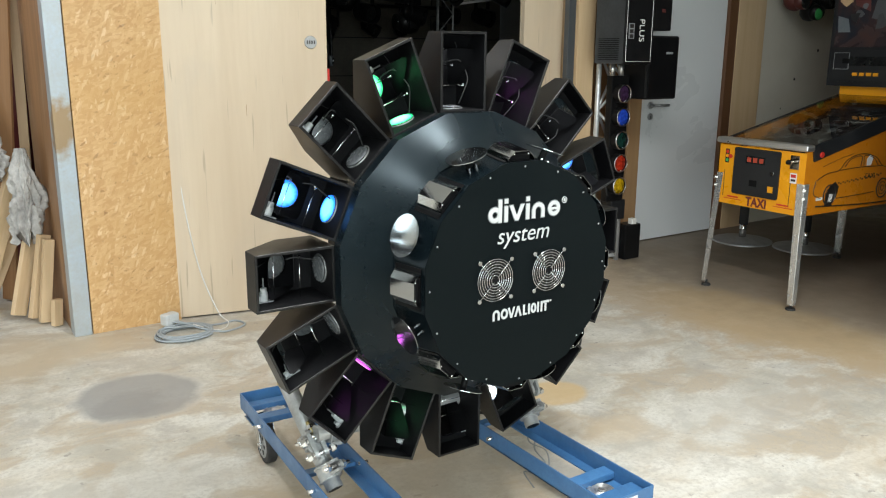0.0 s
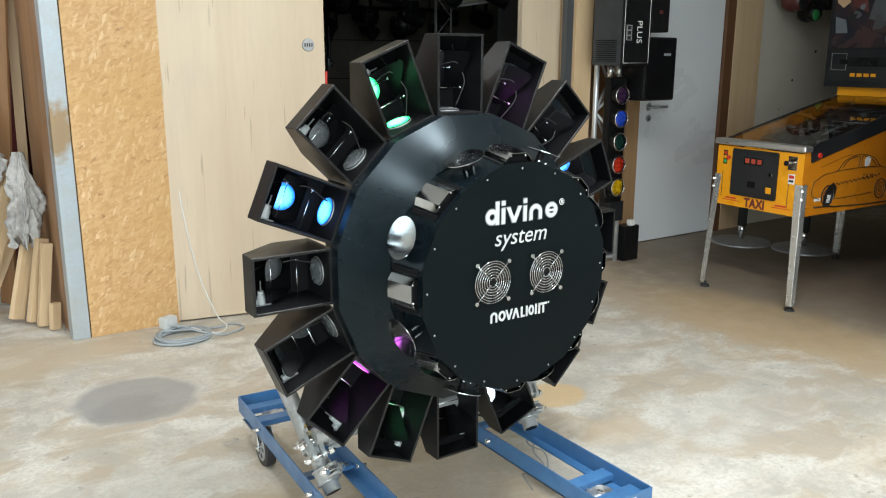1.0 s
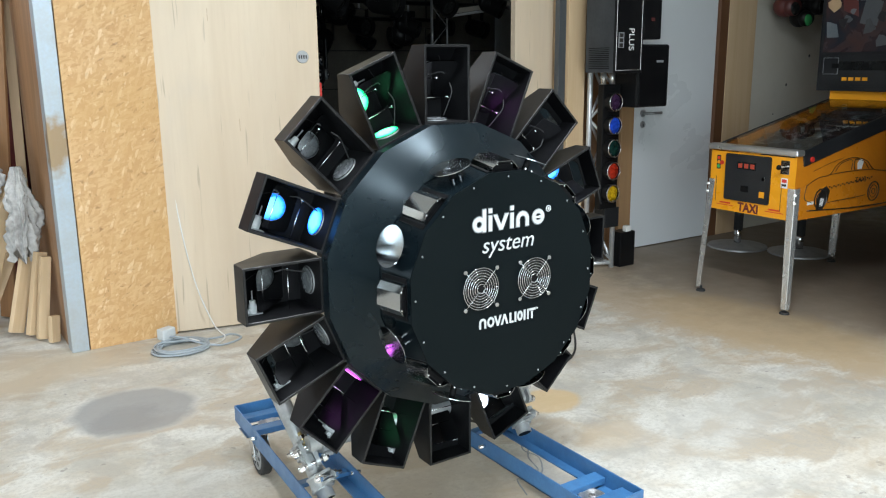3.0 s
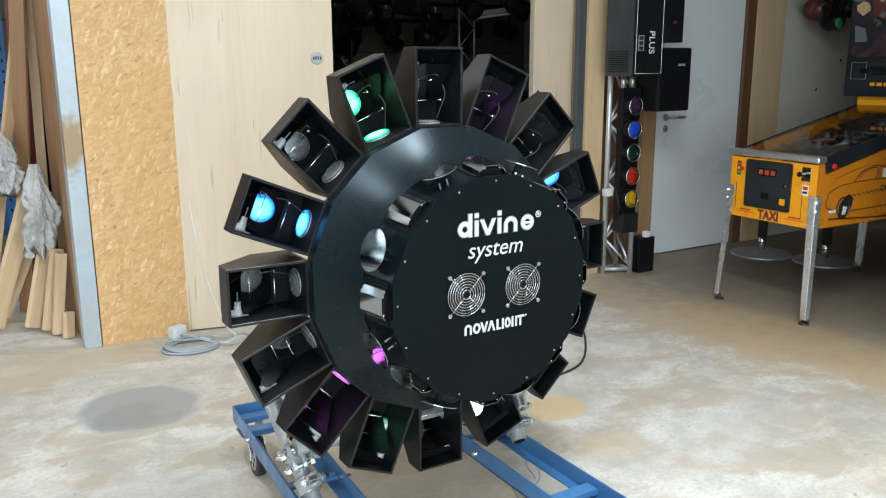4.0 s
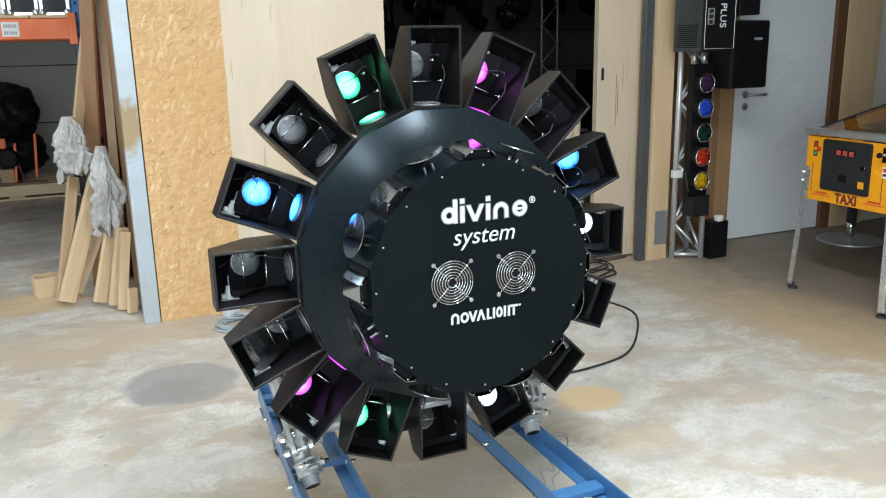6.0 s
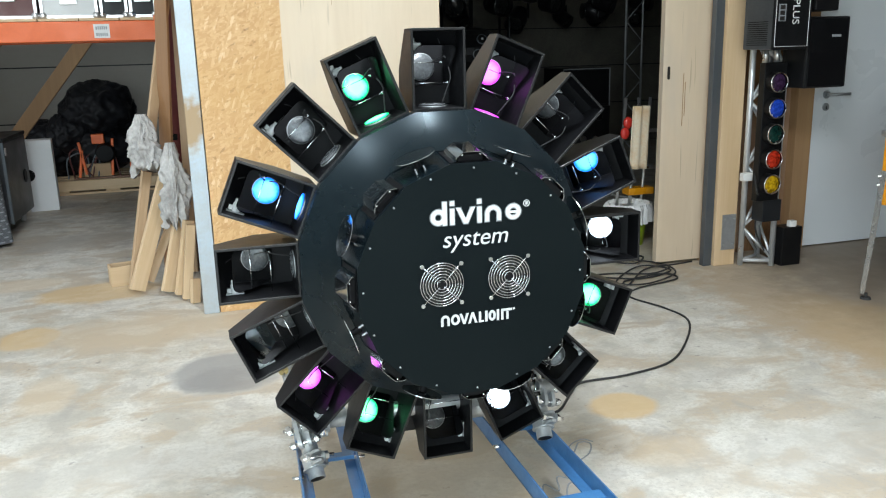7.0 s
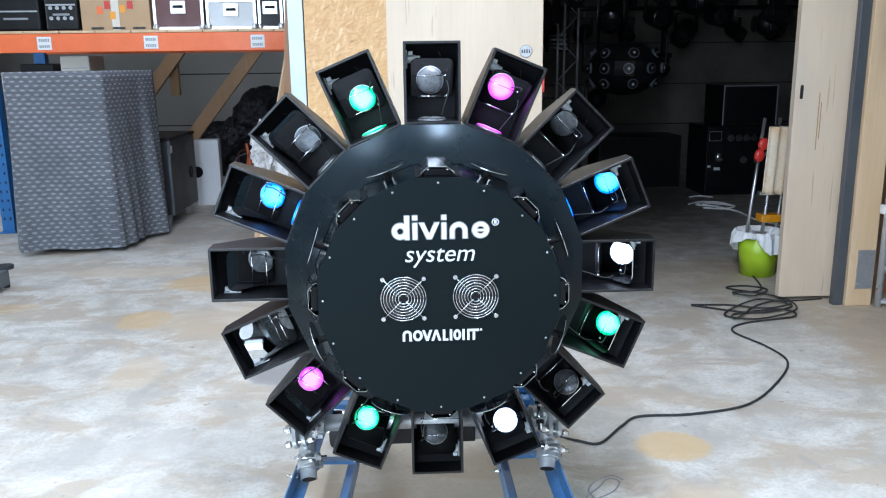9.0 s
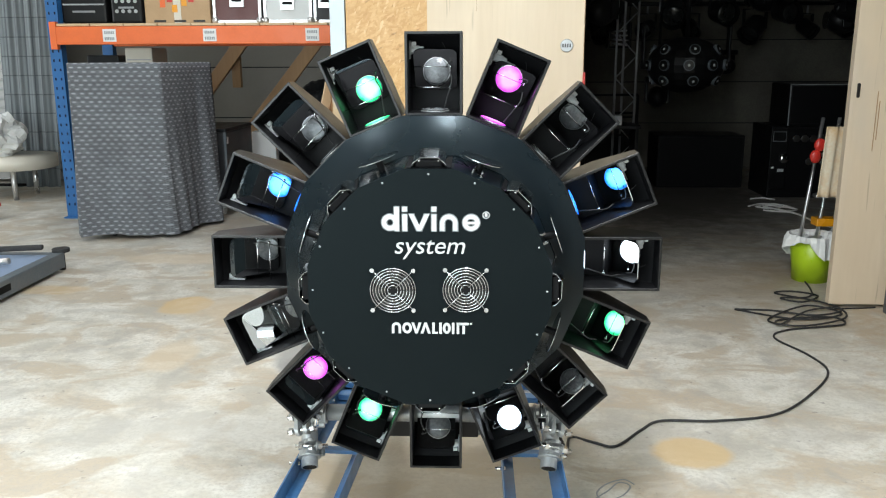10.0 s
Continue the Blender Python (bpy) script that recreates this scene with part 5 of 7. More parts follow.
rng = random.Random(21)
for k in range(26):
    y, z, r = rng.uniform(-0.28, 0.28), rng.uniform(1.47, 1.87), rng.uniform(0.018, 0.055)
    turn = rng.uniform(0, 6.28)
    pts = [(y + r * rng.uniform(0.5, 1.2) * math.cos(turn + 6.28 * j / 7), z + r * rng.uniform(0.5, 1.2) * math.sin(turn + 6.28 * j / 7)) for j in range(7)]
    bm = bmesh.new()
    prism(bm, pts, "x", 1.0395 + 0.0001 * k, 1.0436)
    part("painted_shape", finish(bm), ((M_CASERED, M_LIFT, M_AMBER, M_PRINTGREY, M_RACKBLUE, M_CARTON) if z > 1.70 else (M_GREY, M_CASEDARK, M_LIFT, M_CASEDARK, M_GREY, M_BLACKPLY))[k % 6], pin)
for y in (-0.20, -0.10, 0.0, 0.10, 0.20):
    part("display_window", quick((1.0375, y + 0.02, 1.325), (0.002, 0.05, 0.03)), M_INNER, pin)

# ---- stools behind the machine ----
def stool(x, y, h):
    s = thing("bar_stool", pose(x, y, 0), "bar stool with a wide round brushed metal foot and black column", "stool", "bar stools")
    bm = bmesh.new()
    cyl(bm, (0, 0, 0.0), (0, 0, 0.012), 0.215, 0.212, 48)
    cyl(bm, (0, 0, 0.012), (0, 0, 0.034), 0.208, 0.055, 48)
    part("foot_plate", finish(bm, 0.002, True), M_PLATE, s, "round metal foot")
    part("column", rod((0, 0, 0.03), (0, 0, 0.16), 0.026), M_CHROME, s)
    part("column_cover", rod((0, 0, 0.13), (0, 0, h - 0.04), 0.033), M_RUBBER, s, "black column cover")
    bm = bmesh.new()
    cyl(bm, (0, 0, h - 0.05), (0, 0, h + 0.03), 0.17, 0.18, 32)
    part("seat", finish(bm, 0.02, True, 3), M_RUBBER, s, "black padded seat")


stool(5.45, 4.02, 0.50)
stool(5.62, 3.62, 0.46)

# ---- truss with lamps and loudspeakers ----
truss = thing("truss_tower", pose(4.13, 4.12, 0), "aluminium triangular truss standing by the spruce post", "truss")
corners = [(-0.066, 0.075), (0.098, -0.005), (0.108, 0.145)]
M_TRUSS = surface("brushed_truss_tube", (0.66, 0.67, 0.68), 0.36, 0.55, (0.50, 0.50, 0.49), 0.4, 90, 9, 0.08)
for x, y in corners:
    part("chord", rod((x, y, 0.0), (x, y, 1.95), 0.0175, 20), M_TRUSS, truss, "aluminium chord tube")
for i in range(3):
    a, b = Vector((*corners[i], 0)), Vector((*corners[(i + 1) % 3], 0))
    for z in (0.03, 1.92):
        part("end_brace", rod(a + Vector((0, 0, z)), b + Vector((0, 0, z)), 0.012, 12), M_TRUSS, truss)
    z, up = 0.05, i > 0
    while z < 1.85:
        p, q = (a, b) if up else (b, a)
        part("lattice", rod(p + Vector((0, 0, z)), q + Vector((0, 0, z + 0.19)), 0.0095, 10), M_TRUSS, truss)
        z, up = z + 0.19, not up
bar = thing("lamp_bar", pose(4.105, 4.038, 0), "black bar with five round coloured glass lamps hung on the truss", "stage light")
LX = -0.004
part("backplate", quick((0.006, 0.03, 0.825), (0.150, 0.05, 0.80), 0.004), M_BLACK, bar, "black housing of the lamps")
for k, (nm, col) in enumerate((("violet", (0.055, 0.025, 0.07)), ("blue", (0.03, 0.10, 0.75)), ("green", (0.010, 0.045, 0.036)), ("red", (0.75, 0.05, 0.02)), ("yellow", (0.80, 0.46, 0.01)))):
    z = 1.115 - 0.146 * k
    bm = bmesh.new()
    cyl(bm, (LX, 0.01, z), (LX, -0.045, z), 0.059, seg=36, caps=False)
    cyl(bm, (LX, -0.002, z), (LX, 0.01, z), 0.059, seg=36)
    can = part("lamp_can", finish(bm, 0, True), M_BLACK, bar, "black round lamp can")
    bm = bmesh.new()
    sweep(bm, [Vector((LX + 0.055 * math.cos(2 * math.pi * j / 36), -0.044, z + 0.055 * math.sin(2 * math.pi * j / 36))) for j in range(37)], 0.004, 8)
    part("lamp_ring", finish(bm, 0, True), M_CHROME, can, "bright retaining ring")
    bm = bmesh.new()
    ball(bm, (LX, -0.030, z), 0.053, 24, (1, 0.35, 1))
    # bright patches in the dark glass are painted glints of its facets
    lens_mat = surface(nm + "_coloured_glass", tuple(c * 0.16 for c in col), 0.12, 0.0, tuple(min(c * 1.1, 0.8) for c in col), 0.75, 34, 60, 1.0, 0.0, 0.05, 0.3)
    part("lamp_lens", finish(bm, 0, True), lens_mat, can, nm + " coloured glass lens")
    for j in range(3):
        a = radians(220 + 50 * j)
        part("lens_clip", rod((LX + 0.043 * math.cos(a), -0.049, z + 0.043 * math.sin(a)), (LX + 0.055 * math.cos(a), -0.046, z + 0.055 * math.sin(a)), 0.0022, 6), M_CHROME, can)
for z in (1.20, 1.0, 0.72, 0.46):
    part("wing_bolt", rod((0.080, 0.03, z), (0.095, 0.03, z), 0.012, 8), M_PLATE, bar)
solo("control_box", quick((4.155, 4.10, 0.36), (0.13, 0.10, 0.13), 0.004), M_CASEDARK, "small black control box strapped to the truss", "box")
solo("power_box", quick((4.335, 4.12, 0.12), (0.14, 0.10, 0.24), 0.006), M_BLACK, "black box standing on the floor by the truss", "box")
solo("plug", quick((4.33, 4.08, 0.262), (0.045, 0.04, 0.04), 0.006), M_WHITECORD, "white plug on the black box", "plug")
solo("junction", quick((4.03, 4.14, 0.56), (0.07, 0.04, 0.05), 0.006), M_WHITECORD, "small white junction box on the truss", "box")
bm = bmesh.new()
sweep(bm, spline([(4.05, 4.1, 0.62), (4.02, 4.03, 0.5), (4.09, 4.08, 0.42), (4.10, 4.12, 0.25), (4.16, 4.1, 0.10)], 8), 0.005, 8)
solo("truss_cable", finish(bm, 0, True), M_RUBBER, "black cable hanging in the truss", "cable")
sp = thing("amplifier", pose(4.0, 3.93, 1.30), "worn dark grey amplifier box standing upright on the truss", "amplifier")
part("side_case", quick((0.011, 0.019, 0.32), (0.230, 0.240, 0.64), 0.006), M_BLACKPLY, sp, "scuffed grey case")
part("front", quick((0.011, -0.107, 0.325), (0.238, 0.010, 0.655), 0.003), M_BLACK, sp, "black front panel")
bm = bmesh.new()
sweep(bm, [Vector((0.011 + a, -0.113, 0.325 + b)) for a, b in ((-0.105, -0.31), (0.105, -0.31), (0.105, 0.31), (-0.105, 0.31), (-0.105, -0.31))], 0.0016, 6)
part("front_line", finish(bm), M_PRINT, sp, "white border line")
for k in range(12):
    part("vent", quick((-0.1045, 0.02, 0.025 + 0.011 * k), (0.003, 0.17, 0.004)), M_INNER, sp)
bm = lettering("PLUS", 0.062, 0.0006)
part("print_word", finish(bm), M_PRINT, sp, "white word 'PLUS' printed sideways", Matrix.Translation((0.030, -0.1125, 0.195)) @ pose(0, 0, 0, 90) @ Matrix.Rotation(radians(-90), 4, "Z"))
part("print_field", quick((-0.055, -0.1125, 0.190), (0.046, 0.0015, 0.088)), M_PRINTGREY, sp)
for k in range(3):
    part("print_bar", quick((-0.055, -0.1135, 0.160 + 0.029 * k), (0.030, 0.002, 0.022)), M_ARTBLACK, sp)
for x in (0.050, 0.125):
    part("hook_clamp", rod((x - 0.01, 0.121, -0.074), (x - 0.01, 0.121, 0.004), 0.017, 16), M_ALU, sp, "bright hook clamp holding the box on the lamp bar")
ls = thing("loudspeaker", pose(4.33, 3.98, 1.08), "black loudspeaker box hung on the truss", "loudspeaker")
part("cabinet", quick((0.006, 0.03, 0.195), (0.284, 0.20, 0.39), 0.012), M_BLACK, ls)
part("speaker_grille", quick((0, -0.074, 0.195), (0.25, 0.010, 0.37), 0.004), M_INNER, ls, "black speaker grille")
part("badge", quick((0.05, -0.0805, 0.285), (0.06, 0.003, 0.014)), M_PRINTGREY, ls, "grey badge")
ls2 = thing("loudspeaker", pose(4.31, 4.02, 1.50), "black box with dark red markings above the loudspeaker", "loudspeaker")
part("cabinet", quick((0, 0.0, 0.20), (0.16, 0.22, 0.40), 0.008), M_BLACK, ls2)
part("print_bar", quick((0.0, -0.112, 0.12), (0.03, 0.003, 0.02)), M_CASERED, ls2)

# hanging old lamps by the backbox
hl = thing("hanging_spotlights", pose(6.2, 4.22, 1.75), "cluster of dark old spotlights hung by the white wall", "spotlight")
for x, z, r, mt in ((-0.10, 0.02, 0.085, M_CASERED), (0.10, -0.06, 0.075, M_BLACK), (0.24, 0.04, 0.09, M_BLACK), (0.02, 0.10, 0.07, M_BLACK)):
    bm = bmesh.new()
    ball(bm, (x, 0, z), r, 20)
    cyl(bm, (x, -0.02, z), (x - 0.02, -r * 1.25, z - 0.02), r * 0.85, r * 0.7, 20)
    can = part("spot_can", finish(bm, 0, True), mt, hl, "dark spotlight can")
    bm = bmesh.new()
    ball(bm, (x - 0.021, -r * 1.25, z - 0.021), r * 0.62, 16, (1, 0.3, 1))
    part("spot_lens", finish(bm, 0, True), M_GREENINK if x == 0.10 else M_GLASSDARK, can, "coloured spot lens")
part("yoke", rod((-0.1, 0, 0.1), (0.3, 0, 0.12), 0.015), M_BLACK, hl)
part("yoke", rod((0.1, 0.18, 0.14), (0.1, 0, 0.1), 0.012), M_BLACK, hl)


# ---- storage rack in the rear bay ----
def rack_post(x, y, mt):
    r = bmesh.new()
    box(r, (x, y, 1.35), (0.10, 0.012, 2.7))
    box(r, (x - 0.046, y + 0.035, 1.35), (0.008, 0.08, 2.7))
    box(r, (x + 0.046, y + 0.035, 1.35), (0.008, 0.08, 2.7))
    return finish(r)


rack = thing("pallet_rack", pose(0, 0, 0), "pallet rack with blue perforated posts and orange beams", "rack")
for x in (-1.86, 0.77):
    for y in (6.86, 7.85):
        p = part("rack_post", rack_post(x, y, None), M_RACKBLUE, rack, "blue perforated post")
        part("post_foot", quick((x, y + 0.03, 0.005), (0.14, 0.14, 0.010)), M_RACKBLUE, p)
        if y < 7:
            for k in range(34):
                for dx in (-0.024, 0.024):
                    part("hole", quick((x + dx, y - 0.0065, 0.12 + 0.076 * k), (0.011, 0.0015, 0.022)), M_INNER, p)
for y in (6.80, 7.88):
    bm = bmesh.new()
    box(bm, (-0.545, y, 1.535), (2.52, 0.045, 0.145))
    part("beam", finish(bm, 0.006), M_ORANGE, rack, "orange shelf beam")
for x in (-1.83, 0.71):
    part("beam_hook", quick((x, 6.80, 1.535), (0.055, 0.05, 0.22), 0.003), M_ORANGE, rack)
for k, x in enumerate((-1.36, -0.53, 0.31)):
    st = part("beam_label", quick((x, 6.7765, 1.535), (0.11, 0.001, 0.10)), M_PRINT, rack, "white shelf label with illegible print")
    for dz in (0.022, -0.025):
        for j in range(6):
            part("print_bar", quick((x - 0.036 + 0.014 * j, 6.7755, 1.535 + dz), (0.009, 0.001, 0.022)), M_PRINTGREY, st)
for k in range(9):
    part("shelf_board", quick((-1.66 + 0.28 * k, 7.33, 1.620), (0.272, 1.10, 0.020), 0.002), M_SPRUCE, rack, "raw shelf board")


def flight_case(x, w, d, h, mt, label, y=7.18, z=1.632):
    c = thing("flight_case", pose(x, y, z), label, "flight case", "cases on the rack")
    part("panel_body", quick((0, 0, h / 2), (w - 0.01, d - 0.01, h - 0.01)), mt, c)
    for sx in (-1, 1):
        for sy in (-1, 1):
            part("edge", quick((sx * (w / 2 - 0.011), sy * (d / 2 - 0.011), h / 2), (0.026, 0.026, h), 0.003), M_ALU, c, "aluminium edge")
    for z0 in (0.013, h * 0.62, h - 0.013):
        part("edge", quick((0, -d / 2 + 0.009, z0), (w - 0.03, 0.022, 0.024), 0.002), M_ALU, c, "aluminium edge")
    for sx in (-1, 1):
        for z0 in (0.02, h - 0.02):
            bm = bmesh.new()
            ball(bm, (sx * (w / 2 - 0.016), -d / 2 + 0.014, z0), 0.032, 12)
            part("ball_corner", finish(bm, 0, True), M_ALU, c)
    hd = part("handle_dish", quick((0, -d / 2 - 0.001, h * 0.42), (0.12, 0.010, 0.10), 0.003), M_ALU, c, "recessed handle dish")
    part("handle", quick((0, -d / 2 - 0.012, h * 0.43), (0.08, 0.014, 0.022), 0.004), M_INNER, hd)
    return c


flight_case(-0.33, 0.40, 0.55, 0.42, M_CASERED, "wine red flight case with aluminium edges")
flight_case(0.09, 0.40, 0.55, 0.36, M_CASEGREY, "grey flight case with aluminium edges and dished handle")
flight_case(0.40, 0.20, 0.50, 0.40, M_CASEDARK, "dark flight case with aluminium edges")
flight_case(0.61, 0.20, 0.50, 0.40, M_CASEDARK, "dark flight case with aluminium edges")
ct = thing("carton", pose(-0.84, 7.15, 1.632), "worn brown carton with red and yellow print", "carton")
part("carton_body", quick((0, 0, 0.17), (0.55, 0.42, 0.34), 0.006), M_CARTON, ct)
part("tape", quick((0, -0.2105, 0.17), (0.06, 0.002, 0.338)), M_CREAM, ct)
for x, z, mt in ((-0.12, 0.16, M_ORANGE), (-0.06, 0.2, M_RED), (0.06, 0.17, M_YELLOW), (0.12, 0.2, M_RED), (-0.02, 0.12, M_YELLOW)):
    part("print_bar", quick((x, -0.2115, z), (0.045, 0.002, 0.06)), mt, ct)
for x in (-0.15, 0.02, 0.18):
    part("print_bar", quick((x, -0.2115, 0.02), (0.10, 0.002, 0.018)), M_ARTBLACK, ct)
for x, w, h, lab in ((-1.62, 0.38, 0.26, "black equipment bag with a grey stripe"), (-1.26, 0.26, 0.34, "black stage lamp controller with rows of sockets")):
    b = thing("equipment_case", pose(x, 7.12, 1.632), lab, "case")
    part("case_body", quick((0, 0, h / 2), (w, 0.40, h), 0.02), M_BLACK, b)
    part("lid_seam", quick((0, -0.2005, h * 0.6), (w - 0.03, 0.004, 0.012)), M_PLATE, b)
    part("badge", quick((0, -0.2015, h * 0.38), (w * 0.5, 0.003, 0.016)), M_PRINTGREY, b)
    for k in range(8):
        if w < 0.3:
            part("socket", rod((-0.08 + 0.053 * (k % 4), -0.20, 0.10 + 0.08 * (k // 4)), (-0.08 + 0.053 * (k % 4), -0.206, 0.10 + 0.08 * (k // 4)), 0.015, 12), M_PLATE, b)

# cloth-covered box
def draped(name, w, d, h, m, label):
    """A cloth hanging in soft folds over a tall box."""
    bm = bmesh.new()
    uv = bm.loops.layers.uv.new("weave")
    ring = []
    n = 30
    loop = [(-0.375, -0.42), (0.27, -0.32), (0.44, 0.36), (-0.25, 0.46)]
    per = []
    for i in range(4):
        a, b = Vector(loop[i]), Vector(loop[(i + 1) % 4])
        nn = (Vector((b.y - a.y, -(b.x - a.x)))).normalized()
        for k in range(n):
            per.append((a.lerp(b, k / n), nn, (b - a).length * k / n + sum((Vector(loop[j]) - Vector(loop[(j + 1) % 4])).length for j in range(i)), k / n, i))
    rows = 22
    grid = []
    for r in range(rows + 1):
        z = 0.035 + (h - 0.035) * r / rows
        low = 1 - r / rows
        line = []
        for p, nn, s, f, i in per:
            fold = low * (0.018 * math.sin(s * 17 + 1.3 * math.sin(s * 5)) + 0.010 * math.sin(s * 41 + z * 3)) + 0.02 * low * low
            if i == 1:
                fold += low * 0.05 * max(0, math.sin(f * 6.28 * 1.5))
            corner = 0.05 * low * max(0, 1 - min(f, 1 - f) * 9)
            droop = 0.006 * math.sin(s * 9) * (r == 0)
            line.append(bm.verts.new((p.x + nn.x * (fold + corner), p.y + nn.y * (fold + corner), z + droop)))
        grid.append(line)
    m_ = len(per)
    for r in range(rows):
        for k in range(m_):
            f = bm.faces.new((grid[r][k], grid[r][(k + 1) % m_], grid[r + 1][(k + 1) % m_], grid[r + 1][k]))
            f.smooth = True
            for lp, (kk, rr) in zip(f.loops, ((k, r), (k + 1, r), (k + 1, r + 1), (k, r + 1))):
                s = per[kk % m_][2] if kk < m_ else 2 * (w + d)
                lp[uv].uv = (s, 0.035 + (h - 0.035) * rr / rows)
    top = bm.faces.new(grid[-1])
    for lp in top.loops:
        lp[uv].uv = (lp.vert.co.x, lp.vert.co.y)
    bmesh.ops.recalc_face_normals(bm, faces=bm.faces)
    t = thing("covered_cabinet", m, label, "cabinet")
    part("cloth_cover", bm, M_CLOTH, t, "grey woven cloth with pale dashes, hanging in folds")
    part("hidden_box", quick((0, 0, (h - 0.08) / 2 + 0.03), (w - 0.16, d - 0.16, h - 0.12)), M_CASEDARK, t)
    for sx in (-1, 1):
        for sy in (-1, 1):
            part("castor", rod((sx * (w / 2 - 0.12) - 0.012, sy * (d / 2 - 0.12), 0.03), (sx * (w / 2 - 0.12) + 0.012, sy * (d / 2 - 0.12), 0.03), 0.03), M_RUBBER, t)


draped("cover", 0.66, 0.74, 1.32, pose(-0.97, 6.39, 0), "tall box under a grey patterned cloth, standing before the rack")

bm = bmesh.new()
cyl(bm, (-1.60, 6.55, 0.0), (-1.60, 6.55, 1.31), 0.016, seg=16)
cyl(bm, (-1.60, 6.55, 0.70), (-1.60, 6.55, 0.74), 0.022, seg=16)
solo("metal_pole", finish(bm, 0.001), M_ALU, "thin bright metal pole beside the covered box", "pole")
for x, y, w, h0, mt, lab in ((-1.61, 7.35, 0.28, 1.38, M_BLACK, "black equipment case behind the covered box"), (-1.28, 7.32, 0.24, 1.44, M_CREAM, "pale box behind the covered box")):
    e_ = thing("equipment_case", pose(x, y, 0), lab, "case")
    part("case_body", quick((0, 0, h0 / 2), (w, 0.36, h0), 0.01), mt, e_)
    part("lid_seam", quick((0, -0.1815, h0 - 0.10), (w - 0.03, 0.004, 0.010)), M_PLATE, e_)

# black case on castors, white board, pallet with a covered engine
bc = thing("castor_case", pose(-0.80, 7.35, 0, 0, 0, -2), "large black equipment case on castors", "case")
part("case_body", quick((0, 0, 0.415), (0.60, 0.75, 0.63), 0.012), M_BLACKPLY, bc)
part("case_lid", quick((0, 0, 0.745), (0.61, 0.76, 0.03), 0.006), M_CASEDARK, bc)
part("latch", quick((0.306, -0.34, 0.66), (0.012, 0.03, 0.06), 0.003), M_ALU, bc)
for sx in (-1, 1):
    part("case_edge", quick((sx * 0.296, -0.372, 0.415), (0.022, 0.022, 0.632), 0.003), M_LIFT, bc)
bm = bmesh.new()
cyl(bm, (0.30, 0.20, 0.40), (0.306, 0.20, 0.40), 0.055)
part("cable_port", finish(bm), M_INNER, bc)
for sx in (-1, 1):
    for sy in (-1, 1):
        part("castor", rod((sx * 0.22 - 0.014, sy * 0.29, 0.05), (sx * 0.22 + 0.014, sy * 0.29, 0.05), 0.05), M_CASEGREY, bc)
        part("castor_fork", quick((sx * 0.22, sy * 0.29, 0.085), (0.05, 0.06, 0.05), 0.004), M_STEEL, bc)
wb = thing("foam_block", pose(-0.467, 8.13, 0, 0, 0, 4), "thick white board with a round hole, leaning by the case", "board")
bm = bmesh.new()
box(bm, (0, 0, 0.32), (0.235, 0.16, 0.64))
part("board", finish(bm, 0.006), M_FOAM, wb)
bm = bmesh.new()
cyl(bm, (-0.10, -0.083, 0.33), (-0.10, -0.07, 0.33), 0.055)
part("port", finish(bm), M_INNER, wb, "round black hole")
pal = thing("pallet", pose(0.05, 9.25, 0), "raw wooden pallet under the wrapped machine", "pallet")
for k in range(5):
    part("deck_board", quick((0, -0.335 + 0.17 * k, 0.135), (1.12, 0.11, 0.022), 0.003), M_SPRUCE_X, pal)
for k in range(3):
    part("base_board", quick((0, -0.34 + 0.34 * k, 0.012), (1.12, 0.10, 0.022), 0.003), M_SPRUCE_X, pal)
    for j in range(3):
        part("pallet_block", quick((-0.48 + 0.48 * j, -0.34 + 0.34 * k, 0.073), (0.14, 0.10, 0.10), 0.004), M_SPRUCE, pal)
part("front_board", quick((0, -0.402, 0.095), (1.12, 0.02, 0.10), 0.003), M_SPRUCE_X, pal)
film = surface("black_wrapping_film", (0.008, 0.008, 0.010), 0.42, 0, (0.014, 0.014, 0.016), 0.5, 60, 12, 0.4, shine=0.2)


def crumpled(seed, rx, ry, rz):
    """A lumpy bundle of film with sharp creases."""
    bm = bmesh.new()
    bmesh.ops.create_icosphere(bm, subdivisions=5, radius=1)
    off = Vector((seed * 2.3, seed, 0))
    for v in bm.verts:
        d = 1 + 0.18 * noise.noise(v.co * 1.9 + off) + 0.10 * (1 - 2 * abs(noise.noise(v.co * 3.6 + off))) + 0.05 * (1 - 2 * abs(noise.noise(v.co * 9 + off)))
        v.co = Vector((v.co.x * rx * d, v.co.y * ry * d, v.co.z * rz * d))
    return finish(bm, 0, True)


wm_ = thing("wrapped_machine", pose(-0.08, 9.26, 0.148), "large machine wrapped in black film on the pallet", "machine")
part("upper_cover", crumpled(1, 0.33, 0.34, 0.28), film, wm_, "", pose(0.05, 0, 0.66))
part("lower_cover", crumpled(2, 0.36, 0.31, 0.25), film, wm_, "", pose(0.02, 0, 0.28))
part("side_cover", crumpled(3, 0.20, 0.22, 0.20), film, wm_, "", pose(-0.24, -0.08, 0.44))
part("rear_cover", crumpled(4, 0.30, 0.26, 0.28), film, wm_, "", pose(-0.46, 0.10, 0.26))
bm = bmesh.new()
cyl(bm, (0.10, -0.47, 0.26), (0.10, -0.38, 0.26), 0.085, 0.10, 24)
part("motor_cover", finish(bm, 0.01), M_INNER, wm_, "round black motor cover")
sawhorse = thing("folding_chair", pose(0.02, 8.87, 0.148), "orange framed folding chair parts on the pallet", "chair")
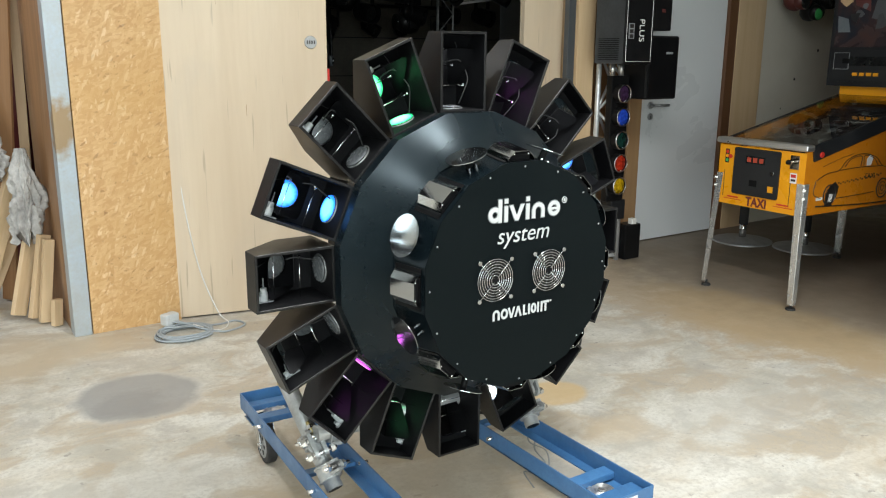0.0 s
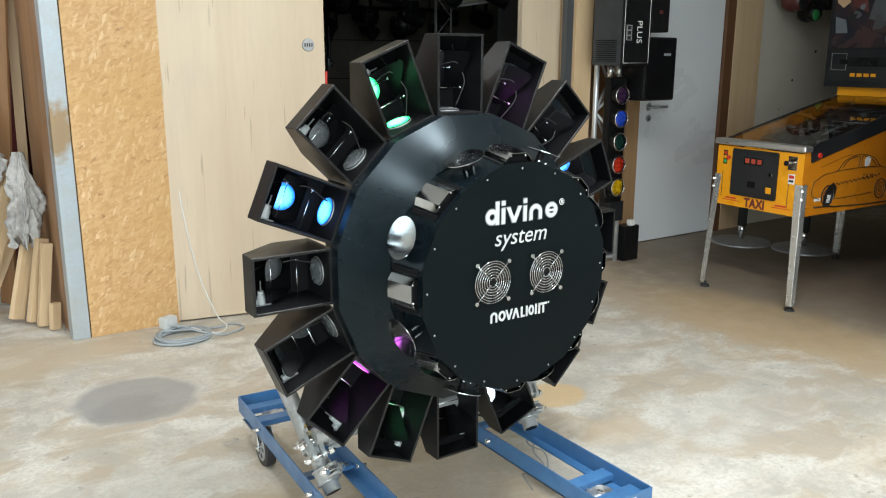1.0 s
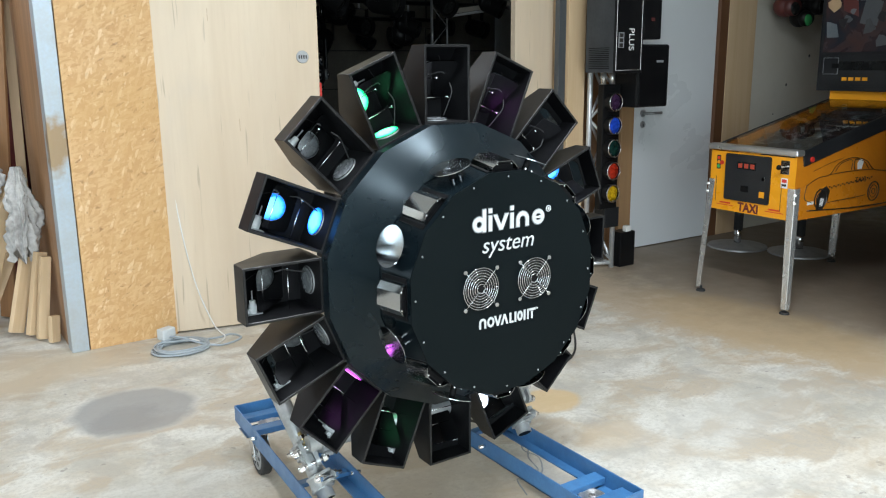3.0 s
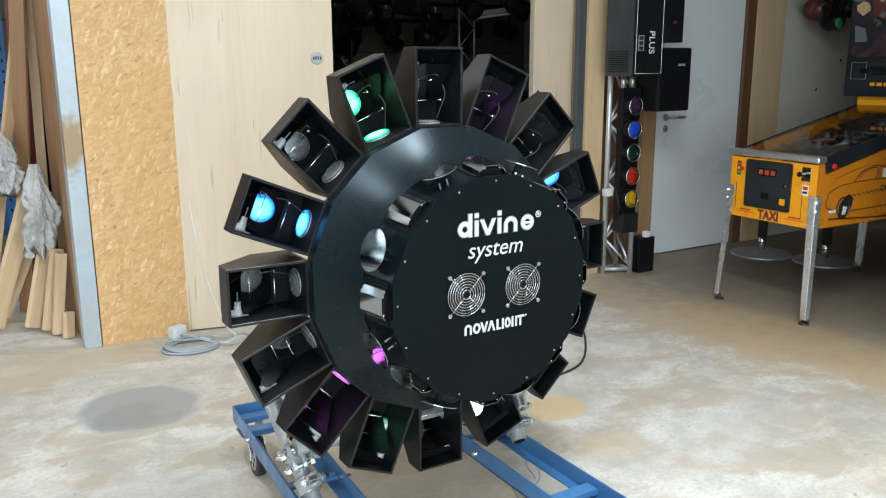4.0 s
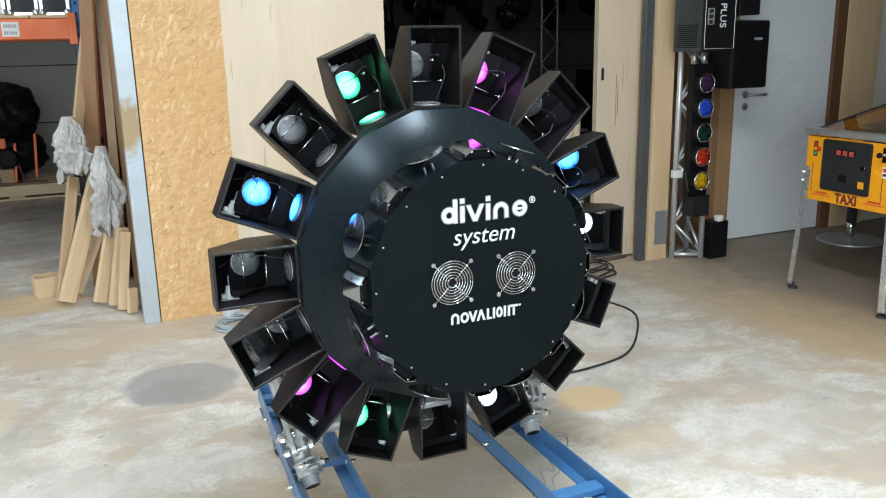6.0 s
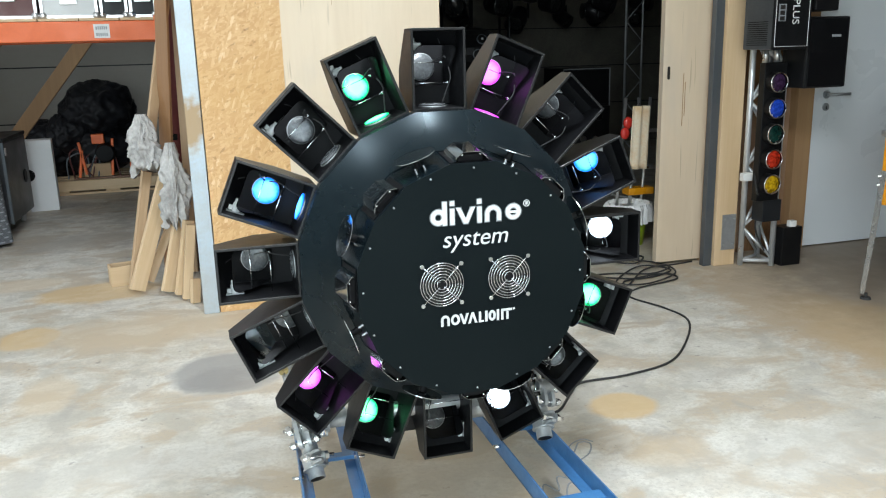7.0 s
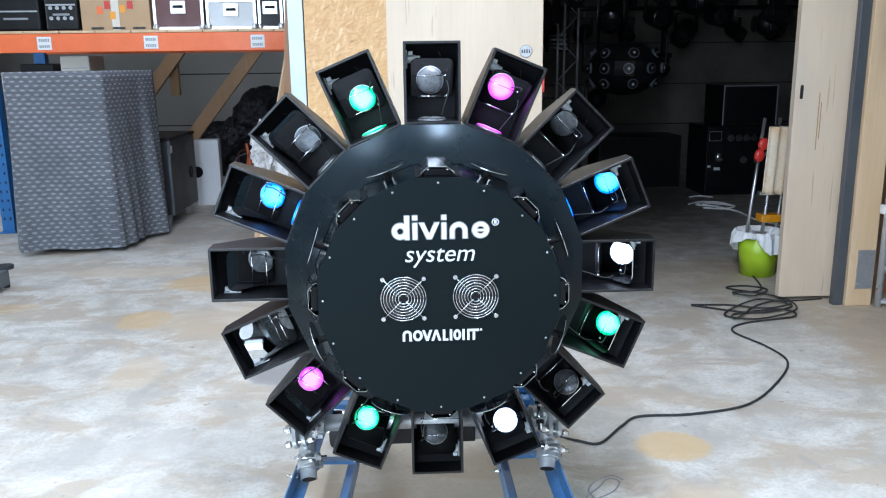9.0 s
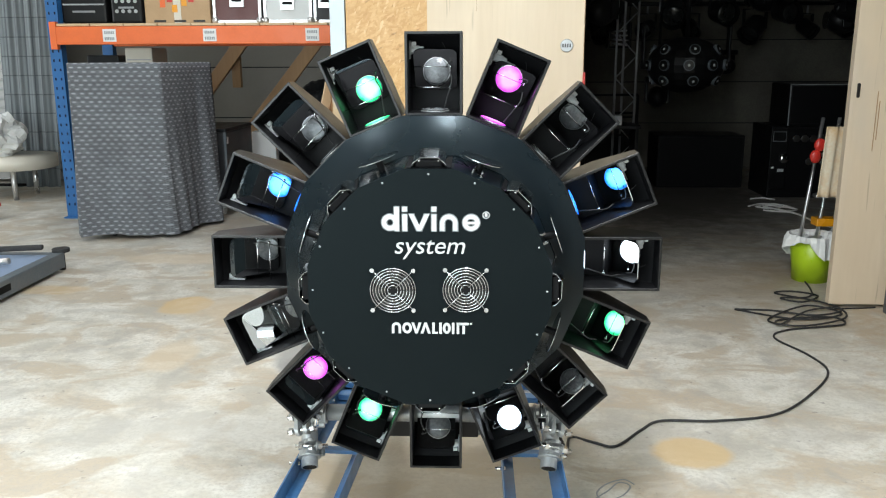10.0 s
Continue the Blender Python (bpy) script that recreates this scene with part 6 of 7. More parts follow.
for x, z0, z1, tilt in ((0.04, 0.03, 0.40, 5), (0.22, 0.06, 0.48, 4), (-0.19, 0.05, 0.38, -8), (-0.27, 0.02, 0.30, 10)):
    part("chair_bar", quick((0, 0, (z0 + z1) / 2), (0.026, 0.024, z1 - z0), 0.006), M_ORANGE, sawhorse, "orange bar", pose(x, 0, 0, 0, tilt, 0))
part("chair_back", quick((-0.06, 0.01, 0.40), (0.12, 0.03, 0.10), 0.01), M_ORANGE, sawhorse)
part("foot_bar", quick((0.0, 0.0, 0.012), (0.62, 0.03, 0.024), 0.004), M_DARKBROWN, sawhorse)
solo("wood_block", quick((0, 0, 0.075), (0.26, 0.16, 0.15), 0.006), M_CARTON, "brown wooden block on the pallet", "block", m=pose(-0.08, 9.0, 0.146))
rng = random.Random(11)
for k in range(5):
    bm = bmesh.new()
    x = -0.36 + 0.06 * k
    pts = [(x, 8.93, 0.155), (x + rng.uniform(-0.05, 0.1), 8.91, rng.uniform(0.25, 0.45)), (x + rng.uniform(0, 0.2), 8.95, rng.uniform(0.3, 0.5)), (x + rng.uniform(0.1, 0.3), 8.91, 0.16)]
    sweep(bm, spline(pts, 8), 0.008, 6)
    solo("hose", finish(bm, 0, True), rng.choice((M_RUBBER, M_CASERED, M_LIFT)), "loose hose looped on the pallet", "hose", "hoses")

# braces of the rear wall, in spruce darkened to carry the bay's shade
for a, b in (((0.22, 8.6, 1.78), (-0.78, 8.6, 0.55)), ((-1.2, 8.6, 0.98), (-0.58, 8.6, 1.76))):
    a, b = Vector(a), Vector(b)
    d = b - a
    m = Matrix.Translation((a + b) / 2) @ d.to_track_quat("Z", "Y").to_matrix().to_4x4()
    bm = bmesh.new()
    box(bm, (0, 0, 0), (0.06, 0.13, d.length), m)
    fixed("wall_brace", finish(bm, 0.004), M_BROWN_SHADE, "diagonal spruce brace before the wall, browned for shade", "brace")
fixed("wall_stud", quick((-0.87, 8.68, 1.5), (0.09, 0.07, 0.9), 0.004), M_BROWN_SHADE, "spruce stud before the wall, browned for shade", "stud")

# left end of the bay: curtain, table, bag, lift
bm = bmesh.new()
uv = bm.loops.layers.uv.new("weave")
cols, rowz = 60, 12
gr = []
for r in range(rowz + 1):
    gr.append([bm.verts.new((-3.40 + 0.56 * c / cols + 0.012 * r, 8.6 + 0.022 * math.sin(c * 0.50) + 0.010 * math.sin(c * 1.3 + r * 0.2), 0.0 + 3.2 * r / rowz)) for c in range(cols + 1)])
for r in range(rowz):
    for c in range(cols):
        f = bm.faces.new((gr[r][c], gr[r][c + 1], gr[r + 1][c + 1], gr[r + 1][c]))
        f.smooth = True
        for lp, (cc, rr) in zip(f.loops, ((c, r), (c + 1, r), (c + 1, r + 1), (c, r + 1))):
            lp[uv].uv = (0.017 * cc, 0.217 * rr)
cu = solo("curtain", bm, M_CURTAIN, "long grey checked curtain hanging in folds", "curtain")
md = cu.modifiers.new("thick", "SOLIDIFY")
md.thickness = 0.004
bm = bmesh.new()
for k in range(30):
    prism(bm, [(8.95, 0.03 + 0.1 * k), (8.965, 0.05 + 0.1 * k), (8.965, 0.11 + 0.1 * k), (8.95, 0.13 + 0.1 * k), (9.0, 0.13 + 0.1 * k), (9.0, 0.03 + 0.1 * k)], "x", -4.9, -2.9)
fixed("roller_shutter", finish(bm), M_WHITE, "white slatted roller shutter", "shutter")
tb = thing("low_table", pose(-3.32, 7.95, 0), "low cream round-edged table on metal legs", "table")
bm = bmesh.new()
prism(bm, rounded(1.5, 0.75, 0.33, 10), "z", 0.30, 0.42)
part("tabletop", finish(bm, 0.02, True, 3), M_CREAM, tb, "thick cream tabletop")
for x in (-0.5, -0.1, 0.45):
    for y in (-0.2, 0.2):
        part("leg", rod((x, y, 0), (x, y, 0.31), 0.025), M_ALU, tb)
part("cross_bar", rod((-0.5, 0, 0.12), (0.45, 0, 0.12), 0.015), M_INNER, tb)
bm = bmesh.new()
bmesh.ops.create_icosphere(bm, subdivisions=4, radius=1)
for v in bm.verts:
    d = 1 + 0.3 * noise.noise(v.co * 2.1) + 0.15 * noise.noise(v.co * 6)
    v.co = Vector((v.co.x * 0.30 * d, v.co.y * 0.24 * d, max(v.co.z * 0.24 * d, -0.17)))
solo("plastic_bag", finish(bm, 0, False), M_PAPER, "crumpled white plastic bag on the table", "bag", m=pose(-3.12, 7.9, 0.59))
bc2 = thing("red_trolley", pose(-2.62, 6.80, 0), "low red trolley on small castors", "trolley")
part("deck", quick((-0.2, 0, 0.10), (0.55, 0.30, 0.035), 0.008), M_RED, bc2)
for x in (-0.42, 0.03):
    for y in (-0.11, 0.11):
        part("castor", rod((x - 0.012, y, 0.035), (x + 0.012, y, 0.035), 0.035), M_RUBBER, bc2)
        part("castor_fork", quick((x, y, 0.065), (0.03, 0.035, 0.035), 0.003), M_STEEL, bc2)
lift = thing("lift_table", pose(-1.36, 4.55, 0, 0, 0, 0), "low grey lift platform with a pale blue mat on the floor", "lift")
bm = bmesh.new()
box(bm, (0.29, 0.0, 0.075), (0.07, 1.0, 0.10))
box(bm, (-0.29, 0.0, 0.075), (0.07, 1.0, 0.10))
box(bm, (0, 0.47, 0.075), (0.51, 0.06, 0.10))
box(bm, (0, -0.47, 0.075), (0.51, 0.06, 0.10))
part("base_frame", finish(bm, 0.006), M_LIFT, lift, "blue-grey steel frame")
part("mat", quick((0, 0, 0.105), (0.50, 0.87, 0.03), 0.004), M_LIFTBLUE, lift, "pale blue mat")
bm = bmesh.new()
cyl(bm, (0.29, 0.53, 0.12), (0.29, 0.53, 0.145), 0.055, seg=28)
cyl(bm, (0.29, 0.53, 0.0), (0.29, 0.53, 0.12), 0.02, seg=16)
part("knob", finish(bm, 0.004), M_RUBBER, lift, "round black knob")
part("lever", quick((0.12, 0.38, 0.17), (0.40, 0.05, 0.03), 0.008), M_RUBBER, lift, "black lever", pose(0, 0, 0, 0, 0, 14))
part("pipe", rod((-0.05, 0.1, 0.14), (0.18, 0.12, 0.16), 0.02), M_ALU, lift)
part("pipe", rod((-0.08, 0.15, 0.10), (-0.16, 0.2, 0.75), 0.022), M_ALU, lift)
part("frame_slot", quick((0.3255, -0.2, 0.075), (0.003, 0.12, 0.04)), M_INNER, lift)

# ---- timber leaning at the end of the partition ----
def plank(a, b, w, t, turn=0.0, mt=None, label="offcut of pale spruce leaning against the partition"):
    a, b = Vector(a), Vector(b)
    d = b - a
    bm = bmesh.new()
    m = d.to_track_quat("Z", "Y").to_matrix().to_4x4() @ Matrix.Rotation(radians(turn), 4, "Z")
    box(bm, (0, 0, d.length / 2), (w, t, d.length))
    solo("plank", finish(bm, 0.003), mt or M_SPRUCE, label, "plank", "leaning timber", Matrix.Translation(a) @ m)


plank((0.50, 4.90, 0.035), (0.76, 5.02, 0.78), 0.085, 0.035, 90)
plank((0.67, 4.82, 0.03), (0.80, 4.90, 0.52), 0.075, 0.03, 90)
plank((0.74, 4.76, 0.02), (0.825, 4.80, 0.44), 0.06, 0.035, 90)
plank((0.775, 4.70, 0.01), (0.835, 4.72, 0.43), 0.05, 0.04, 80)
plank((0.56, 5.10, 0.03), (0.82, 5.12, 0.6), 0.05, 0.03, 90)
plank((0.47, 5.02, 0.01), (0.93, 5.36, 2.25), 0.055, 0.03, 80, M_BATTEN, "tall thin spruce batten leaning in the corner")
plank((0.82, 5.30, 0.01), (0.88, 5.30, 2.30), 0.05, 0.025, 80, M_BATTEN, "tall thin spruce batten leaning in the corner")
plank((0.68, 5.22, 0.01), (0.84, 5.10, 2.4), 0.09, 0.02, 85, M_BROWN, "tall brown board leaning in the corner")
plank((0.82, 4.62, 0.005), (0.832, 4.63, 0.14), 0.05, 0.03, 80)
bx = thing("wooden_crate", pose(0.40, 5.22, 0, 0, 0, 12), "small open wooden crate of raw boards", "crate")
for s in (-1, 1):
    part("crate_board", quick((0, s * 0.055, 0.06), (0.15, 0.014, 0.12), 0.002), M_SPRUCE_X, bx)
    part("crate_board", quick((s * 0.07, 0, 0.06), (0.014, 0.096, 0.12), 0.002), M_SPRUCE_X, bx)
part("crate_board", quick((0, 0, 0.018), (0.126, 0.096, 0.012)), M_SPRUCE_X, bx)
part("crate_block", quick((0, 0, 0.045), (0.10, 0.08, 0.04), 0.003), M_BROWN, bx)
solo("rolled_tarpaulin", rod((0.80, 5.45, 0.02), (0.86, 5.42, 2.6), 0.085, 24), M_MAROON, "tall maroon rolled tarpaulin standing in the corner", "tarpaulin")
for z in (0.66, 0.84):
    bm = bmesh.new()
    cyl(bm, (0.815, 5.445, z), (0.817, 5.444, z + 0.04), 0.088, seg=24)
    solo("strap", finish(bm), M_INNER, "black strap round the tarpaulin", "strap")


def rag(m, w, d, h, seed, label):
    """A crumpled cloth hanging from its top: gathered there, with sharp folds that open downwards."""
    bm = bmesh.new()
    nu, nv = 110, 60
    off = Vector((seed * 3.1, seed * 1.7, 0))
    grid = []
    for j in range(nv + 1):
        f = j / nv
        wide = 0.30 + 0.80 * math.sin(min(f * 1.25, 1) * math.pi * 0.5) - 0.25 * max(0, f - 0.75) * 4 * 0.5
        row = []
        for i in range(nu):
            a = 2 * math.pi * i / nu
            q = Vector((math.cos(a) * 1.3, math.sin(a) * 1.3, f * 2.2)) + off
            ridge = 1 - 2 * abs(noise.noise(Vector((q.x * 2.1, q.y * 2.1, f * 2.6 + seed))))
            crease = 1 - 2.4 * abs(noise.noise(q * 3.9))
            rr = wide * (0.62 + 0.52 * (ridge - 0.35) + 0.24 * (crease - 0.4) + 0.34 * noise.noise(q * 1.1))
            fold = 0.35 * noise.noise(Vector((q.x * 1.3, q.z * 2.4, seed))) * f
            rr *= 1 + fold
            low = 0.10 * noise.noise(Vector((math.cos(a) * 2, math.sin(a) * 2, seed))) * f
            row.append(bm.verts.new((rr * w * math.cos(a) + 0.03 * f * noise.noise(Vector((f * 3, seed, 0))), rr * d * math.sin(a), h * (1 - 2 * f) + low)))
        grid.append(row)
    for ra, rb in zip(grid, grid[1:]):
        for i in range(nu):
            bm.faces.new((ra[i], rb[i], rb[(i + 1) % nu], ra[(i + 1) % nu]))
    bm.faces.new(grid[0])
    bm.faces.new(grid[-1][::-1])
    solo("rag", finish(bm, 0, True), M_RAG, label, "rag", "paint rags", m)


rag(pose(0.62, 4.96, 0.885), 0.092, 0.07, 0.150, 1, "grey paint-stained rag hung over a batten")
rag(pose(0.765, 4.84, 0.65), 0.085, 0.06, 0.230, 2, "long grey paint-stained rag hung over the planks")

# ---- cables on the floor ----
def cord(name, pts, r, mt, label, cat="cable", per=10):
    bm = bmesh.new()
    sweep(bm, spline(pts, per), r, 8)
    return solo(name, finish(bm, 0, True), mt, label, cat)


cord("power_cable", [(1.84, 2.30, 0.34), (1.93, 2.45, 0.10), (1.98, 2.72, 0.008), (2.06, 2.68, 0.007), (2.133, 2.655, 0.007), (2.25, 2.79, 0.007), (2.34, 2.869, 0.007), (2.551, 2.875, 0.007), (2.80, 2.945, 0.007), (3.02, 3.16, 0.007), (3.176, 3.395, 0.007), (3.17, 3.60, 0.007), (3.10, 3.836, 0.007), (3.22, 3.96, 0.007), (3.52, 4.04, 0.010), (3.50, 4.16, 0.012), (3.22, 4.10, 0.012), (3.20, 4.02, 0.016), (3.42, 4.25, 0.016), (3.60, 4.30, 0.018), (3.56, 4.12, 0.018), (3.30, 4.00, 0.014), (3.16, 4.10, 0.012), (3.45, 4.34, 0.018), (3.58, 4.20, 0.016), (3.33, 4.12, 0.010), (3.049, 4.295, 0.007)], 0.0052, M_RUBBER, "long black power cable winding over the floor")
cord("power_cable", [(3.05, 4.30, 0.007), (3.25, 4.28, 0.007), (3.42, 4.16, 0.02), (3.60, 4.25, 0.022), (3.55, 4.42, 0.018), (3.38, 4.62, 0.007), (3.50, 4.66, 0.007), (3.60, 4.56, 0.010), (3.45, 4.40, 0.02), (3.36, 4.48, 0.02), (3.52, 4.50, 0.02), (3.62, 4.72, 0.008), (3.70, 5.2, 0.007)], 0.0052, M_RUBBER, "loops of black power cable by the door leaf")
cord("thin_cable", [(3.60, 4.33, 0.005), (3.75, 4.345, 0.005), (3.83, 4.36, 0.005)], 0.004, M_RUBBER, "thin black cable along the door leaf")
pts = []
rng = random.Random(3)
for k in range(118):
    a = 2 * math.pi * k / 14
    lap = k // 14
    rr = (0.112, 0.098, 0.118, 0.088, 0.106, 0.094, 0.115, 0.101, 0.090)[lap] + rng.uniform(-0.004, 0.004)
    pts.append((1.325 + 0.006 * math.sin(lap * 2.1) + rr * math.cos(a) * 1.15, 4.150 + 0.006 * math.cos(lap * 1.7) + rr * math.sin(a), 0.006 + 0.0055 * (lap // 2) + 0.0015 * math.sin(k)))
pts += [(1.50, 4.20, 0.008), (1.60, 4.22, 0.006), (1.62, 4.13, 0.006), (1.50, 4.08, 0.006), (1.40, 4.11, 0.03), (1.33, 4.19, 0.05), (1.29, 4.245, 0.045)]
cord("extension_cord", pts, 0.0052, M_GREYCORD, "coil of grey extension cord on the floor by the board wall", per=5)
pl = thing("adaptor", pose(1.285, 4.265, 0.028, 0, 0, 25), "grey plug adaptor on the coiled cord", "plug")
part("adaptor_body", quick((0, 0, 0.030), (0.080, 0.052, 0.058), 0.008), M_CASEGREY, pl)
part("socket_face", rod((0, -0.027, 0.036), (0, -0.030, 0.036), 0.02, 20), M_CASEGREY, pl)
cord("hanging_wire", [(1.402, 4.41, 2.9), (1.398, 4.41, 2.0), (1.405, 4.40, 1.2), (1.42, 4.395, 0.7), (1.47, 4.36, 0.3), (1.53, 4.28, 0.06), (1.56, 4.20, 0.006), (1.48, 4.12, 0.006), (1.38, 4.2, 0.03)], 0.0035, M_WHITECORD, "thin pale wire hanging down the plywood door")

# faint grey scrawl on the concrete
for pts in ([(1.83, 2.09), (1.87, 2.19), (1.90, 2.14), (1.93, 2.22), (1.97, 2.20), (2.0, 2.29), (2.06, 2.36), (2.10, 2.41), (2.134, 2.39), (2.10, 2.33), (2.04, 2.29)], [(1.90, 2.08), (1.94, 2.16), (1.98, 2.19), (2.03, 2.27), (2.02, 2.34), (2.06, 2.40), (2.12, 2.43), (2.15, 2.40)]):
    bm = bmesh.new()
    sweep(bm, spline([(x, y, -0.0005) for x, y in pts], 6), 0.0032, 5)
    fixed("floor_scrawl", finish(bm), M_PRINTGREY, "thin grey scrawl on the concrete floor", "scrawl")

# ---- the unlit back room ----
bk = thing("bucket", pose(3.71, 4.96, 0), "lime green plastic bucket with white film over its rim", "bucket")
bm = bmesh.new()
cyl(bm, (0, 0, 0.0), (0, 0, 0.27), 0.105, 0.135, 36, caps=False)
cyl(bm, (0, 0, 0.0), (0, 0, 0.008), 0.104, 0.105, 36)
part("bucket_body", finish(bm, 0, True), M_LIME, bk).modifiers.new("thick", "SOLIDIFY").thickness = 0.003
bm = bmesh.new()
nseg = 48
lev = []
for r_, z_, wob in ((0.10, 0.20, 0.006), (0.125, 0.275, 0.008), (0.146, 0.29, 0.006), (0.158, 0.26, 0.012), (0.160, 0.20, 0.02)):
    row = []
    for k in range(nseg):
        a = 2 * math.pi * k / nseg
        ww = wob * math.sin(k * 2.3 + r_ * 40) + wob * 0.6 * math.sin(k * 1.1)
        drop = 0.05 * (math.sin(a * 2 + 0.4) + 0.4 * math.sin(a * 5)) if z_ == 0.20 and r_ > 0.12 else 0
        row.append(bm.verts.new(((r_ + ww) * math.cos(a), (r_ + ww) * math.sin(a), z_ + drop)))
    lev.append(row)
for a, b in zip(lev, lev[1:]):
    for k in range(nseg):
        bm.faces.new((a[k], a[(k + 1) % nseg], b[(k + 1) % nseg], b[k]))
part("film_liner", finish(bm), M_PAPER, bk, "white crumpled film over the rim").modifiers.new("thick", "SOLIDIFY").thickness = 0.002
lad = thing("step_ladder", pose(3.845, 5.05, 0), "white folding step ladder leaning behind the door leaf", "ladder")
for dx in (-0.13, -0.03, 0.06):
    part("ladder_rail", rod((dx - 0.10, -0.06, 0.0), (dx + 0.06, 0.10, 0.98), 0.011, 12), M_ALU, lad, "white rail")
for z in (0.25, 0.5, 0.75):
    part("ladder_step", quick((-0.055 + z * 0.16, -0.02 + 0.16 * z, z), (0.24, 0.06, 0.02), 0.003), M_ALU, lad)
part("yellow_tray", quick((0.0, 0.02, 0.345), (0.2, 0.10, 0.05), 0.008), M_YELLOW, lad, "yellow tray")
bm = bmesh.new()
gx, gz = 10, 16
gg = [[bm.verts.new((3.700 + 0.13 * i / gx + 0.03 * j / gz, 4.93 + 0.02 * math.sin(i * 1.3) + 0.03 * (j / gz), 0.52 + 0.42 * j / gz)) for i in range(gx + 1)] for j in range(gz + 1)]
for j in range(gz):
    for i in range(gx):
        bm.faces.new((gg[j][i], gg[j][i + 1], gg[j + 1][i + 1], gg[j + 1][i])).smooth = True
tw = solo("towel", bm, M_TOWEL, "stained beige towel hung over the ladder", "towel")
tw.modifiers.new("thick", "SOLIDIFY").thickness = 0.008
gl = thing("work_gloves", pose(3.62, 4.98, 0.80), "red and grey work gloves stuck on the ladder", "gloves")
for x, z in ((0.08, 0.03), (0.06, -0.04)):
    bm = bmesh.new()
    ball(bm, (x, 0, z), 0.034, 14, (1, 0.6, 1.2))
    part("glove", finish(bm, 0, True), M_RED, gl)
for pts in ([(4.15, 7.50, 0.008), (4.32, 7.62, 0.01), (4.46, 7.50, 0.012), (4.34, 7.36, 0.012), (4.20, 7.44, 0.016), (4.40, 7.55, 0.02), (4.52, 7.38, 0.01), (4.40, 7.20, 0.008)], [(4.22, 7.30, 0.008), (4.38, 7.22, 0.01), (4.52, 7.32, 0.014), (4.36, 7.46, 0.02), (4.26, 7.40, 0.024), (4.44, 7.16, 0.008), (4.46, 6.9, 0.008), (4.46, 6.7, 0.008), (4.60, 6.3, 0.008)], [(4.30, 7.9, 0.008), (4.42, 7.95, 0.01), (4.52, 7.86, 0.008)]):
    cord("white_cable", pts, 0.008, M_WHITECORD, "white cable lying in loops on the dark floor")

ballf = thing("ball_light", pose(3.622, 8.0, 1.274), "round black effect light with rows of lenses, hanging", "stage light")
bm = bmesh.new()
ball(bm, (0, 0, 0), 0.36, 24, (1, 1, 0.72))
part("shell", finish(bm, 0, False), M_BLACK, ballf, "faceted black shell")
for row, (el, n_) in enumerate(((0, 10), (32, 7), (-32, 7))):
    for k in range(n_):
        a = 2 * math.pi * (k + 0.25) / n_
        e = Vector((math.cos(a) * math.cos(radians(el)) * 0.36, math.sin(a) * math.cos(radians(el)) * 0.36, math.sin(radians(el)) * 0.36 * 0.72))
        u = e.normalized()
        part("lens_tube", rod(e - u * 0.02, e + u * 0.015, 0.050, 20), M_LIFT, ballf)
        part("lens", rod(e + u * 0.012, e + u * 0.020, 0.042, 20), M_GLASSDARK, ballf, "dark glass lens")
        part("bulb", rod(e + u * 0.019, e + u * 0.023, 0.012, 12), M_CASEGREY, ballf)
part("hanger", rod((0, 0, 0.25), (0, 0, 1.7), 0.02), M_BLACK, ballf)
for s in (-1, 1):
    part("side_knob", rod((s * 0.34, 0, 0), (s * 0.42, 0, 0), 0.04), M_BLACK, ballf)
    part("yoke_arm", quick((s * 0.40, 0, 0.16), (0.02, 0.06, 0.40), 0.004), M_BLACK, ballf)


def dark_box(name, x, y, z, w, d, h, label, cat, edge=False, turn=0):
    t = thing(name, pose(x, y, z, 0, 0, turn), label, cat)
    part("case_body", quick((0, 0, h / 2), (w, d, h), 0.01), M_BLACK, t)
    part("front_panel", quick((0, -d / 2 - 0.004, h / 2), (w - 0.05, 0.008, h - 0.05), 0.003), M_INNER, t)
    if edge:
        for s in (-1, 1):
            part("edge", quick((s * (w / 2 - 0.006), -d / 2 - 0.004, h / 2), (0.010, 0.010, h), 0.001), M_PLATE, t)
        part("edge", quick((0, -d / 2 - 0.004, h - 0.006), (w, 0.010, 0.010), 0.001), M_PLATE, t)
    return t


dark_box("speaker_cabinet", 4.90, 8.26, 0.70, 0.55, 0.5, 0.395, "black speaker cabinet with pale edges", "loudspeaker", True)
dark_box("equipment_rack", 4.84, 8.3, 0.0, 0.70, 0.55, 0.695, "black equipment rack carrying the speaker", "rack")
dark_box("stage_case", 4.0, 8.9, 0.0, 0.9, 0.5, 0.55, "black stage case in the dark room", "case")
dark_box("stage_case", 3.0, 9.2, 0.0, 0.8, 0.5, 0.62, "black stage case in the dark room", "case")
dark_box("stage_case", 5.75, 7.2, 0.0, 0.6, 0.6, 1.1, "tall black stage case in the dark room", "case")
dark_box("stage_case", 2.2, 8.6, 0.0, 0.7, 0.5, 0.9, "black stage case in the dark room", "case", True)
dark_box("stage_case", 1.9, 6.6, 0.0, 0.7, 0.7, 1.0, "black stage case near the doorway", "case")
dark_box("hanging_speaker", 4.25, 10.205, 1.0, 0.26, 0.24, 0.42, "black loudspeaker on the beige wall", "loudspeaker")
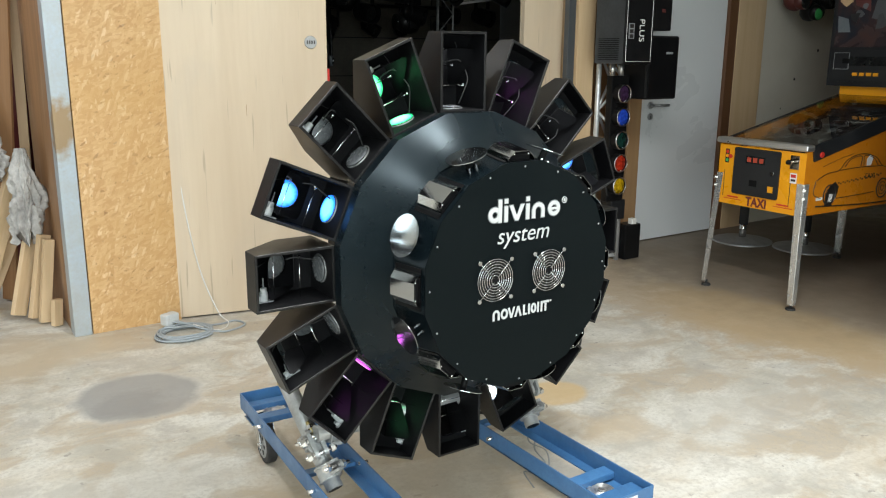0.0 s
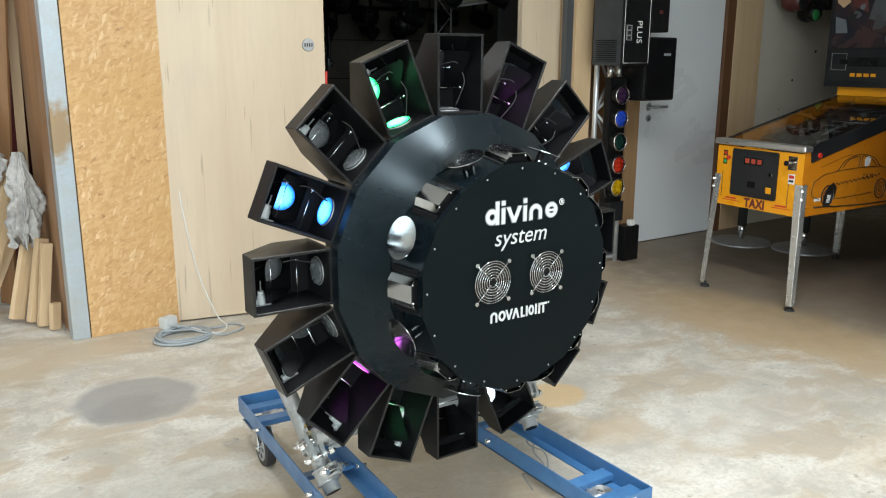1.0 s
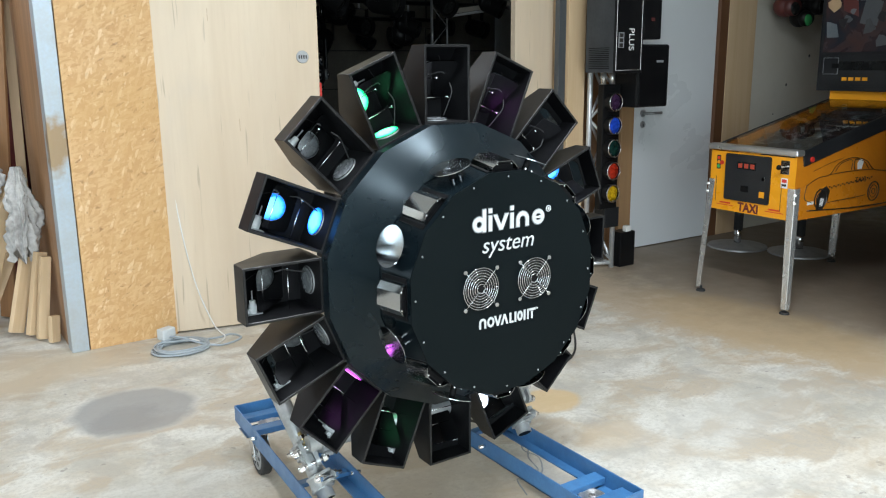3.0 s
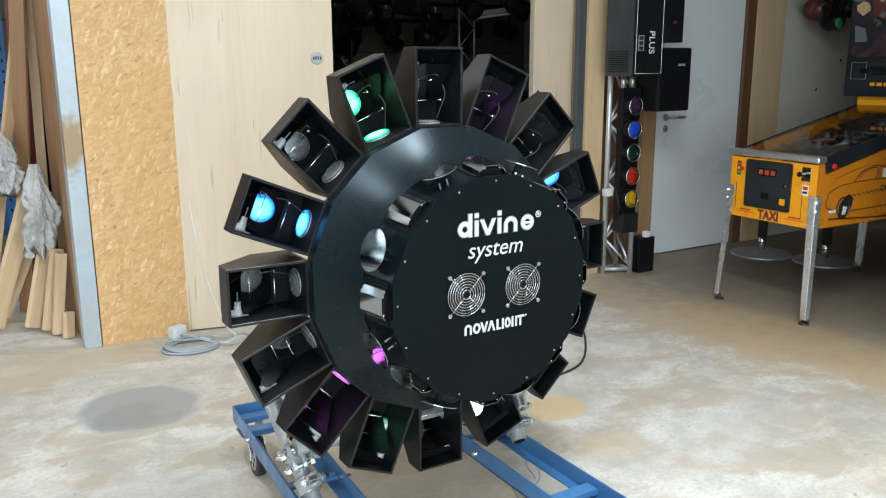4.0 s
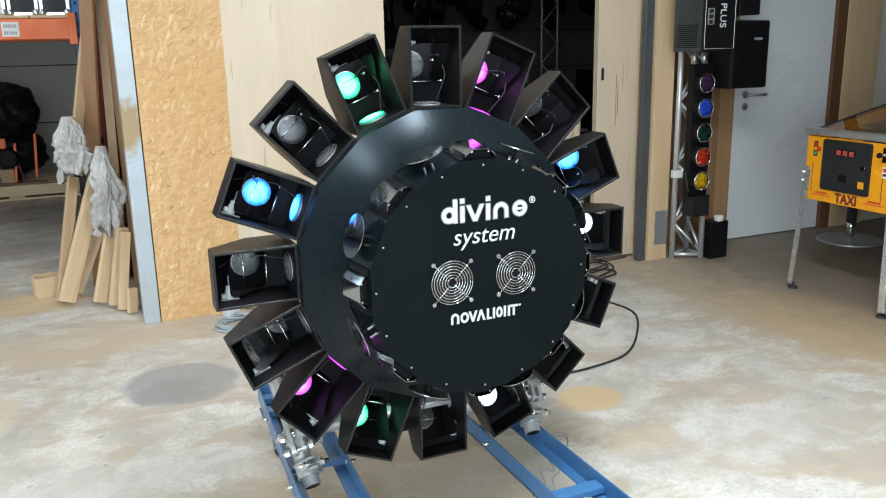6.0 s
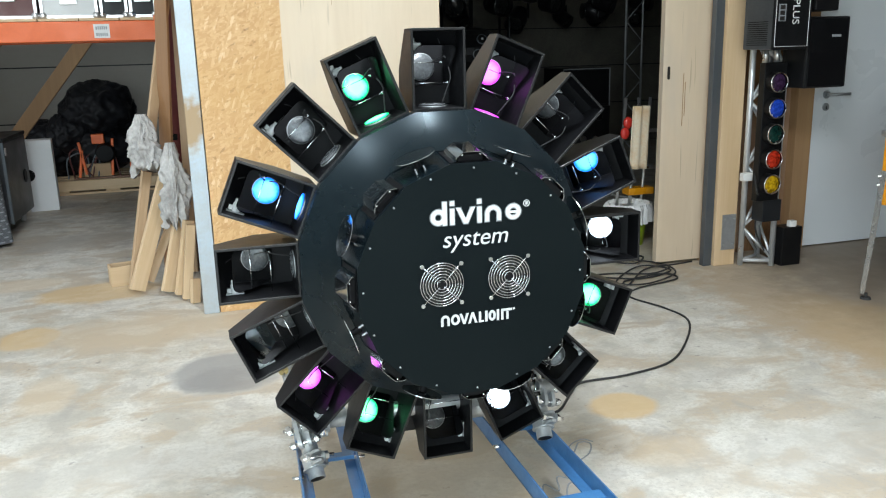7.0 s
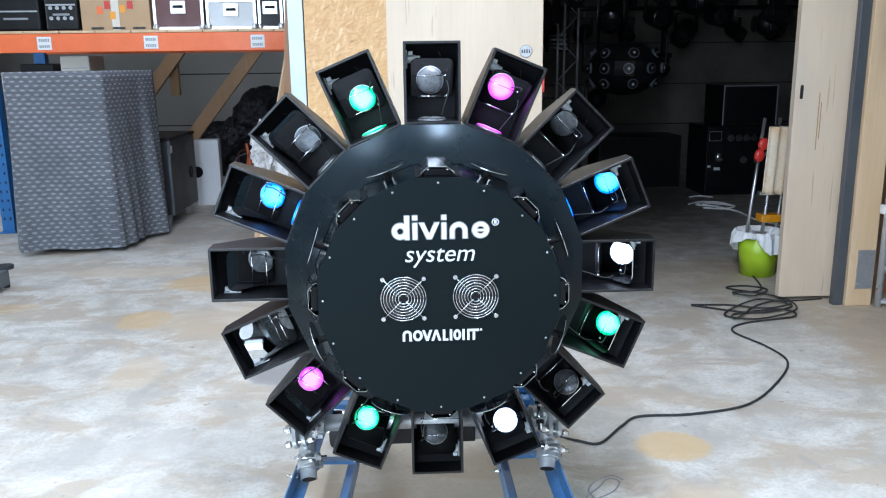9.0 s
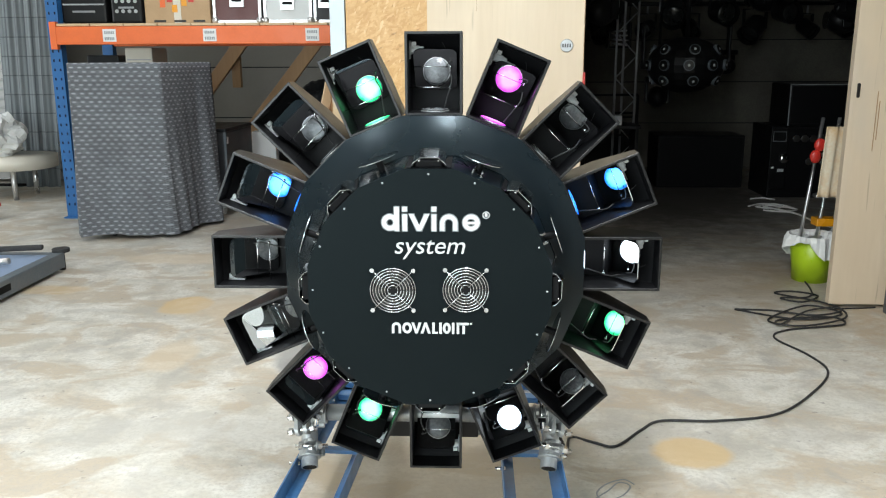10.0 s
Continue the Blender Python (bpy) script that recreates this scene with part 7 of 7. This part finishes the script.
for k, (x, z) in enumerate(((4.72, 0.59), (4.80, 0.59), (4.88, 0.59), (4.96, 0.59), (5.04, 0.59), (4.86, 0.37), (5.0, 0.36))):
    bm = bmesh.new()
    cyl(bm, (x, 8.02, z), (x, 7.98, z - 0.01), 0.040, seg=20)
    solo("spot_lamp", finish(bm, 0.006), M_DULLMIRROR, "small chrome spot lamp on the dark rack", "lamp", "spot lamps")
for x, y, z, s in ((3.5, 8.6, 0.95, 0.24), (2.75, 7.6, 1.75, 0.3), (4.6, 8.8, 1.95, 0.35), (5.3, 8.6, 1.7, 0.3), (3.9, 9.2, 2.0, 0.3), (2.5, 9.0, 1.3, 0.25), (4.3, 9.0, 1.25, 0.2)):
    ms = thing("moving_head", pose(x, y, z, 0, 0, x * 50), "dark moving stage light in the back room", "stage light", "dark stage lights")
    bm = bmesh.new()
    ball(bm, (0, 0, 0), s * 0.5, 16, (0.8, 1.1, 0.9))
    part("head", finish(bm, 0, True), M_BLACK, ms)
    part("head_lens", rod((0, -s * 0.5, 0), (0, -s * 0.56, 0), s * 0.28), M_GLASSDARK, ms)
    for q in (-1, 1):
        part("yoke_arm", quick((q * s * 0.46, 0, s * 0.2), (s * 0.12, s * 0.3, s * 0.9), 0.006), M_BLACK, ms)
    part("yoke_base", quick((0, 0, s * 0.72), (s * 1.05, s * 0.6, s * 0.25), 0.01), M_BLACK, ms)
    part("hanger" if z > 1 else "stem", rod((0, 0, s * 0.8), (0, 0, 3.2 - z), 0.015), M_BLACK, ms)
def par_can(x, y, z, r, aim, turn):
    """A black stage lamp hung by its yoke from a pipe under the ceiling."""
    c = thing("par_lamp", pose(x, y, z, 0, 0, turn), "black stage lamp hung from a pipe in the dark room", "stage light", "lamps on the pipe")
    bm = bmesh.new()
    cyl(bm, (0, -r * 1.3, 0), (0, r * 0.7, 0), r, r * 0.92, 24, caps=False)
    cyl(bm, (0, r * 0.7, 0), (0, r * 1.4, 0), r * 0.92, r * 0.45, 24)
    can = part("can", finish(bm, 0, True), M_BLACK, c, "black can", pose(0, 0, 0, aim))
    bm = bmesh.new()
    ball(bm, (0, -r * 0.9, 0), r * 0.88, 20, (1, 0.3, 1))
    part("lamp_lens", finish(bm, 0, True), M_GLASSDARK, can, "dark glass lens")
    for q in (-1, 1):
        part("yoke_arm", quick((q * r * 1.06, 0, r * 0.8), (r * 0.12, r * 0.4, r * 1.75), 0.001), M_BLACK, c)
    part("yoke_bridge", quick((0, 0, r * 1.66), (r * 2.25, r * 0.4, 0.008), 0.001), M_BLACK, c)
    part("hook", rod((0, 0, r * 1.66), (0, 0, 0.27), 0.012, 10), M_PLATE, c)


rng = random.Random(17)
for row, (y, z) in enumerate(((6.9, 1.92), (8.45, 1.78), (9.5, 1.66))):
    pipe = solo("lamp_pipe", rod((1.6, y, z + 0.26), (6.6, y, z + 0.26), 0.025, 14), M_BLACK, "black lamp pipe hung across the dark room", "pipe", "lamp pipes")
    for x in (2.0, 4.1, 6.2):
        child("hanger", mesh_of("hanger", rod((x, y, z + 0.26), (x, y, 3.2), 0.008, 8), M_BLACK), pipe)
    for k in range(9):
        par_can(1.95 + 0.54 * k + rng.uniform(-0.12, 0.12), y, z, rng.uniform(0.085, 0.125), rng.uniform(5, 40), rng.uniform(-50, 50))
for x in (3.0, 5.45):
    part_t = thing("dark_truss", pose(x, 8.2, 0), "thin upright truss in the dark room", "truss")
    for dx, dy in ((0, 0), (0.2, 0), (0.1, 0.17)):
        part("chord", rod((dx, dy, 0), (dx, dy, 3.15), 0.012, 10), M_PLATE, part_t)
    for k in range(14):
        z = 0.1 + 0.21 * k
        part("lattice", rod((0 if k % 2 else 0.2, 0, z), (0.2 if k % 2 else 0, 0, z + 0.21), 0.006, 8), M_PLATE, part_t)
for x, z, w in ((3.35, 0.98, 0.52), (3.30, 0.80, 0.60)):
    st = thing("bar_stand", pose(x - 0.35, 8.35, 0), "low black tube stand in the dark room", "stand", "tube stands")
    part("top_bar", rod((-w / 2, 0, z), (w / 2, 0, z), 0.014, 10), M_BLACK, st)
    for q in (-1, 1):
        part("post", rod((q * w / 2, 0, 0), (q * w / 2, 0, z), 0.014, 10), M_BLACK, st)
    part("cross_bar", rod((-w / 2, 0, z - 0.22), (w / 2, 0, z - 0.22), 0.010, 10), M_BLACK, st)
for z in (0.55, 1.05, 1.55):
    fixed("wall_joint_dark", quick((4.65, 10.337, z), (6.6, 0.006, 0.012)), M_CASEDARK, "dark horizontal joint in the back wall", "joint")
sh = thing("sound_desk", pose(2.75, 8.0, 0.70), "shelf of small coloured control units in the dark room", "shelf")
part("shelf_board", quick((0, 0, 0), (0.9, 0.35, 0.03)), M_BLACK, sh)
for x in (-0.42, 0.42):
    part("shelf_leg", quick((x, 0, -0.355), (0.03, 0.3, 0.68)), M_BLACK, sh)
for k, (x, w, mt) in enumerate(((-0.30, 0.12, M_PLATE), (-0.12, 0.16, M_CASEDARK), (0.06, 0.10, M_BLUE), (0.22, 0.12, M_CASEGREY))):
    part("unit", quick((x, -0.05, 0.06), (w, 0.14, 0.07 + 0.02 * (k % 2)), 0.004), mt, sh)
rc = thing("control_unit", pose(4.56, 8.005, 0.0), "black control unit with a pale outlined field on the dark rack", "amplifier")
part("unit_body", quick((0.0, 0, 0.39), (0.16, 0.04, 0.58), 0.004), M_BLACK, rc)
bm = bmesh.new()
sweep(bm, [Vector((a, -0.022, b)) for a, b in ((-0.06, 0.555), (0.06, 0.555), (0.06, 0.645), (-0.06, 0.645), (-0.06, 0.555))], 0.004, 6)
part("field_frame", finish(bm), M_PRINTGREY, rc)
part("label_plate", quick((0.03, -0.023, 0.275), (0.06, 0.004, 0.028)), M_CASEGREY, rc)
part("label_plate", quick((-0.05, -0.023, 0.30), (0.03, 0.004, 0.02)), M_CASEGREY, rc)
bm = bmesh.new()
ball(bm, (0.055, -0.02, 0.39), 0.05, 16, (1, 0.5, 1))
part("chrome_lamp", finish(bm, 0, True), M_CHROME, rc, "ribbed chrome lamp")
ls = thing("paper_shelf", pose(3.15, 9.0, 1.45), "small hanging shelf with pale sheets", "shelf")
part("shelf_board", quick((0, 0, 0), (0.24, 0.20, 0.02)), M_BLACK, ls)
for sx in (-0.11, 0.11):
    part("shelf_side", quick((sx, 0, 0.13), (0.015, 0.20, 0.24)), M_BLACK, ls)
    part("hanger", rod((sx, 0, 0.24), (sx, 0, 1.75), 0.006, 8), M_BLACK, ls)
for k in range(4):
    part("sheet", quick((0, -0.06, 0.03 + 0.045 * k), (0.15, 0.16, 0.014), 0.002), M_PRINT, ls, "pale sheet", pose(0, 0, 0, 0, 9 - 4 * k, 0))
ft = thing("fluorescent_tube", pose(5.95, 8.0, 1.98, 0, -8, 0), "unlit cream fluorescent tube batten in the dark room", "lamp")
part("batten", quick((0, 0, 0), (0.9, 0.06, 0.05), 0.004), M_CREAM, ft)
part("tube", rod((-0.42, 0, -0.045), (0.42, 0, -0.045), 0.014), M_PRINT, ft)
part("hanger", rod((0, 0, 0), (0.17, 0, 1.2), 0.006), M_BLACK, ft)
